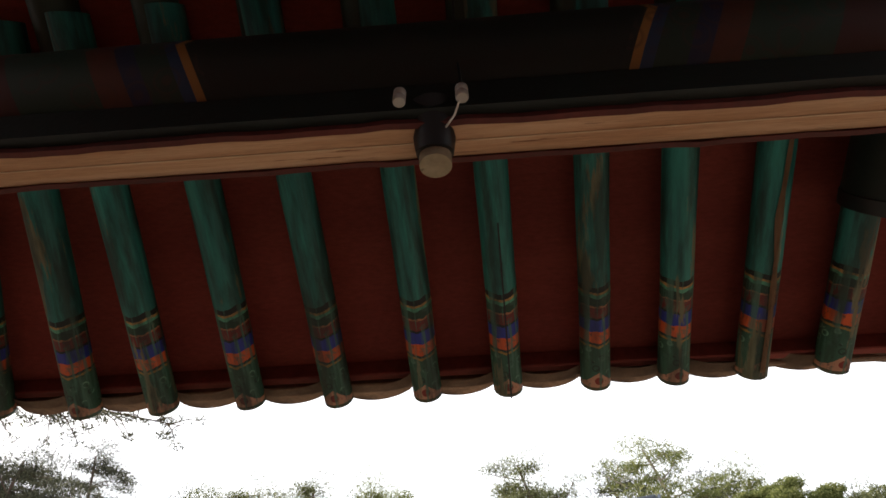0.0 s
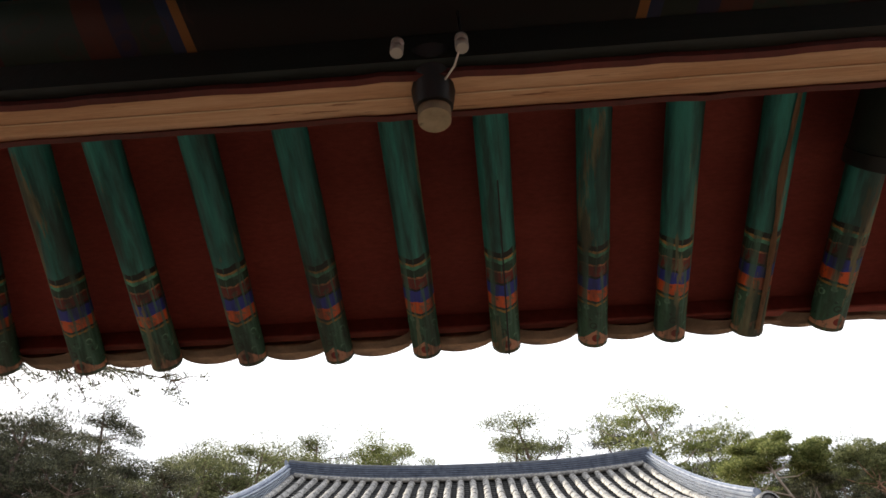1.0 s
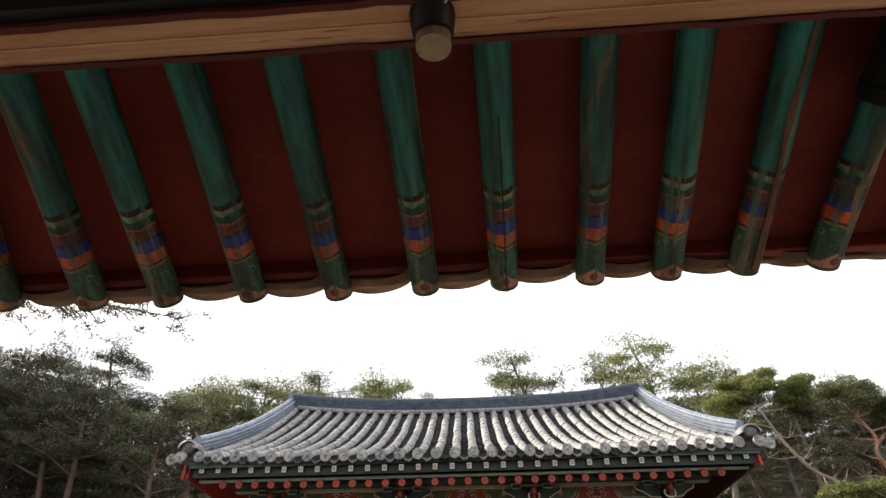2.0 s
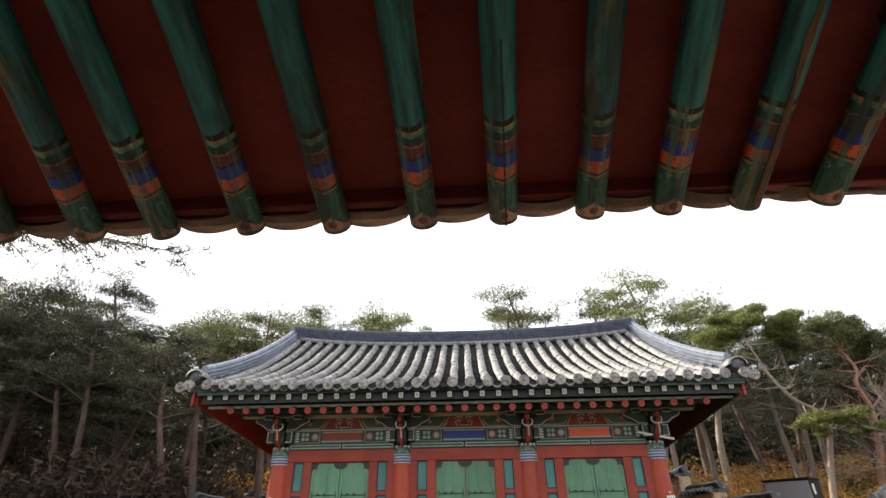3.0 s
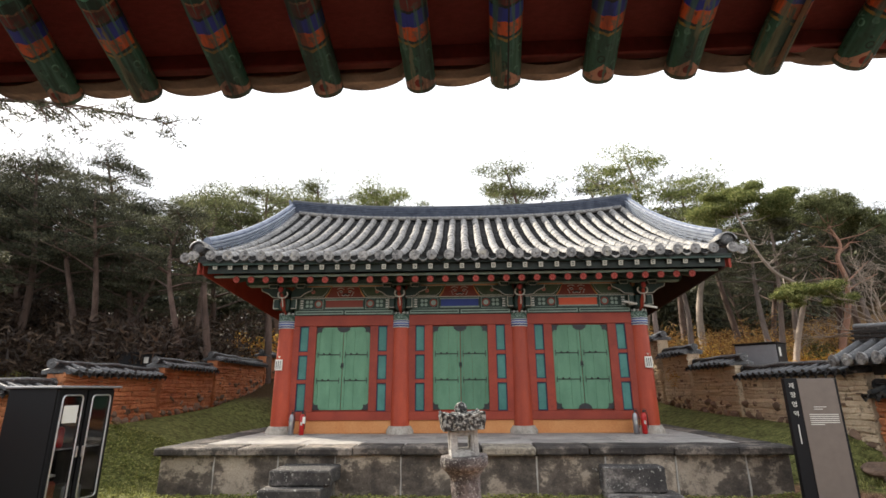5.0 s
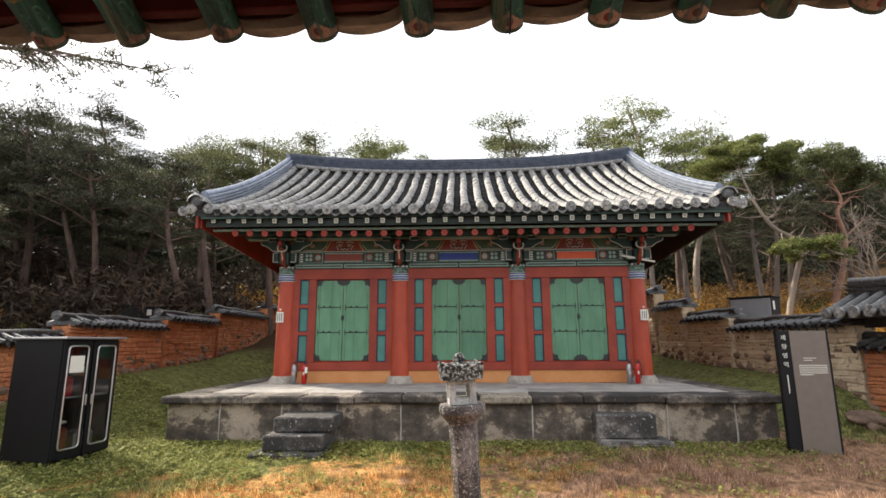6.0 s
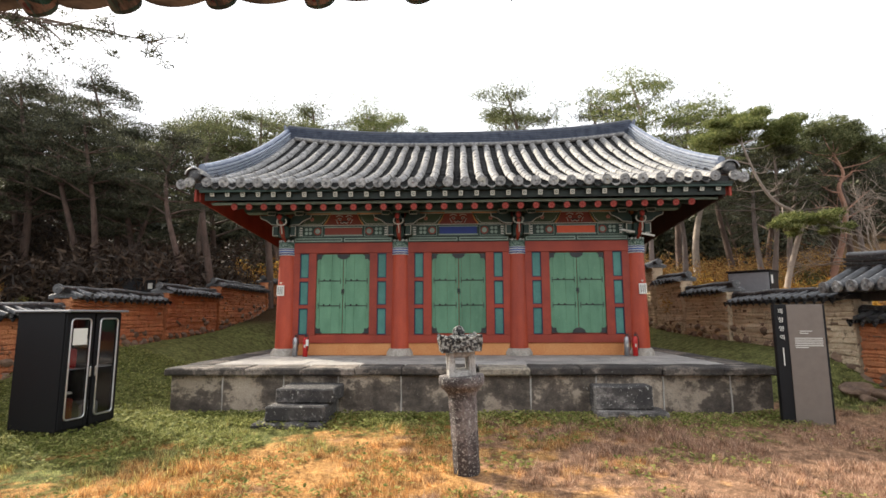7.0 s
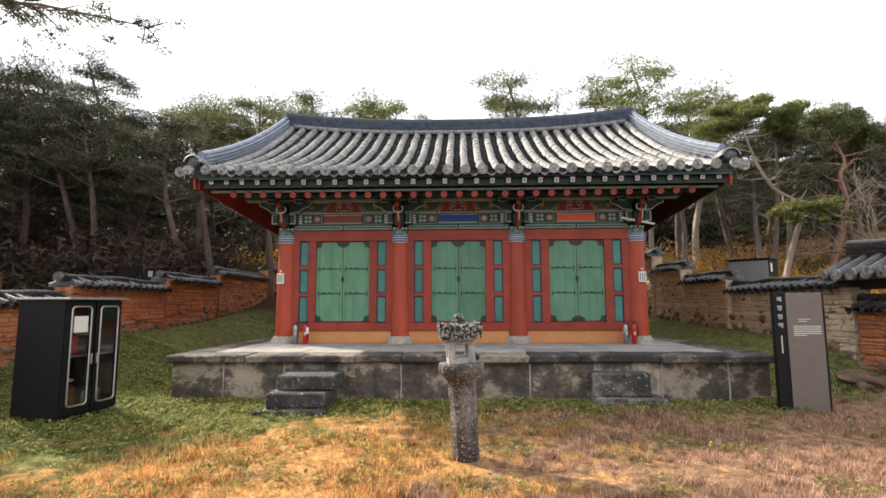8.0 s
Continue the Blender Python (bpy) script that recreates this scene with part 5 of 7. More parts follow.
part("dark_collar", bm, M_BLACK, peg)
for x in (-0.093, 0.020):
    bm = lathe(bmesh.new(), [(0.010, -0.022), (0.012, -0.018), (0.012, -0.004), (0.007, -0.002), (0.007, 0.002), (0.012, 0.004), (0.012, 0.018), (0.008, 0.022)], 14)
    ins = part("insulator", bm, M_PORCELAIN, gate, "small white porcelain insulator", pose(x, 0.378, UPZ + 0.985))
part("wire", tube(bmesh.new(), [(0.02, 0.372, UPZ + 1.0), (0.015, 0.36, UPZ + 1.2), (0.02, 0.2, UPZ + 1.45)], 0.003, 6), M_BLACK, gate)
part("wire", tube(bmesh.new(), [(0.02, 0.374, UPZ + 0.975), (0.005, 0.40, UPZ + 0.945), (-0.02, 0.43, UPZ + 0.94)], 0.002, 6), M_WHITE, gate)
# thick beam head under the eave
bm = tube(bmesh.new(), [(1.125, 0.82, UPZ + 1.13), (1.14, 0.36, UPZ + 1.32)], [0.135, 0.14], 22)
bh = part("beam_head", bm, M_BLACKGREEN, gate, "thick dark green beam head with a black rim")
part("black_rim", tube(bmesh.new(), [(1.124, 0.835, UPZ + 1.123), (1.126, 0.80, UPZ + 1.137)], [0.136, 0.139], 22), M_BLACK, bh)
# posts, side walls and shut leaves: out of view, added to cut light under the roof
for sx in (-1, 1):
    for y in (0.45, -1.95):
        part("post", tube(bmesh.new(), [(sx * 3.6, y, 0.0), (sx * 3.6, y, UPZ + 1.06)], 0.14, 18), M_REDCOL, gate)
    part("side_wall", one_box(sx * 3.6 - 0.05, sx * 3.6 + 0.05, -1.85, 0.35, 0.0, UPZ + 1.0), M_OCHRE, gate)
part("ridge_beam", tube(bmesh.new(), [(-3.9, -0.75, UPZ + 1.80), (3.9, -0.75, UPZ + 1.80)], 0.12, 16), M_DKGREEN, gate)
part("purlin", tube(bmesh.new(), [(-3.9, -1.95, UPZ + 1.19), (3.9, -1.95, UPZ + 1.19)], 0.13, 16), M_DKGREEN, gate)
part("gate_leaf", one_box(-3.5, -0.02, -2.0, -1.93, 0.1, UPZ + 0.95, 0.01), M_RED, gate)
part("gate_leaf", one_box(0.02, 3.5, -2.0, -1.93, 0.1, UPZ + 0.95, 0.01), M_RED, gate)

# ---- stone lantern ----
L = pose(0.235, 5.42, 0.03, 0, -3.0, 5) @ Matrix.Diagonal((0.97, 0.97, 0.955, 1))
lantern = thing("stone_lantern", L, "weathered stone lantern on a slightly leaning round pillar in the lawn", "lantern")


def hewn(bm, amount, fine=9.0, seed=0.0):
    for v in bm.verts:
        v.co += noise.noise_vector(v.co * fine + Vector((seed, seed, 0))) * amount + noise.noise_vector(v.co * fine * 3.3) * amount * 0.4
    return bm


bm = lathe(bmesh.new(), [(0.138, -0.15), (0.138, 0.0), (0.141, 0.2), (0.145, 0.4), (0.149, 0.6), (0.154, 0.83)], 8)
for f in bm.faces:
    f.smooth = False
bmesh.ops.bevel(bm, geom=[e for e in bm.edges if abs(e.verts[0].co.z - e.verts[1].co.z) > 0.1], offset=0.014, segments=1, affect="EDGES")
bmesh.ops.subdivide_edges(bm, edges=bm.edges[:], cuts=2, use_grid_fill=True)
part("pillar", hewn(bm, 0.006), M_LANTERN, lantern)
bm = lathe(bmesh.new(), [(0.15, 0.825), (0.158, 0.86), (0.172, 0.88), (0.185, 0.90), (0.215, 0.925), (0.238, 0.955), (0.246, 0.99), (0.246, 1.03), (0.238, 1.05), (0.12, 1.053)], 28)
part("capital", hewn(bm, 0.008), M_LANTERN, lantern)
light_box = part("light_box", one_box(-0.10, 0.10, -0.10, 0.10, 1.046, 1.064, 0.003), M_LANTERNTOP, lantern, "pale granite light box with square openings")
for a in range(4):
    r = Matrix.Rotation(a * math.pi / 2, 4, "Z")
    part("corner_post", one_box(-0.142, -0.078, -0.142, -0.092, 1.05, 1.305, 0.006), M_LANTERNTOP, light_box, m=r)
    part("inner_post", one_box(0.078, 0.0915, -0.142, -0.092, 1.05, 1.305, 0.003), M_LANTERNTOP, light_box, m=r)
    part("sill", one_box(-0.078, 0.078, -0.140, -0.092, 1.05, 1.105, 0.004), M_LANTERNTOP, light_box, m=r)
    part("lintel", one_box(-0.078, 0.078, -0.140, -0.092, 1.262, 1.305, 0.004), M_LANTERNTOP, light_box, m=r)
    bm = bmesh.new()  # a rebated inner frame round the opening
    for q in ((-0.078, -0.066, 1.105, 1.262), (0.066, 0.078, 1.105, 1.262), (-0.066, 0.066, 1.105, 1.118), (-0.066, 0.066, 1.249, 1.262)):
        box(bm, q[0], q[1], -0.125, -0.098, q[2], q[3], 0.002)
    part("inner_frame", bm, M_LANTERNTOP, light_box, m=r)
bm = bmesh.new()
bmesh.ops.create_grid(bm, x_segments=22, y_segments=22, size=0.222)
for v in bm.verts:
    ax, ay = abs(v.co.x) / 0.222, abs(v.co.y) / 0.222
    rr = max(ax, ay)
    v.co.z = 1.455 + 0.035 * (1 - rr) + 0.035 * (ax * ay) ** 2 + 0.022 * noise.noise(v.co * 22) + 0.012 * noise.noise(v.co * 60)
g = bmesh.ops.extrude_face_region(bm, geom=bm.faces[:])
low = [v for v in g["geom"] if isinstance(v, bmesh.types.BMVert)]
for v in low:
    v.co.z = 1.31
    v.co.x, v.co.y = v.co.x * 0.93, v.co.y * 0.93
rim = [e for e in bm.edges if abs(e.verts[0].co.z - e.verts[1].co.z) > 0.08]
bmesh.ops.subdivide_edges(bm, edges=rim, cuts=5, use_grid_fill=True)
for v in bm.verts:  # carved petals on the rim
    if 1.33 < v.co.z < 1.47 and max(abs(v.co.x), abs(v.co.y)) > 0.19:
        k = 1 + 0.10 * math.sin(v.co.x * 62) * math.sin(v.co.y * 62 + 1.2) * 0.6 + 0.05 * noise.noise(v.co * 38)
        v.co.x, v.co.y = v.co.x * k, v.co.y * k
bmesh.ops.recalc_face_normals(bm, faces=bm.faces[:])
part("roof_stone", hewn(bm, 0.006, 26), M_LICHEN, lantern, "lichen-covered carved roof stone")
bm = lathe(bmesh.new(), [(0.04, 1.46), (0.066, 1.49), (0.07, 1.52), (0.055, 1.555), (0.028, 1.578), (0.008, 1.586)], 14)
part("finial", hewn(bm, 0.006, 14), M_LICHEN, lantern)

# ---- stone steps ----
def steps(m, blocks, label, seed):
    s = thing("stone_steps", m, label, "steps", "steps to the platform")
    for k, b in enumerate(blocks):
        part("step", rough_block(*b, 0.012, seed + k, 4, 0.02), M_STEP, s)
    return s


steps(S, ((-2.97, -1.97, -3.66, -2.90, 0.0, 0.165), (-2.83, -1.98, -3.50, -2.75, 0.167, 0.375), (-2.78, -1.91, -3.24, -2.56, 0.377, 0.585)), "three hewn dark stone steps leading up to the platform", 3)
steps(S, ((1.98, 3.02, -3.02, -2.52, 0.0, 0.22), (1.98, 2.86, -2.84, -2.52, 0.222, 0.57)), "two rough dark stone steps against the platform", 9)


# ---- fire extinguishers and small fittings ----
def extinguisher(m, col, label):
    e = thing("fire_extinguisher", m @ Matrix.Diagonal((0.68, 0.68, 0.9, 1)), label, "extinguisher", "fire extinguishers by the columns")
    part("bottle", lathe(bmesh.new(), [(0.06, 0.0), (0.075, 0.01), (0.076, 0.34), (0.06, 0.40), (0.025, 0.43)], 18), col, e)
    bm = lathe(bmesh.new(), [(0.02, 0.43), (0.02, 0.47), (0.015, 0.475)], 10)
    box(bm, -0.02, 0.10, -0.012, 0.012, 0.468, 0.485, 0.003)
    box(bm, -0.02, 0.08, -0.010, 0.010, 0.50, 0.512, 0.003)
    part("valve", bm, M_BLACK, e)
    part("hose", tube(bmesh.new(), [(0.02, 0, 0.46), (0.09, -0.02, 0.44), (0.105, -0.03, 0.3), (0.09, -0.03, 0.12)], 0.012, 8), M_BLACK, e)
    part("tag", one_box(-0.025, 0.03, -0.082, -0.078, 0.20, 0.27), M_DULLWHITE, e)
    return e


SF = S @ pose(0, 0, FLOOR + 0.004)
extinguisher(SF @ pose(-3.47, -0.32, 0), M_ALU, "silver fire extinguisher standing beside a red column")
e = extinguisher(SF @ pose(-3.24, -0.38, 0), M_REDSTEEL, "red fire extinguisher with a white tag on the platform")
part("white_card", one_box(0.04, 0.12, -0.095, -0.09, 0.24, 0.38, 0), M_WHITE, e)
extinguisher(SF @ pose(3.30, -0.34, 0), M_ALU, "silver fire extinguisher standing beside a red column")
extinguisher(SF @ pose(3.46, -0.36, 0), M_REDSTEEL, "red fire extinguisher on the platform")


def call_box(x, label):
    c = thing("hanging_plaque", S @ pose(x, -0.215, 2.07), label, "plaque", "plaques on the outer columns")
    bm = one_box(-0.075, 0.075, -0.02, 0.02, 0.0, 0.22, 0.006)
    part("board", bm, M_WHITE, c)
    for i in range(3):
        part("writing_bar", one_box(-0.05 + i * 0.04, -0.036 + i * 0.04, -0.023, -0.0205, 0.03, 0.19), M_BLACK, c)
    bm = bmesh.new()
    vs = [bm.verts.new((-0.03, 0, 0.29)), bm.verts.new((0.03, 0, 0.29)), bm.verts.new((0, 0, 0.24))]
    bm.faces.new(vs)
    bmesh.ops.solidify(bm, geom=bm.faces[:], thickness=0.012)
    part("hook", bm, M_WHITE, c)
    return c


call_box(-3.86, "small white plaque on a red column")
call_box(3.73, "small white plaque on a red column")
tl = thing("tube_lamp", S @ pose(3.70, -0.24, 3.33, 0, 14, -12), "slim white tube lamp fixed by the corner column", "lamp")
part("tube", tube(bmesh.new(), [(-0.36, -0.10, 0), (0.30, -0.10, 0)], 0.022, 10), M_WHITE, tl)
part("arm", tube(bmesh.new(), [(0, -0.10, 0), (0, 0.06, -0.02)], 0.012, 8), M_ALU, tl)


# ---- cabinets and sign ----
def cabinet(m, label, w=1.75, d=0.85, h=1.62):
    """A black steel cabinet: front at y = 0, two glazed doors."""
    c = thing("fire_equipment_cabinet", m, label, "cabinet", "black cabinets")
    for name, q in (("side_panel", (0, 0.03, 0.03, d, 0.08, h)), ("side_panel", (w - 0.03, w, 0.03, d, 0.08, h)), ("back_panel", (0.03, w - 0.03, d - 0.03, d, 0.08, h)), ("bottom_panel", (0.03, w - 0.03, 0.03, d - 0.03, 0.08, 0.12)), ("inner_top", (0.03, w - 0.03, 0.03, d - 0.03, h - 0.04, h))):
        part(name, one_box(*q, 0.003), M_CABINET, c)
    part("top", one_box(-0.04, w + 0.04, -0.08, d + 0.03, h, h + 0.03, 0.006), M_ALU, c, "thin grey metal lid")
    part("plinth", one_box(0.05, w - 0.05, 0.08, d - 0.05, -0.15, 0.08), M_BLACK, c)
    part("shelf", one_box(0.03, w - 0.03, 0.10, d - 0.03, h * 0.52, h * 0.52 + 0.02), M_ALU, c)
    for k in range(2):
        x0, x1 = w * k / 2 + 0.012, w * (k + 1) / 2 - 0.012
        m_ = 0.15 * (x1 - x0)
        a, b, z0, z1 = x0 + m_, x1 - m_, 0.21, h - 0.09
        bm = bmesh.new()
        box(bm, x0, a, 0.0, 0.028, 0.10, h - 0.02, 0.003)
        box(bm, b, x1, 0.0, 0.028, 0.10, h - 0.02, 0.003)
        box(bm, a, b, 0.0, 0.028, 0.10, z0, 0.003)
        box(bm, a, b, 0.0, 0.028, z1, h - 0.02, 0.003)
        dr = part("door", bm, M_CABINET, c)
        r, loop = 0.05, []
        for cx, cz, a0 in ((b - r, z1 - r, 0), (a + r, z1 - r, 90), (a + r, z0 + r, 180), (b - r, z0 + r, 270)):
            loop += [(cx + r * math.cos(radians(a0 + q * 22.5)), -0.008, cz + r * math.sin(radians(a0 + q * 22.5))) for q in range(5)]
        loop.append(loop[0])
        part("trim", tube(bmesh.new(), loop, 0.011, 8, False), M_SILVER, dr, "pale rounded window trim")
        pane = part("pane", one_box(a, b, 0.010, 0.016, z0, z1), M_GLASS, dr)
        pane.visible_shadow = False
        hx = x1 - 0.03 if k == 0 else x0 + 0.03
        part("handle", one_box(hx - 0.011, hx + 0.011, -0.03, -0.001, h * 0.5 - 0.07, h * 0.5 + 0.07, 0.008), M_SILVER, dr)
    return c


def placed(x, y, yaw, dz=0.0):
    return pose(x, y, ground_z(x, y) + dz, 0, 0, yaw)


cab = cabinet(placed(-4.98, 6.75, 78, 0.0), "black steel cabinet with two glazed doors holding red gear", 0.88, 0.80, 1.62)
bm = one_box(0.12, 0.33, 0.004, 0.008, 1.18, 1.40)
part("paper_notice", bm, M_WHITE, cab, "white paper notice behind the glass")
bm = tube(bmesh.new(), [(0.22 + 0.09 * math.cos(t), 0.32 + 0.1 * math.sin(t), 0.95 + 0.01 * t) for t in np.linspace(0, 18, 60)], 0.035, 8)
part("red_hose", bm, M_REDSTEEL, cab)
for x0, x1, z0, z1, mm in ((0.06, 0.40, 0.85, 1.12, M_REDSTEEL), (0.06, 0.40, 0.14, 0.45, M_BROWNRED), (0.5, 0.8, 0.14, 0.36, M_ALU), (0.08, 0.38, 0.50, 0.54, M_WHITE), (0.55, 0.62, 1.12, 1.24, M_WHITE)):
    part("gear", one_box(x0, x1, 0.2, 0.5, z0, z1, 0.03), mm, cab)


def storage_box(m, w, d, h, label, front, panel):
    """A plain steel box with a front panel, dark sides, a lid and a paper notice."""
    c = thing("storage_box", m, label, "box", "steel boxes behind the walls")
    part("body", one_box(0, w, 0.02, d, 0, h, 0.01), M_CABINET, c)
    part("front_panel", one_box(0.02, w - 0.02, 0, 0.02, 0.03, h - 0.03, 0.006), panel, c)
    part("lid", one_box(-0.03, w + 0.03, -0.04, d + 0.03, h, h + 0.03, 0.006), M_CABINET, c)
    part("notice", one_box(w + 0.002, w + 0.006, 0.12, 0.26, h - 0.32, h - 0.1), M_WHITE, c)
    if front:
        part("notice", one_box(w * 0.68, w * 0.68 + 0.14, -0.008, -0.001, h - 0.30, h - 0.12), M_WHITE, c)


# lighter grey than the sides: the front's sheen is put into the colour
M_SHEENPANEL = plain("sheen_grey_steel", (0.20, 0.20, 0.21), 0.38)
storage_box(pose(-10.25, 15.9, 1.25, 0, 0, 4), 1.30, 0.7, 1.57, "black steel box standing behind the clay wall", True, M_CABINET)
storage_box(pose(7.66, 13.55, 1.05, 0, 0, -48), 0.98, 0.75, 1.70, "black steel box with a sheen-grey front behind the clay wall", False, M_SHEENPANEL)

sign = thing("information_sign", pose(5.18, 7.32, 0.0, 0, 0, -9), "leaning dark metal information sign with a grey text panel", "sign")
bm = one_box(-0.40, 0.27, 0.0, 0.09, -0.1, 1.79, 0.004)
part("slab", bm, M_CABINET, sign)
part("text_panel", one_box(-0.235, 0.235, -0.012, -0.001, 0.03, 1.782, 0.002), M_SIGN, sign, "warm grey printed panel")
rng = random.Random(2)
for r in range(6):
    wl_ = 0.36 if r < 5 else 0.17
    part("writing_bar", one_box(-0.16, -0.16 + wl_, -0.0155, -0.0125, 1.30 - r * 0.026, 1.309 - r * 0.026), M_WHITE, sign)
for r in range(2):
    part("writing_bar", one_box(-0.09, -0.09 + (0.16 if r == 0 else 0.11), -0.0155, -0.0125, 1.40 - r * 0.03, 1.408 - r * 0.03), M_WHITE, sign)
for k, ch in enumerate("\uc81c\ud5a5\uc601\uc5ed"):
    cu = bpy.data.curves.new("lettering", "FONT")
    cu.body, cu.size, cu.extrude, cu.align_x = ch, 0.08, 0.002, "CENTER"
    tmp = bpy.data.objects.new("lettering", cu)
    me = bpy.data.meshes.new_from_object(tmp)
    bpy.data.objects.remove(tmp)
    me.materials.clear()
    me.materials.append(M_WHITE)
    part("lettering", me, None, sign, m=pose(-0.318, -0.004, 1.66 - k * 0.125, 90, 0, 0))
part("writing_bar", one_box(-0.324, -0.312, -0.005, -0.001, 0.92, 1.17), M_WHITE, sign)


# ---- clay walls with tiled caps ----
def clay_wall(name, x, y0, y1, top, body, seed, inner=1, label=""):
    """A wall run along y: rubble foot, clay courses with thin stone bands, tile cap. inner: the side that faces the yard."""
    zg = min(ground_z(x, y0), ground_z(x, y1)) - 0.25
    w = thing(name, pose(x, 0, 0), label, "wall", "yard walls", "structure")
    r = random.Random(seed)
    z = zg
    body_top = top - 0.20
    part("core", one_box(-0.17, 0.17, y0, y1, zg, body_top), body, w)
    zz = zg + 0.05
    for row in range(3):  # rounded field stones bedded in the foot, fewer higher up
        y = y0 + r.uniform(0.0, 0.3)
        while y < y1 - 0.12:
            rad = r.uniform(0.08, 0.17) * (1.0, 0.85, 0.7)[row]
            if r.random() < (0.85, 0.5, 0.25)[row]:
                bm = bmesh.new()
                zc = ground_z(x + inner * 0.2, y) + (0.06, 0.27, 0.46)[row] + r.uniform(-0.05, 0.05)
                bmesh.ops.create_icosphere(bm, subdivisions=2, radius=rad, matrix=Matrix.Translation((inner * 0.16, y + rad, zc)) @ Matrix.Rotation(r.uniform(-0.5, 0.5), 4, "X") @ Matrix.Diagonal((0.75, r.uniform(0.9, 1.5), r.uniform(0.6, 0.85), 1)))
                for v in bm.verts:
                    v.co += noise.noise_vector(v.co * 6 + Vector((seed, 0, 0))) * 0.05
                part("stone", bm, M_ROCK, w)
            y += rad * 2.1 + r.uniform(0.0, 0.12 + 0.2 * row)
    while zz < body_top - 0.03:  # clay courses
        h = r.uniform(0.06, 0.125)
        h = min(h, body_top - zz)
        y = y0
        while y < y1 - 0.01:
            yb = min(y + r.uniform(0.35, 1.1), y1)
            if y1 - yb < 0.25:
                yb = y1
            dx, dz = r.uniform(-0.022, 0.018), r.uniform(-0.010, 0.010)
            bm = one_box(inner * 0.17 - 0.03 + dx, inner * 0.17 + 0.03 + dx, y + 0.005, yb - 0.005, zz + 0.016 + dz, zz + h + dz, 0.012)
            bmesh.ops.subdivide_edges(bm, edges=[e for e in bm.edges if abs(e.verts[0].co.y - e.verts[1].co.y) > 0.2], cuts=4)
            for v in bm.verts:
                v.co += noise.noise_vector(v.co * 3.4 + Vector((0, 0, zz * 5))) * 0.03 + noise.noise_vector(v.co * 11) * 0.008
            part("clay_block", bm, body, w)
            y = yb
        y = y0 + r.uniform(0, 0.6)
        while y < y1 - 0.2:
            if r.random() < 0.30:
                part("stone", one_box(inner * 0.17 - 0.03, inner * 0.17 + 0.036, y, y + r.uniform(0.08, 0.2), zz + 0.03, zz + h - 0.02, 0.01), M_ROCK, w)
            y += r.uniform(0.3, 0.9)
        zz += h
    # cap: sloping bed, cover tiles and a ridge roll
    bm = bmesh.new()
    q = [(-0.30, body_top - 0.02), (0.30, body_top - 0.02), (0.30, body_top + 0.02), (0, body_top + 0.13), (-0.30, body_top + 0.02)]
    a, b = [bm.verts.new((p, y0, z)) for p, z in q], [bm.verts.new((p, y1, z)) for p, z in q]
    bm.faces.new(a), bm.faces.new(b[::-1])
    for k in range(5):
        bm.faces.new((a[k], b[k], b[(k + 1) % 5], a[(k + 1) % 5]))
    bmesh.ops.recalc_face_normals(bm, faces=bm.faces[:])
    cap = part("tile_cap", bm, M_WALLTILE, w, "dark clay tile coping")
    n = max(2, int((y1 - y0) / 0.23))
    for k in range(n):
        y = y0 + (y1 - y0) * (k + 0.5) / n + r.uniform(-0.015, 0.015)
        for s in (-1, 1):
            part("cap_tile", CAP_ME, None, cap, m=Matrix.Translation((s * 0.34, y, body_top + 0.022 + r.uniform(-0.02, 0.02))) @ Matrix.Rotation(s * math.pi / 2 + r.uniform(-0.14, 0.14), 4, "Z") @ Matrix.Rotation(math.atan2(0.11, 0.30), 4, "X"))
        if inner:
            part("drip_tile", CAPDRIP_ME, None, cap, m=Matrix.Translation((inner * 0.33, y + 0.115, body_top + 0.03)) @ Matrix.Rotation(inner * math.pi / 2, 4, "Z"))
    pts = [(0.0, y, body_top + 0.10 + 0.05 * noise.noise(Vector((y * 1.3, x, 0)))) for y in np.linspace(y0 - 0.12, y1 + 0.12, 16)]
    part("cap_ridge", ridge(pts, 0.13, 0.085, 2), M_WALLTILE, cap)
    for yy in (y0 - 0.12, y1 + 0.12):
        part("end_tile", CAPEND_ME, None, cap, m=Matrix.Translation((0, yy, body_top + 0.18)))
    return w


def remat(me, mat, name):
    q = me.copy()
    q.name = name
    q.materials.clear()
    q.materials.append(mat)
    return q


CAP_ME, CAPDRIP_ME, CAPEND_ME = remat(cover_tile_mesh(0.34, 0.062), M_WALLTILE, "cap_tile"), remat(drip_tile_mesh(0.085), M_WALLTILE, "cap_drip"), remat(end_me, M_WALLTILE, "cap_end")
LW, RW = "orange clay wall with stone courses and dark tiled coping", "pale clay wall with stone courses and dark tiled coping"
for k, (y0, y1, top) in enumerate(((5.0, 10.15, 1.86), (10.3, 13.7, 2.23), (13.9, 16.9, 2.50), (17.1, 21.5, 2.86), (21.7, 26, 3.3))):
    clay_wall("wall_west_%d" % (k + 1), -7.75, y0, y1, top, M_MUD, 11 + k, 1, LW)
for k, (y0, y1, top) in enumerate(((8.05, 8.80, 1.72), (8.9, 12.6, 2.12), (12.8, 15.0, 2.42), (15.2, 17.0, 2.86), (17.2, 19.6, 3.45), (19.8, 24, 4.0))):
    clay_wall("wall_east_%d" % (k + 1), 7.35, y0, y1, top, M_MUDPALE if k else M_MUD, 31 + k, -1, RW)

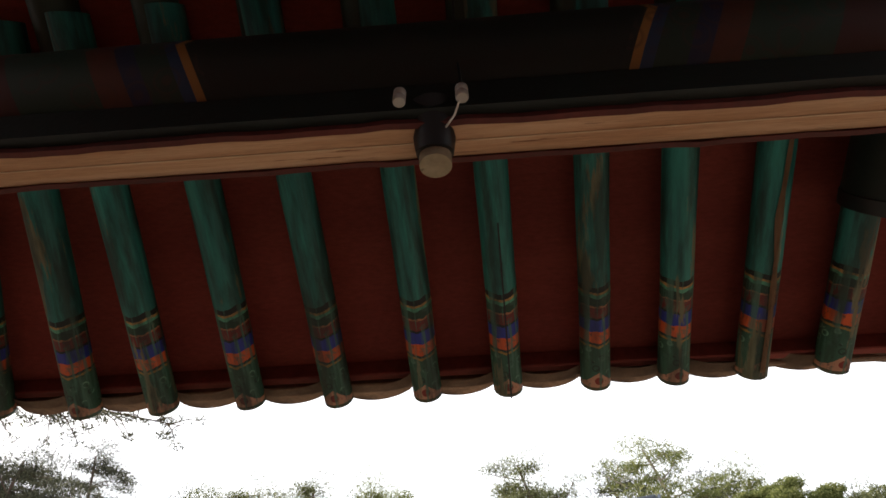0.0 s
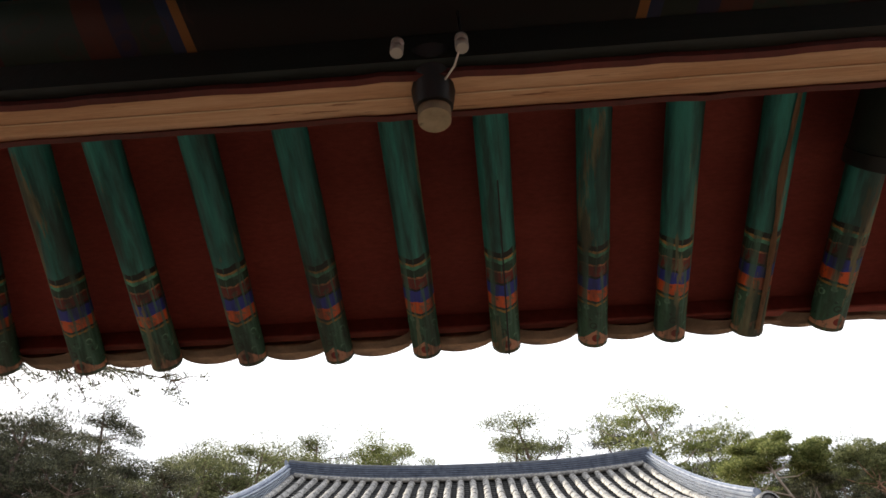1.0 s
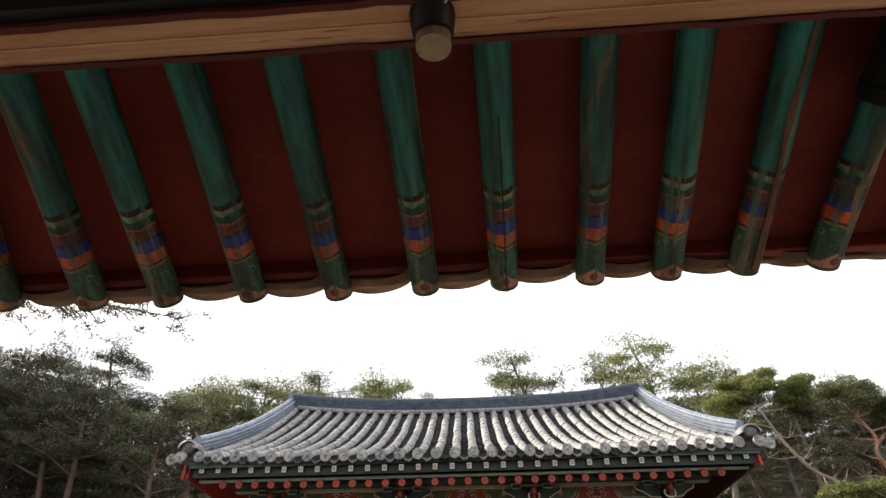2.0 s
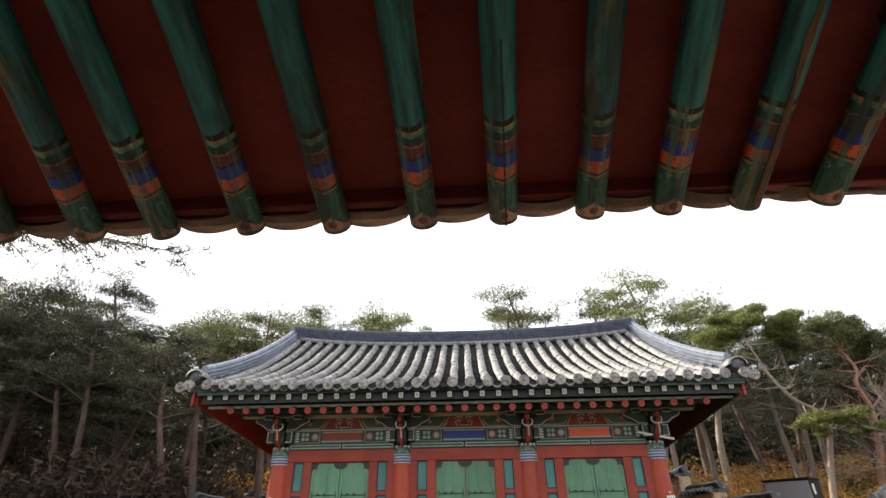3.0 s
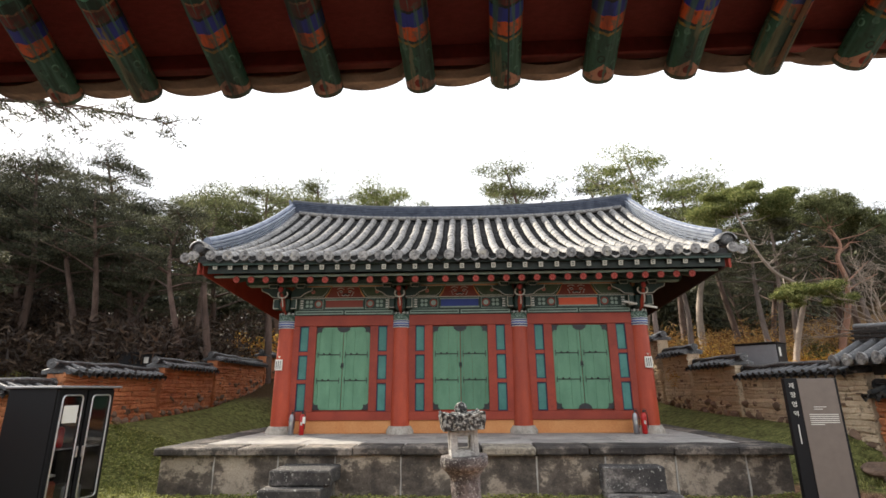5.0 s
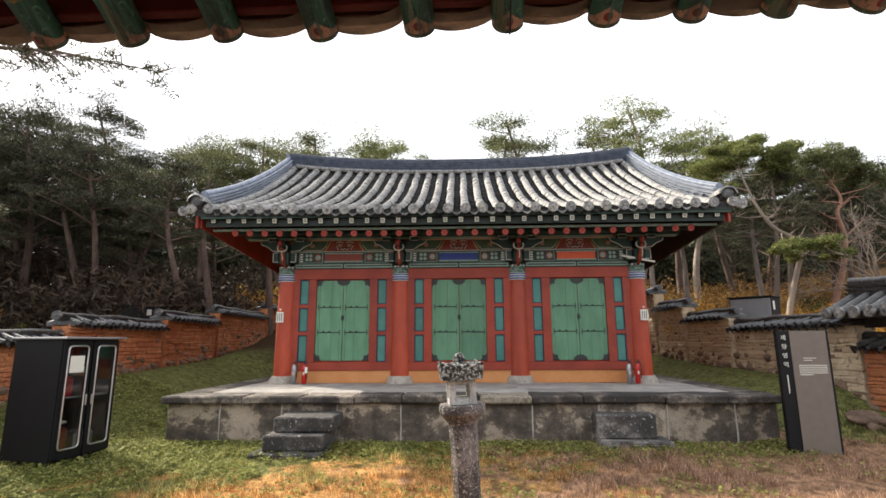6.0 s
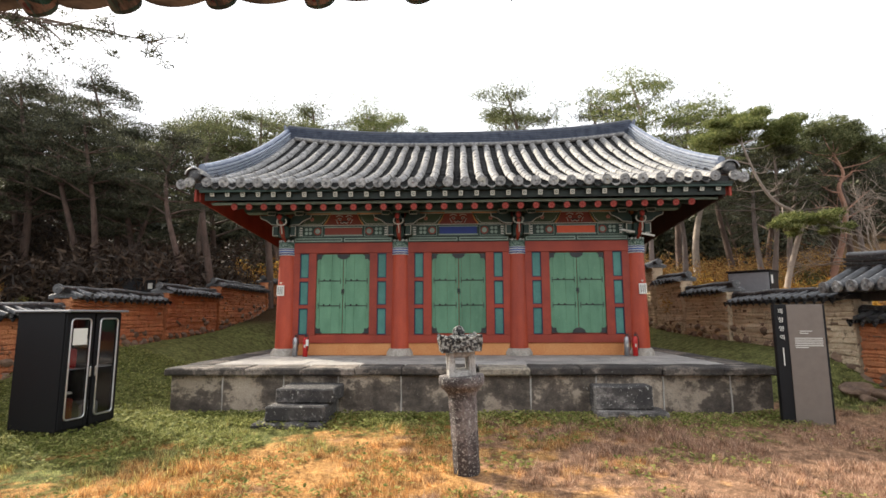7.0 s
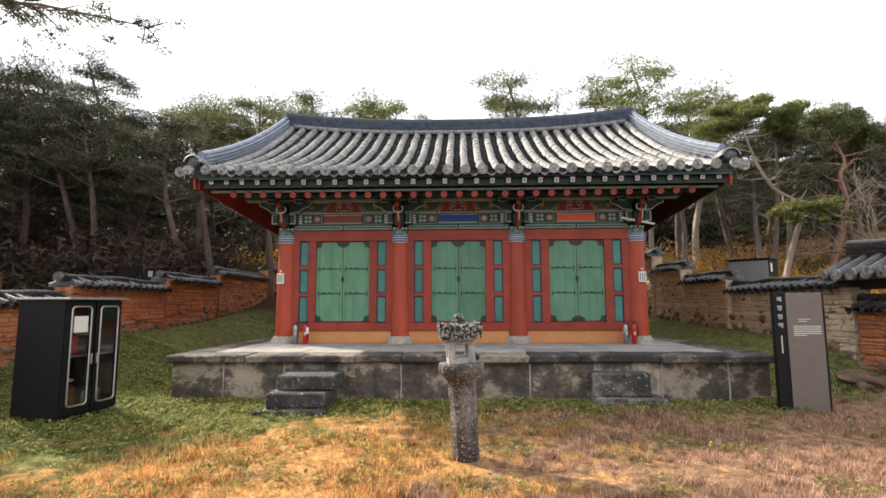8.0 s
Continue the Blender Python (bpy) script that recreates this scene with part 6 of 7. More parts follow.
# small side gate in the east wall
sg = thing("side_gate", pose(7.42, 7.80, -0.20), "small side gate with a dark tiled roof in the yard wall", "gate")
for y in (-0.9, 0.12):
    part("post", one_box(-0.1, 0.1, y - 0.1, y + 0.1, 0, 2.2, 0.01), M_DARKWOOD, sg)
part("lintel", one_box(-0.09, 0.09, -1.2, 1.2, 2.06, 2.24, 0.01), M_DARKWOOD, sg)
part("door", one_box(-0.03, 0.03, -0.8, 0.02, 0.1, 2.06, 0.004), M_DARKWOOD, sg)
bm = bmesh.new()
q = [(-0.55, 2.22), (0.55, 2.22), (0.55, 2.30), (0, 2.62), (-0.55, 2.30)]
a, b = [bm.verts.new((p, -1.35, z)) for p, z in q], [bm.verts.new((p, 1.30, z)) for p, z in q]
bm.faces.new(a), bm.faces.new(b[::-1])
for k in range(5):
    bm.faces.new((a[k], b[k], b[(k + 1) % 5], a[(k + 1) % 5]))
bmesh.ops.recalc_face_normals(bm, faces=bm.faces[:])
sroof = part("roof", bm, M_WALLTILE, sg)
long_me = remat(cover_tile_mesh(0.64, 0.085), M_WALLTILE, "long_tile")
for k in range(9):
    for s in (-1, 1):
        part("roof_tile", long_me, None, sroof, m=Matrix.Translation((s * 0.60, -1.25 + 0.31 * k, 2.30)) @ Matrix.Rotation(s * math.pi / 2, 4, "Z") @ Matrix.Rotation(math.atan2(0.32, 0.55), 4, "X"))
        part("end_tile", end_me, None, sroof, m=Matrix.Translation((s * 0.61, -1.25 + 0.31 * k, 2.31)) @ Matrix.Rotation(s * math.pi / 2, 4, "Z"))
part("ridge", ridge([(0, y, 2.57 + 0.04 * abs(y) ** 2) for y in np.linspace(-1.4, 1.35, 12)], 0.28, 0.13, 3), M_WALLTILE, sroof)

# fallen wall stones in the grass of the east bank
for x, y, sx, sy, sz, seed in ((6.62, 8.35, 0.36, 0.22, 0.14, 1), (6.86, 8.15, 0.22, 0.2, 0.11, 2), (6.35, 8.75, 0.16, 0.14, 0.09, 3), (6.55, 8.10, 0.14, 0.12, 0.08, 4)):
    bm = bmesh.new()
    bmesh.ops.create_icosphere(bm, subdivisions=3, radius=1.0, matrix=Matrix.Diagonal((sx, sy, sz, 1)))
    for v in bm.verts:
        v.co += noise.noise_vector(v.co * 5 + Vector((seed * 3.1, 0, 0))) * 0.07
    st = thing("boulder", pose(x, y, ground_z(x, y) + 0.03, 0, 0, seed * 40), "rough brown field stone lying in the grass", "stone", "stones by the wall")
    part("stone", bm, M_ROCK, st)

# ---- trees ----
def spray(bm, c, rx, ry, rz, n, size, r, up_bias=0.5):
    """A clump of needle tufts: short slivers fanned out from many points in a flattened cloud."""
    for _ in range(n):
        while True:
            p = Vector((r.uniform(-1, 1), r.uniform(-1, 1), r.uniform(-1, 1)))
            if p.length < 1:
                break
        p = Vector((c[0] + p.x * rx, c[1] + p.y * ry, c[2] + p.z * rz))
        d = Vector((r.gauss(0, 1), r.gauss(0, 1), r.gauss(up_bias, 0.8))).normalized()
        s = d.cross(Vector((r.gauss(0, 1), r.gauss(0, 1), r.gauss(0, 1)))).normalized()
        l, w = size * r.uniform(0.7, 1.4), size * r.uniform(0.07, 0.14)
        bm.faces.new((bm.verts.new(p - s * w), bm.verts.new(p + s * w), bm.verts.new(p + d * l)))


def pine(name, seed, height, bare, bend, spread, bark, needle, pads, label, tuft=0.20, per=150):
    """A Korean red pine: winding trunk, limbs from the bare height up, flat pads of needles."""
    r = random.Random(seed)
    t = thing(name, Matrix(), label, "pine tree", "pines behind the yard")
    ph = r.uniform(0, 6)
    pts, rad = [], []
    n = 14
    for i in range(n + 1):
        u = i / n
        pts.append(Vector((bend * (math.sin(u * 4.2 + ph) - math.sin(ph)) * (0.3 + u), bend * 0.7 * (math.cos(u * 3.4 + ph) - math.cos(ph)), height * 0.93 * u)))
        rad.append(0.17 * (1 - 0.80 * u) * (height / 9) + (0.05 if i == 0 else 0))
    wood = tube(bmesh.new(), pts, rad, 9)
    leaf = bmesh.new()
    for k in range(pads):
        u = bare + (1 - bare) * (k + r.uniform(0, 0.8)) / pads
        base = pts[min(n, int(u * n))]
        a = k * 2.4 + r.uniform(-0.5, 0.5)
        ln = spread * (1.15 - 0.75 * (u - bare) / (1 - bare)) * r.uniform(0.45, 1.1)
        tip = base + Vector((math.cos(a) * ln, math.sin(a) * ln, ln * r.uniform(0.1, 0.45)))
        mid = (base + tip) / 2 + Vector((r.uniform(-0.2, 0.2), r.uniform(-0.2, 0.2), r.uniform(-0.15, 0.2)))
        q = rad[min(n, int(u * n))]
        tube(wood, [base, mid, tip], [q * 0.5, q * 0.3, 0.012], 6)
        for w in range(3):  # twigs with a pad each
            f = (0.5, 0.8, 1.0)[w]
            c = base.lerp(tip, f) + Vector((r.uniform(-0.3, 0.3), r.uniform(-0.3, 0.3), r.uniform(0.0, 0.3))) * ln * 0.5
            tube(wood, [mid.lerp(tip, max(0, f * 2 - 1)), c], [0.02, 0.006], 4)
            s = r.uniform(0.45, 0.85) * spread * 0.36
            for z in range(3):
                o = Vector((r.gauss(0, 0.55), r.gauss(0, 0.55), r.gauss(0, 0.09))) * s
                spray(leaf, c + o, s * 0.72, s * 0.72, s * 0.13, per // 9, tuft, r)
    top = pts[-1]
    for w in range(4):
        c = top + Vector((r.uniform(-0.5, 0.5), r.uniform(-0.5, 0.5), r.uniform(-0.2, 0.35))) * spread * 0.5
        spray(leaf, c, spread * 0.3, spread * 0.3, spread * 0.12, per // 3, tuft, r)
    part("trunk", wood, bark, t)
    part("crown", leaf, needle, t)
    return t


LBL = "tall pine with winding trunk and dark flat needle pads"
protos = [
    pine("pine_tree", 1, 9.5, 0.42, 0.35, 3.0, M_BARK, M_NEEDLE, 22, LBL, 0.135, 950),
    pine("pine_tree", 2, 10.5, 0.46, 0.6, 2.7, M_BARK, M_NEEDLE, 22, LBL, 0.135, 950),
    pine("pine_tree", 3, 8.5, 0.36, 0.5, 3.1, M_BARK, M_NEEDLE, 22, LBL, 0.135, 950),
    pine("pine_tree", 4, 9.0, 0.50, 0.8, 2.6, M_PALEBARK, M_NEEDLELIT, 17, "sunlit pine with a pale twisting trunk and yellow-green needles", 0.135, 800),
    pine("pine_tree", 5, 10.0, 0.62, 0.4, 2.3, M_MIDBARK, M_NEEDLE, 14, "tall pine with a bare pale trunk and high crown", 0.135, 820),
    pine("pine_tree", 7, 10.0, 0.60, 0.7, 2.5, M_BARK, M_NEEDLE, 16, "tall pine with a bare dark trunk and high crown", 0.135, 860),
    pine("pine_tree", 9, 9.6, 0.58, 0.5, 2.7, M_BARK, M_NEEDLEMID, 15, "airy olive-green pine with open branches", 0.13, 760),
]
used = set()


def plant(k, x, y, yaw, scale=1.0, dz=0.0):
    m = pose(x, y, ground_z(x, y) - 0.1 + dz, 0, 0, yaw) @ Matrix.Diagonal((scale, scale, scale, 1))
    if k in used:
        q = copy_thing(protos[k], pose(x, y, ground_z(x, y) - 0.1 + dz, 0, 0, yaw))
        q.scale = (scale, scale, scale)
    else:
        used.add(k)
        protos[k].matrix_basis = m


PLANTS = (
    # west wood, front to back; first pine is out of view, added to shade the lawn
    (0, -12.4, 11.4, 20, 0.74), (0, -17.2, 17.6, 20, 0.80), (1, -19.5, 20.6, 130, 0.86), (2, -13.4, 21.0, 200, 0.9), (0, -14.5, 22.5, 290, 0.86), (6, -11.5, 23.0, 170, 0.93), (6, -8.9, 19.5, 60, 0.93), (2, -17.6, 21.0, 10, 0.95),
    (6, -7.6, 22.0, 100, 1.0), (6, -10.4, 21.5, 330, 0.98), (1, -13.4, 22.0, 250, 0.84), (0, -17.0, 20.0, 70, 1.0), (3, -5.0, 23.0, 215, 1.14), (2, -20.6, 18.2, 145, 0.85), (0, -22.5, 17, 0, 0.9), (6, -8.4, 26.0, 45, 1.1), (1, -18.0, 25.0, 5, 1.05), (2, -12.0, 25.5, 80, 1.1), (0, -22, 21, 33, 1.0), (5, -14.2, 19.5, 75, 0.82), (5, -13.8, 19.4, 115, 0.85), (5, -8.6, 17.2, 15, 0.75),
    (2, -21, 25, 0, 1.0), (1, -25, 22, 50, 1.0), (0, -24, 28, 150, 1.1), (2, -28, 26, 200, 1.1), (2, -19.5, 24.0, 190, 0.95),
    # behind the shrine
    (3, -1.7, 28.0, 30, 1.14), (6, -6.1, 25.5, 120, 1.12), (6, 3.45, 24.0, 170, 1.13), (6, 3.75, 24.6, 40, 1.1), (3, -4.6, 29.0, 100, 1.1),
    # east wood
    (3, 8.4, 22.5, 80, 1.16), (3, 11.4, 22.0, 200, 1.12), (6, 13.4, 23.0, 20, 0.94), (6, 15.8, 20.5, 120, 0.80), (6, 18.0, 22.0, 40, 0.84), (2, 16.6, 17.4, 260, 0.70), (1, 9.0, 28.0, 310, 1.1), (0, 20.5, 18.0, 60, 0.72), (0, 12.6, 26.5, 160, 1.15), (2, 16.4, 25.5, 100, 0.92), 
    (4, 7.9, 18.4, 20, 0.72), (4, 9.6, 20.2, 190, 0.75), (4, 10.8, 16.6, 250, 0.66), (4, 11.9, 18.4, 40, 0.72), (4, 13.6, 19.6, 310, 0.74), (4, 14.8, 17.6, 130, 0.66),
)
for k, x, y, yaw, s in PLANTS:
    plant(k, x, y, yaw, s)
rng = random.Random(21)
for k in range(46):  # the deeper wood
    x = rng.uniform(-40, 40)
    if -6.5 < x < 7:
        continue
    plant(rng.choice((0, 1, 2, 2)), x, rng.uniform(28, 40) + abs(x) * 0.1, rng.uniform(0, 360), rng.uniform(0.7, 0.85), -1.6)


def winding_pine(path, r0, bark, needle, pads, label, seed):
    """A pine whose trunk follows a given winding line; pads: centre offset from the trunk's top, size."""
    r = random.Random(seed)
    t = thing("pine_tree", Matrix.Translation(path[0]), label, "pine tree", "pines behind the yard")
    p0 = Vector(path[0])
    p = [Vector(q) - p0 for q in path]
    fine = []
    for i in range(len(p) - 1):  # rounded bends
        a, b, c, d = p[max(0, i - 1)], p[i], p[i + 1], p[min(len(p) - 1, i + 2)]
        for u in (0, 0.25, 0.5, 0.75):
            fine.append(0.5 * (2 * b + (c - a) * u + (2 * a - 5 * b + 4 * c - d) * u * u + (3 * b - a - 3 * c + d) * u ** 3))
    fine.append(p[-1])
    n = len(fine)
    wood = tube(bmesh.new(), fine, [r0 * (1 - 0.72 * i / n) for i in range(n)], 10)
    for q in range(9):  # bare crooked limbs
        a = fine[int(n * r.uniform(0.35, 0.9))]
        d = Vector((r.choice((-1, 1)) * r.uniform(0.4, 1.0), r.uniform(-0.4, 0.4), r.uniform(0.0, 0.5)))
        l = r.uniform(0.6, 1.5)
        b, c = a + d * l * 0.5 + Vector((0, 0, r.uniform(-0.1, 0.15))), a + d * l
        tube(wood, [a, b, c], [r0 * 0.28, r0 * 0.18, 0.008], 5)
        for w in range(3):
            o = b.lerp(c, r.random())
            tube(wood, [o, o + Vector((r.uniform(-0.4, 0.4), r.uniform(-0.3, 0.3), r.uniform(-0.1, 0.45)))], [0.012, 0.004], 4)
    leaf = bmesh.new()
    for dx, dy, dz, s in pads:
        c = p[-1] + Vector((dx, dy, dz))
        near = min(fine, key=lambda q: (q - c).length)
        tube(wood, [near, (near + c) / 2 + Vector((0, 0, -0.1)), c], [r0 * 0.2, r0 * 0.12, 0.012], 6)
        for z in range(9):
            o = Vector((r.gauss(0, 0.55), r.gauss(0, 0.55), r.gauss(0, 0.24))) * s
            spray(leaf, c + o, s * 0.5, s * 0.5, s * 0.24, 310, 0.13, r)
    part("trunk", wood, bark, t)
    part("crown", leaf, needle, t)
    return t


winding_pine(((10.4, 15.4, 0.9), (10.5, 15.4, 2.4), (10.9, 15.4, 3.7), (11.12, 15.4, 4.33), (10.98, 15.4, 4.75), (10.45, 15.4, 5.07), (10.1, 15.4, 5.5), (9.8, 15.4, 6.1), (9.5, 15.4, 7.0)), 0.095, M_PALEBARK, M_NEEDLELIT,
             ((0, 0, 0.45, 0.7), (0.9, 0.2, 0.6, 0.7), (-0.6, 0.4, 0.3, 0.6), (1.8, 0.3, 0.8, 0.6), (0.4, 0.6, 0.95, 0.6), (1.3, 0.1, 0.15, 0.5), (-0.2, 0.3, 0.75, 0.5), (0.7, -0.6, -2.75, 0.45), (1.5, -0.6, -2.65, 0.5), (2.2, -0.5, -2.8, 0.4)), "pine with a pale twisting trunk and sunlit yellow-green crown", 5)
winding_pine(((12.2, 16.0, 1.2), (12.45, 16.0, 2.9), (12.81, 16.0, 3.84), (13.04, 16.0, 4.93), (12.9, 16.0, 5.7), (13.1, 16.0, 6.2), (12.85, 16.0, 6.8)), 0.115, M_REDBARK, M_NEEDLEMID,
             ((0.2, 0.2, 0.6, 0.8), (1.1, 0.3, 0.5, 0.7), (-0.9, 0.4, 0.4, 0.7), (2.0, 0.2, 0.2, 0.8), (0.8, 0.6, 0.9, 0.7), (-0.1, 0.3, 1.0, 0.6)), "pine with a bright reddish twisting trunk", 6)

# a pine outside the west wall whose thin branch hangs into the sky over the yard
r = random.Random(77)
over = thing("pine_tree", pose(-9.4, 6.6, 0.2), "pine outside the wall with a thin branch hanging over the yard", "pine tree", "pines behind the yard")
wood = tube(bmesh.new(), [(0, 0, 0), (0.1, 0, 2), (-0.1, 0.1, 4), (0.2, 0, 5.4), (0.1, 0, 7.4)], [0.2, 0.18, 0.15, 0.12, 0.05], 10)
leaf = bmesh.new()
for pts in (((0.15, 0, 5.0), (1.8, 0.3, 5.9), (3.4, 0.5, 5.9), (5.2, 0.6, 5.55)), ((0.1, 0, 4.8), (1.6, -0.2, 5.65), (3.0, -0.3, 5.6), (4.3, -0.3, 5.3))):
    tube(wood, pts, [0.06, 0.04, 0.022, 0.006], 6)
    for k in range(36):
        u = r.uniform(0.3, 1.0) * 2.999
        i = int(u)
        b = Vector(pts[i]).lerp(Vector(pts[i + 1]), u - i)
        e = b + Vector((r.uniform(-0.1, 0.55), r.uniform(-0.5, 0.5), r.uniform(-0.45, 0.18)))
        tube(wood, [b, (b + e) / 2 + Vector((0, 0, 0.06)), e], [0.013, 0.009, 0.004], 4)
        spray(leaf, e, 0.13, 0.13, 0.05, 34, 0.085, r)
        spray(leaf, (b + e) / 2, 0.10, 0.10, 0.04, 12, 0.07, r)
for k in range(9):
    c = Vector((r.uniform(-1.8, 0.3), r.uniform(-1.5, 1.5), r.uniform(6.8, 8.2)))
    tube(wood, [(0.1, 0, 6.2), c], [0.05, 0.01], 5)
    for z in range(5):
        spray(leaf, c + Vector((r.gauss(0, 0.4), r.gauss(0, 0.4), r.gauss(0, 0.1))), 0.5, 0.5, 0.16, 150, 0.14, r)
part("trunk", wood, M_BARK, over)
part("crown", leaf, M_NEEDLE, over)


# bare tree at the east edge
def bare_tree(m, seed, label, h=6.0):
    r = random.Random(seed)
    t = thing("bare_tree", m, label, "tree")
    bm = bmesh.new()

    def grow(p, d, l, w, depth):
        q = p + d * l
        mid = (p + q) / 2 + Vector((r.gauss(0, 0.06), r.gauss(0, 0.06), r.gauss(0, 0.04))) * l
        tube(bm, [p, mid, q], [w, w * 0.85, w * 0.66], 6 if depth > 2 else 4, depth == 0)
        if depth:
            for k in range(3 if depth > 1 else 4):
                nd = (d + Vector((r.gauss(0, 0.55), r.gauss(0, 0.5), r.gauss(0.05, 0.35)))).normalized()
                grow(p.lerp(q, r.uniform(0.55, 1.0)), nd, l * r.uniform(0.6, 0.85), w * 0.55, depth - 1)

    grow(Vector((0, 0, 0)), Vector((-0.12, 0, 1)).normalized(), h * 0.28, 0.012 * h, 5)
    part("trunk", bm, M_PALEBARK, t)
    return t


bare_tree(pose(12.6, 13.6, 0.9), 3, "leafless tree with pale spreading branches", 6.4)
bare_tree(pose(11.2, 14.2, 0.9), 8, "leafless bush with tangled pale twigs", 2.6)
bare_tree(pose(13.6, 14.4, 0.7), 12, "leafless tree with pale spreading branches", 7.2)


# ---- undergrowth ----
def shrub(x, y, s, mat, seed, label):
    r = random.Random(seed)
    t = thing("shrub", pose(x, y, ground_z(x, y) - 0.05), label, "shrub", "undergrowth beyond the walls")
    st, lf = bmesh.new(), bmesh.new()
    for k in range(7):
        a = r.uniform(0, 6.28)
        e = Vector((math.cos(a) * s * r.uniform(0.2, 0.8), math.sin(a) * s * r.uniform(0.2, 0.8), s * r.uniform(0.5, 1.3)))
        tube(st, [(0, 0, 0), e * 0.5 + Vector((0, 0, 0.1 * s)), e], [0.02, 0.014, 0.006], 4)
        for z in range(3):
            spray(lf, e * r.uniform(0.5, 1.05), s * 0.34, s * 0.34, s * 0.26, 60, 0.15, r, 0.1)
    part("stem", st, M_BARK, t)
    part("foliage", lf, mat, t)


r = random.Random(15)
for k in range(64):
    side = 1 if k % 2 else -1
    x, y = side * r.uniform(8.6, 17), r.uniform(12.5, 25)
    mat = r.choice((M_AUTUMN, M_AUTUMN, M_SCRUB, M_SCRUB)) if side > 0 else r.choice((M_AUTUMN, M_SCRUB, M_TANGLE, M_TANGLE))
    shrub(x, y, r.uniform(0.5, 1.15), mat, 100 + k, "orange autumn shrub under the pines" if mat == M_AUTUMN else ("dull green shrub under the pines" if mat == M_SCRUB else "dry brown shrub under the pines"))
for k, (x, y, s) in enumerate(((8.15, 16.2, 1.4), (8.2, 14.4, 0.9), (8.35, 18.0, 1.8), (9.6, 16.5, 1.3), (9.7, 14.6, 1.1), (11.3, 14.8, 1.2), (7.6, 21.5, 1.8), (12.8, 14.6, 1.2), (-8.9, 24, 1.4), (-6.3, 22.5, 1.2), (-8.7, 19.0, 1.0))):
    shrub(x, y, s, M_AUTUMN, 300 + k, "yellow autumn shrub beside the wall")

for k in range(40):
    x, y = r.uniform(8.3, 14.5), r.uniform(13.6, 18.5) + (4 if k > 24 else 0)
    shrub(x, y, r.uniform(0.7, 1.2), M_AUTUMN if k % 3 else M_SCRUB, 400 + k, "orange autumn shrub under the pines" if k % 3 else "dull green shrub under the pines")

M_RUST = leaf_mat("rust_leaves", (0.14, 0.065, 0.022), (0.36, 0.19, 0.065), (0.58, 0.39, 0.13), 0.5)
for k in range(34):  # rust-brown brush up the east slope
    x, y = r.uniform(7.6, 17.0), r.uniform(17.0, 25.0)
    shrub(x, y, r.uniform(1.0, 1.7), M_RUST, 500 + k, "rust-brown brush on the slope under the pines")

# brown tangle of dry brush between the trunks of the west wood
bm = bmesh.new()
r = random.Random(52)
for k in range(900):
    x, y = r.uniform(-26, -8.6), r.uniform(15.5, 28)
    c = Vector((x, y, ground_z(x, y) + 2.6 * r.random() ** 1.6))
    spray(bm, c, 0.9, 0.8, 0.45, 55, 0.34, r)
tagged(part("undergrowth", bm, M_TANGLE), "dark brown tangled brush under the pines", "undergrowth", kind="stuff")

# dense far woods behind the single pines
bm = bmesh.new()
r = random.Random(51)
for k in range(1100):
    x = r.choice((-1, 1)) * r.uniform(7.5, 46)
    y = r.uniform(29, 36) + abs(x) * 0.08
    c = Vector((x, y, ground_z(x, y) + r.uniform(0.0, 4.6)))
    spray(bm, c, 1.2, 1.0, 0.5, 34, 0.75, r)
tagged(part("far_woods", bm, M_NEEDLE), "dark dense pine wood on the slope", "woods", kind="stuff")

# ---- grass of the lawn ----
rs = np.random.RandomState(3)
N = 130000
gx, gy = rs.uniform(-7.4, 7.2, N), 4.0 + 6.2 * rs.uniform(0, 1, N) ** 1.25
verts, faces = [], []
for x, y, a, h, tilt, ta in zip(gx, gy, rs.uniform(0, 3.14, N), rs.uniform(0.010, 0.034, N), rs.uniform(0.2, 1.6, N), rs.uniform(0, 6.28, N)):
    x, y = float(x), float(y)
    if -4.9 < x - 0.41 < 5.0 and y > 8.25 - 0.035 * x:
        continue
    clump = noise.noise(Vector((x * 1.7, y * 1.7, 3.0)))
    h *= 1.0 + 0.9 * clump
    z, w = ground_z(x, y) - 0.004, 0.0026 + 0.04 * h
    c, s = math.cos(a) * w, math.sin(a) * w
    k = len(verts)
    verts += [(x - c, y - s, z), (x + c, y + s, z), (x + math.cos(ta) * tilt * h, y + math.sin(ta) * tilt * h, z + h)]
    faces.append((k, k + 1, k + 2))
r = random.Random(44)
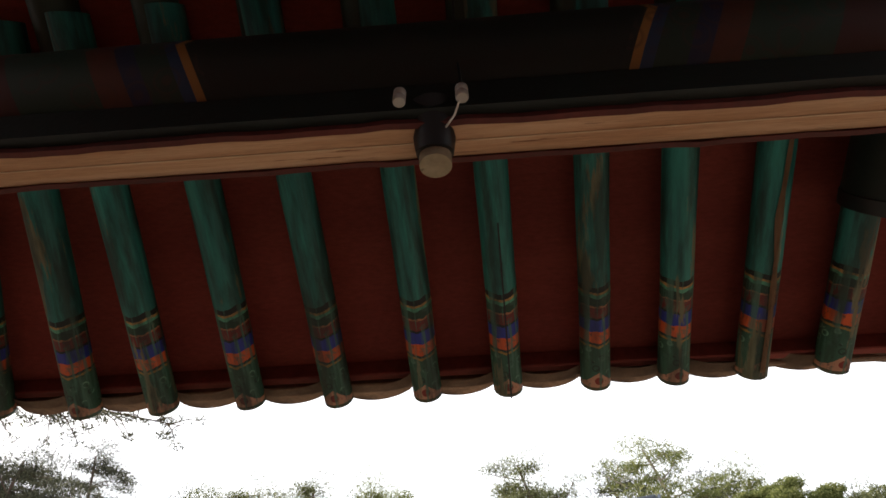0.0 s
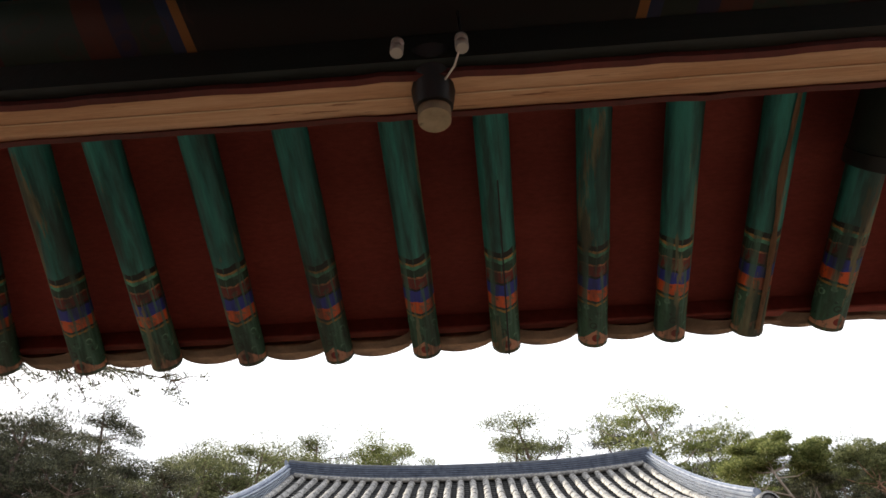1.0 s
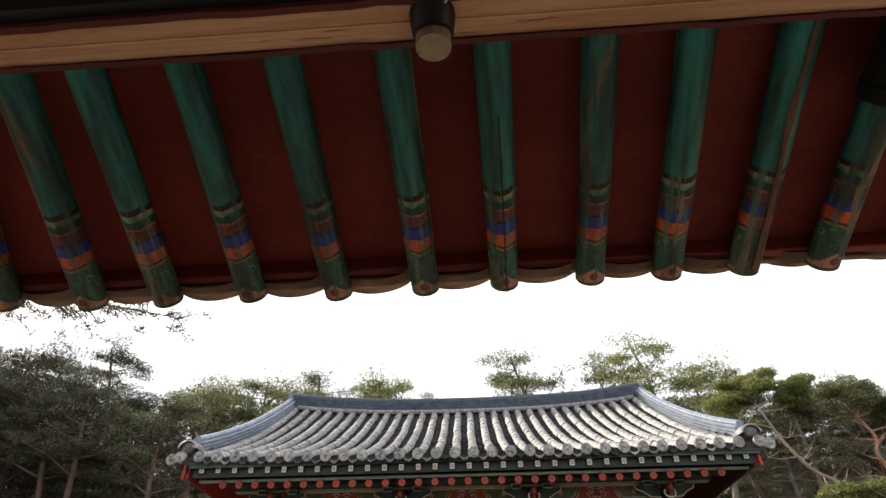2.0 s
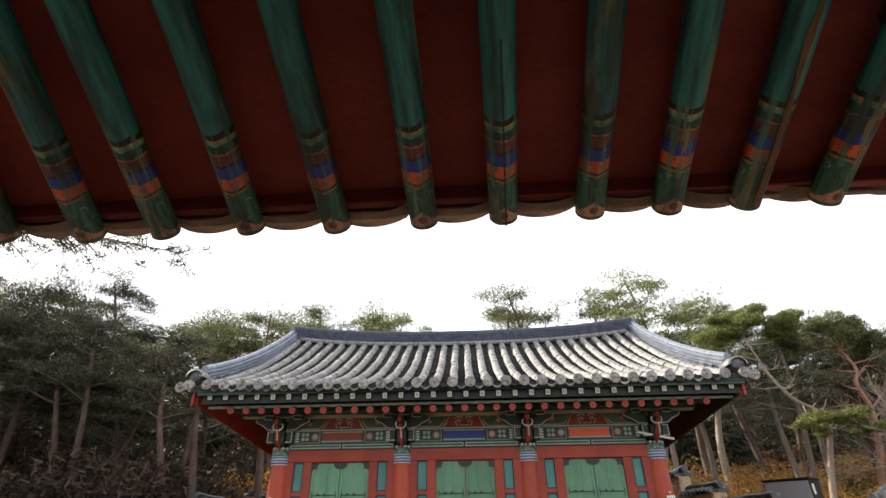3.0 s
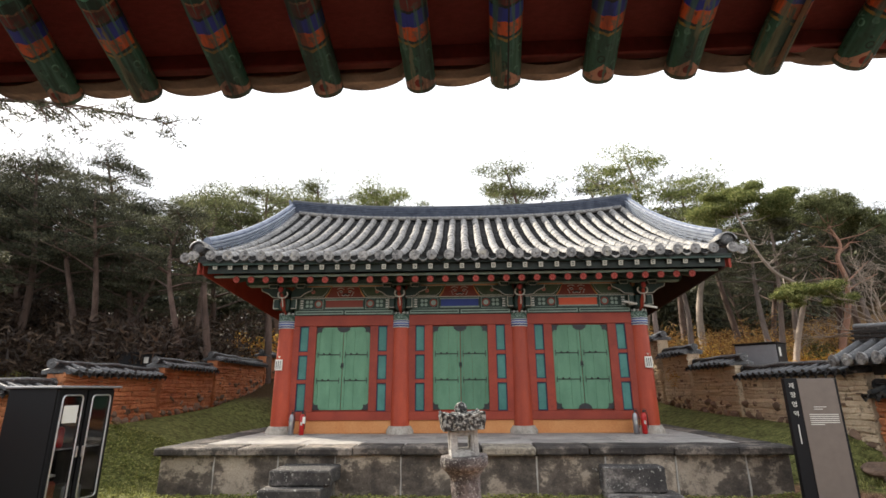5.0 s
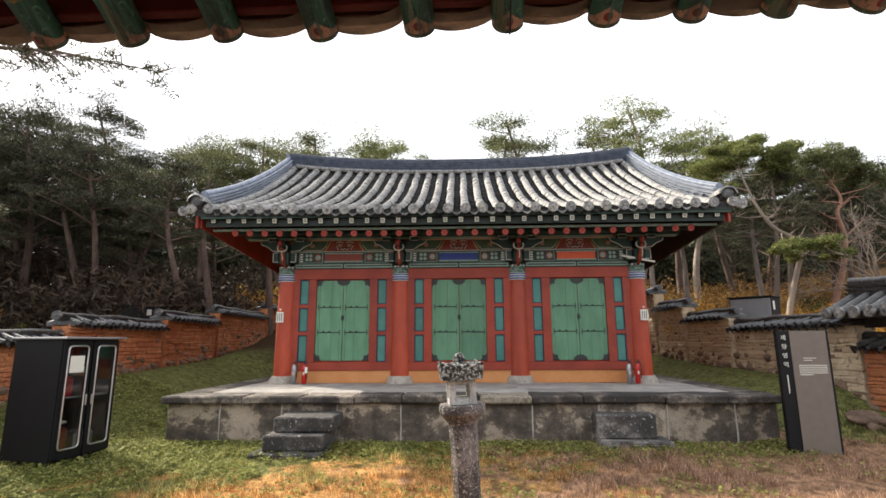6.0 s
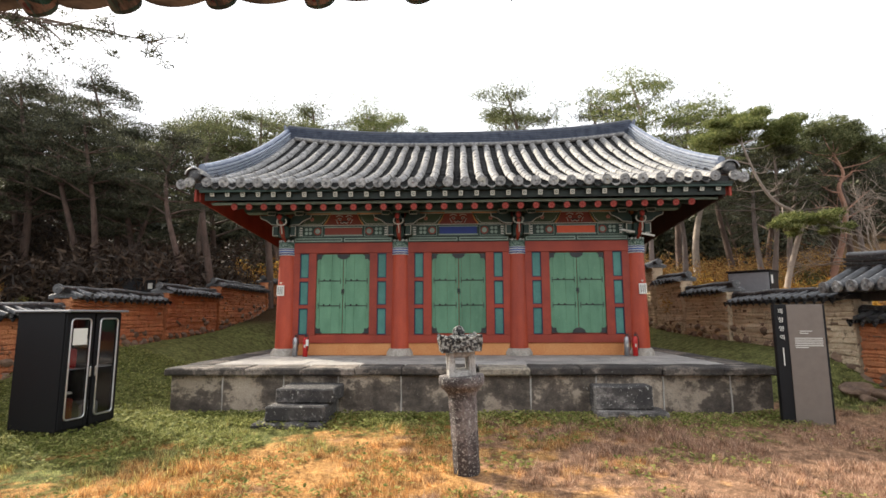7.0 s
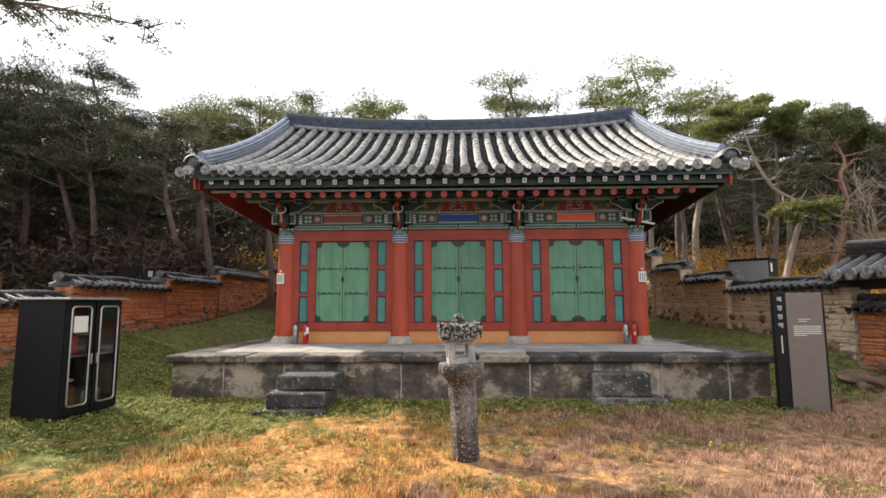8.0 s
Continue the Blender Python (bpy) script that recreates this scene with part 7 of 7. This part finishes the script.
for k in range(6200):  # taller tufts
    x, y = r.uniform(-7.2, 7.0), 4.1 + 4.6 * r.random() ** 1.3
    if (-4.9 < x - 0.41 < 5.0 and y > 8.1 - 0.035 * x) or noise.noise(Vector((x * 1.1, y * 1.1, 6.0))) < -0.12:
        continue
    size = r.uniform(0.04, 0.12) * (0.8 + 0.8 * max(0, noise.noise(Vector((x * 0.9, y * 0.9, 2.0)))))
    for q in range(24):
        a, h = r.uniform(0, 6.28), size * r.uniform(0.6, 1.2)
        px, py = x + r.gauss(0, 0.035), y + r.gauss(0, 0.035)
        lean, w = r.uniform(0.2, 1.1) * h, 0.0022 + 0.025 * h
        z = ground_z(px, py) - 0.004
        c, s = math.cos(a), math.sin(a)
        n = len(verts)
        verts += [(px - s * w, py + c * w, z), (px + s * w, py - c * w, z), (px + c * lean, py + s * lean, z + h)]
        faces.append((n, n + 1, n + 2))
me = bpy.data.meshes.new("grass")
me.from_pydata(verts, [], faces)
me.materials.append(M_BLADE)
tagged(new("grass", me), "short dry orange and green lawn grass", "grass", kind="stuff")
# low green weeds along the platform and the west side
bm = bmesh.new()
r = random.Random(31)
for k in range(30000):
    if k % 4 == 3:
        x, y = r.uniform(-6, 6.5), r.uniform(4.3, 8.0)
        if noise.noise(Vector((x * 1.3, y * 1.3, 9.0))) < (-0.02 if x < 1.2 else 0.22):
            continue
    elif k % 2:
        x = r.uniform(-5.2, 5.2)
        y = 8.17 - 0.035 * x - abs(r.gauss(0, 0.48))
    else:
        x, y = r.uniform(-7.5, -2.2), r.uniform(5.6, 12.0)
        if (x > -4.55 and y > 8.2) or (x > -3.4 and noise.noise(Vector((x, y, 4.0))) < 0.1):
            continue
    z = ground_z(x, y)
    c = Vector((x, y, z + r.uniform(0.01, 0.07)))
    for q in range(3):
        a = r.uniform(0, 6.28)
        d, s = Vector((math.cos(a), math.sin(a), r.uniform(-0.1, 0.6))), Vector((-math.sin(a), math.cos(a), 0))
        l = r.uniform(0.025, 0.055)
        bm.faces.new([bm.verts.new(p) for p in (c, c + d * l * 0.6 + s * l * 0.35, c + d * l, c + d * l * 0.6 - s * l * 0.35)])
tagged(part("weeds", bm, M_WEED), "low green leafy weeds along the stone platform", "weeds", kind="stuff")
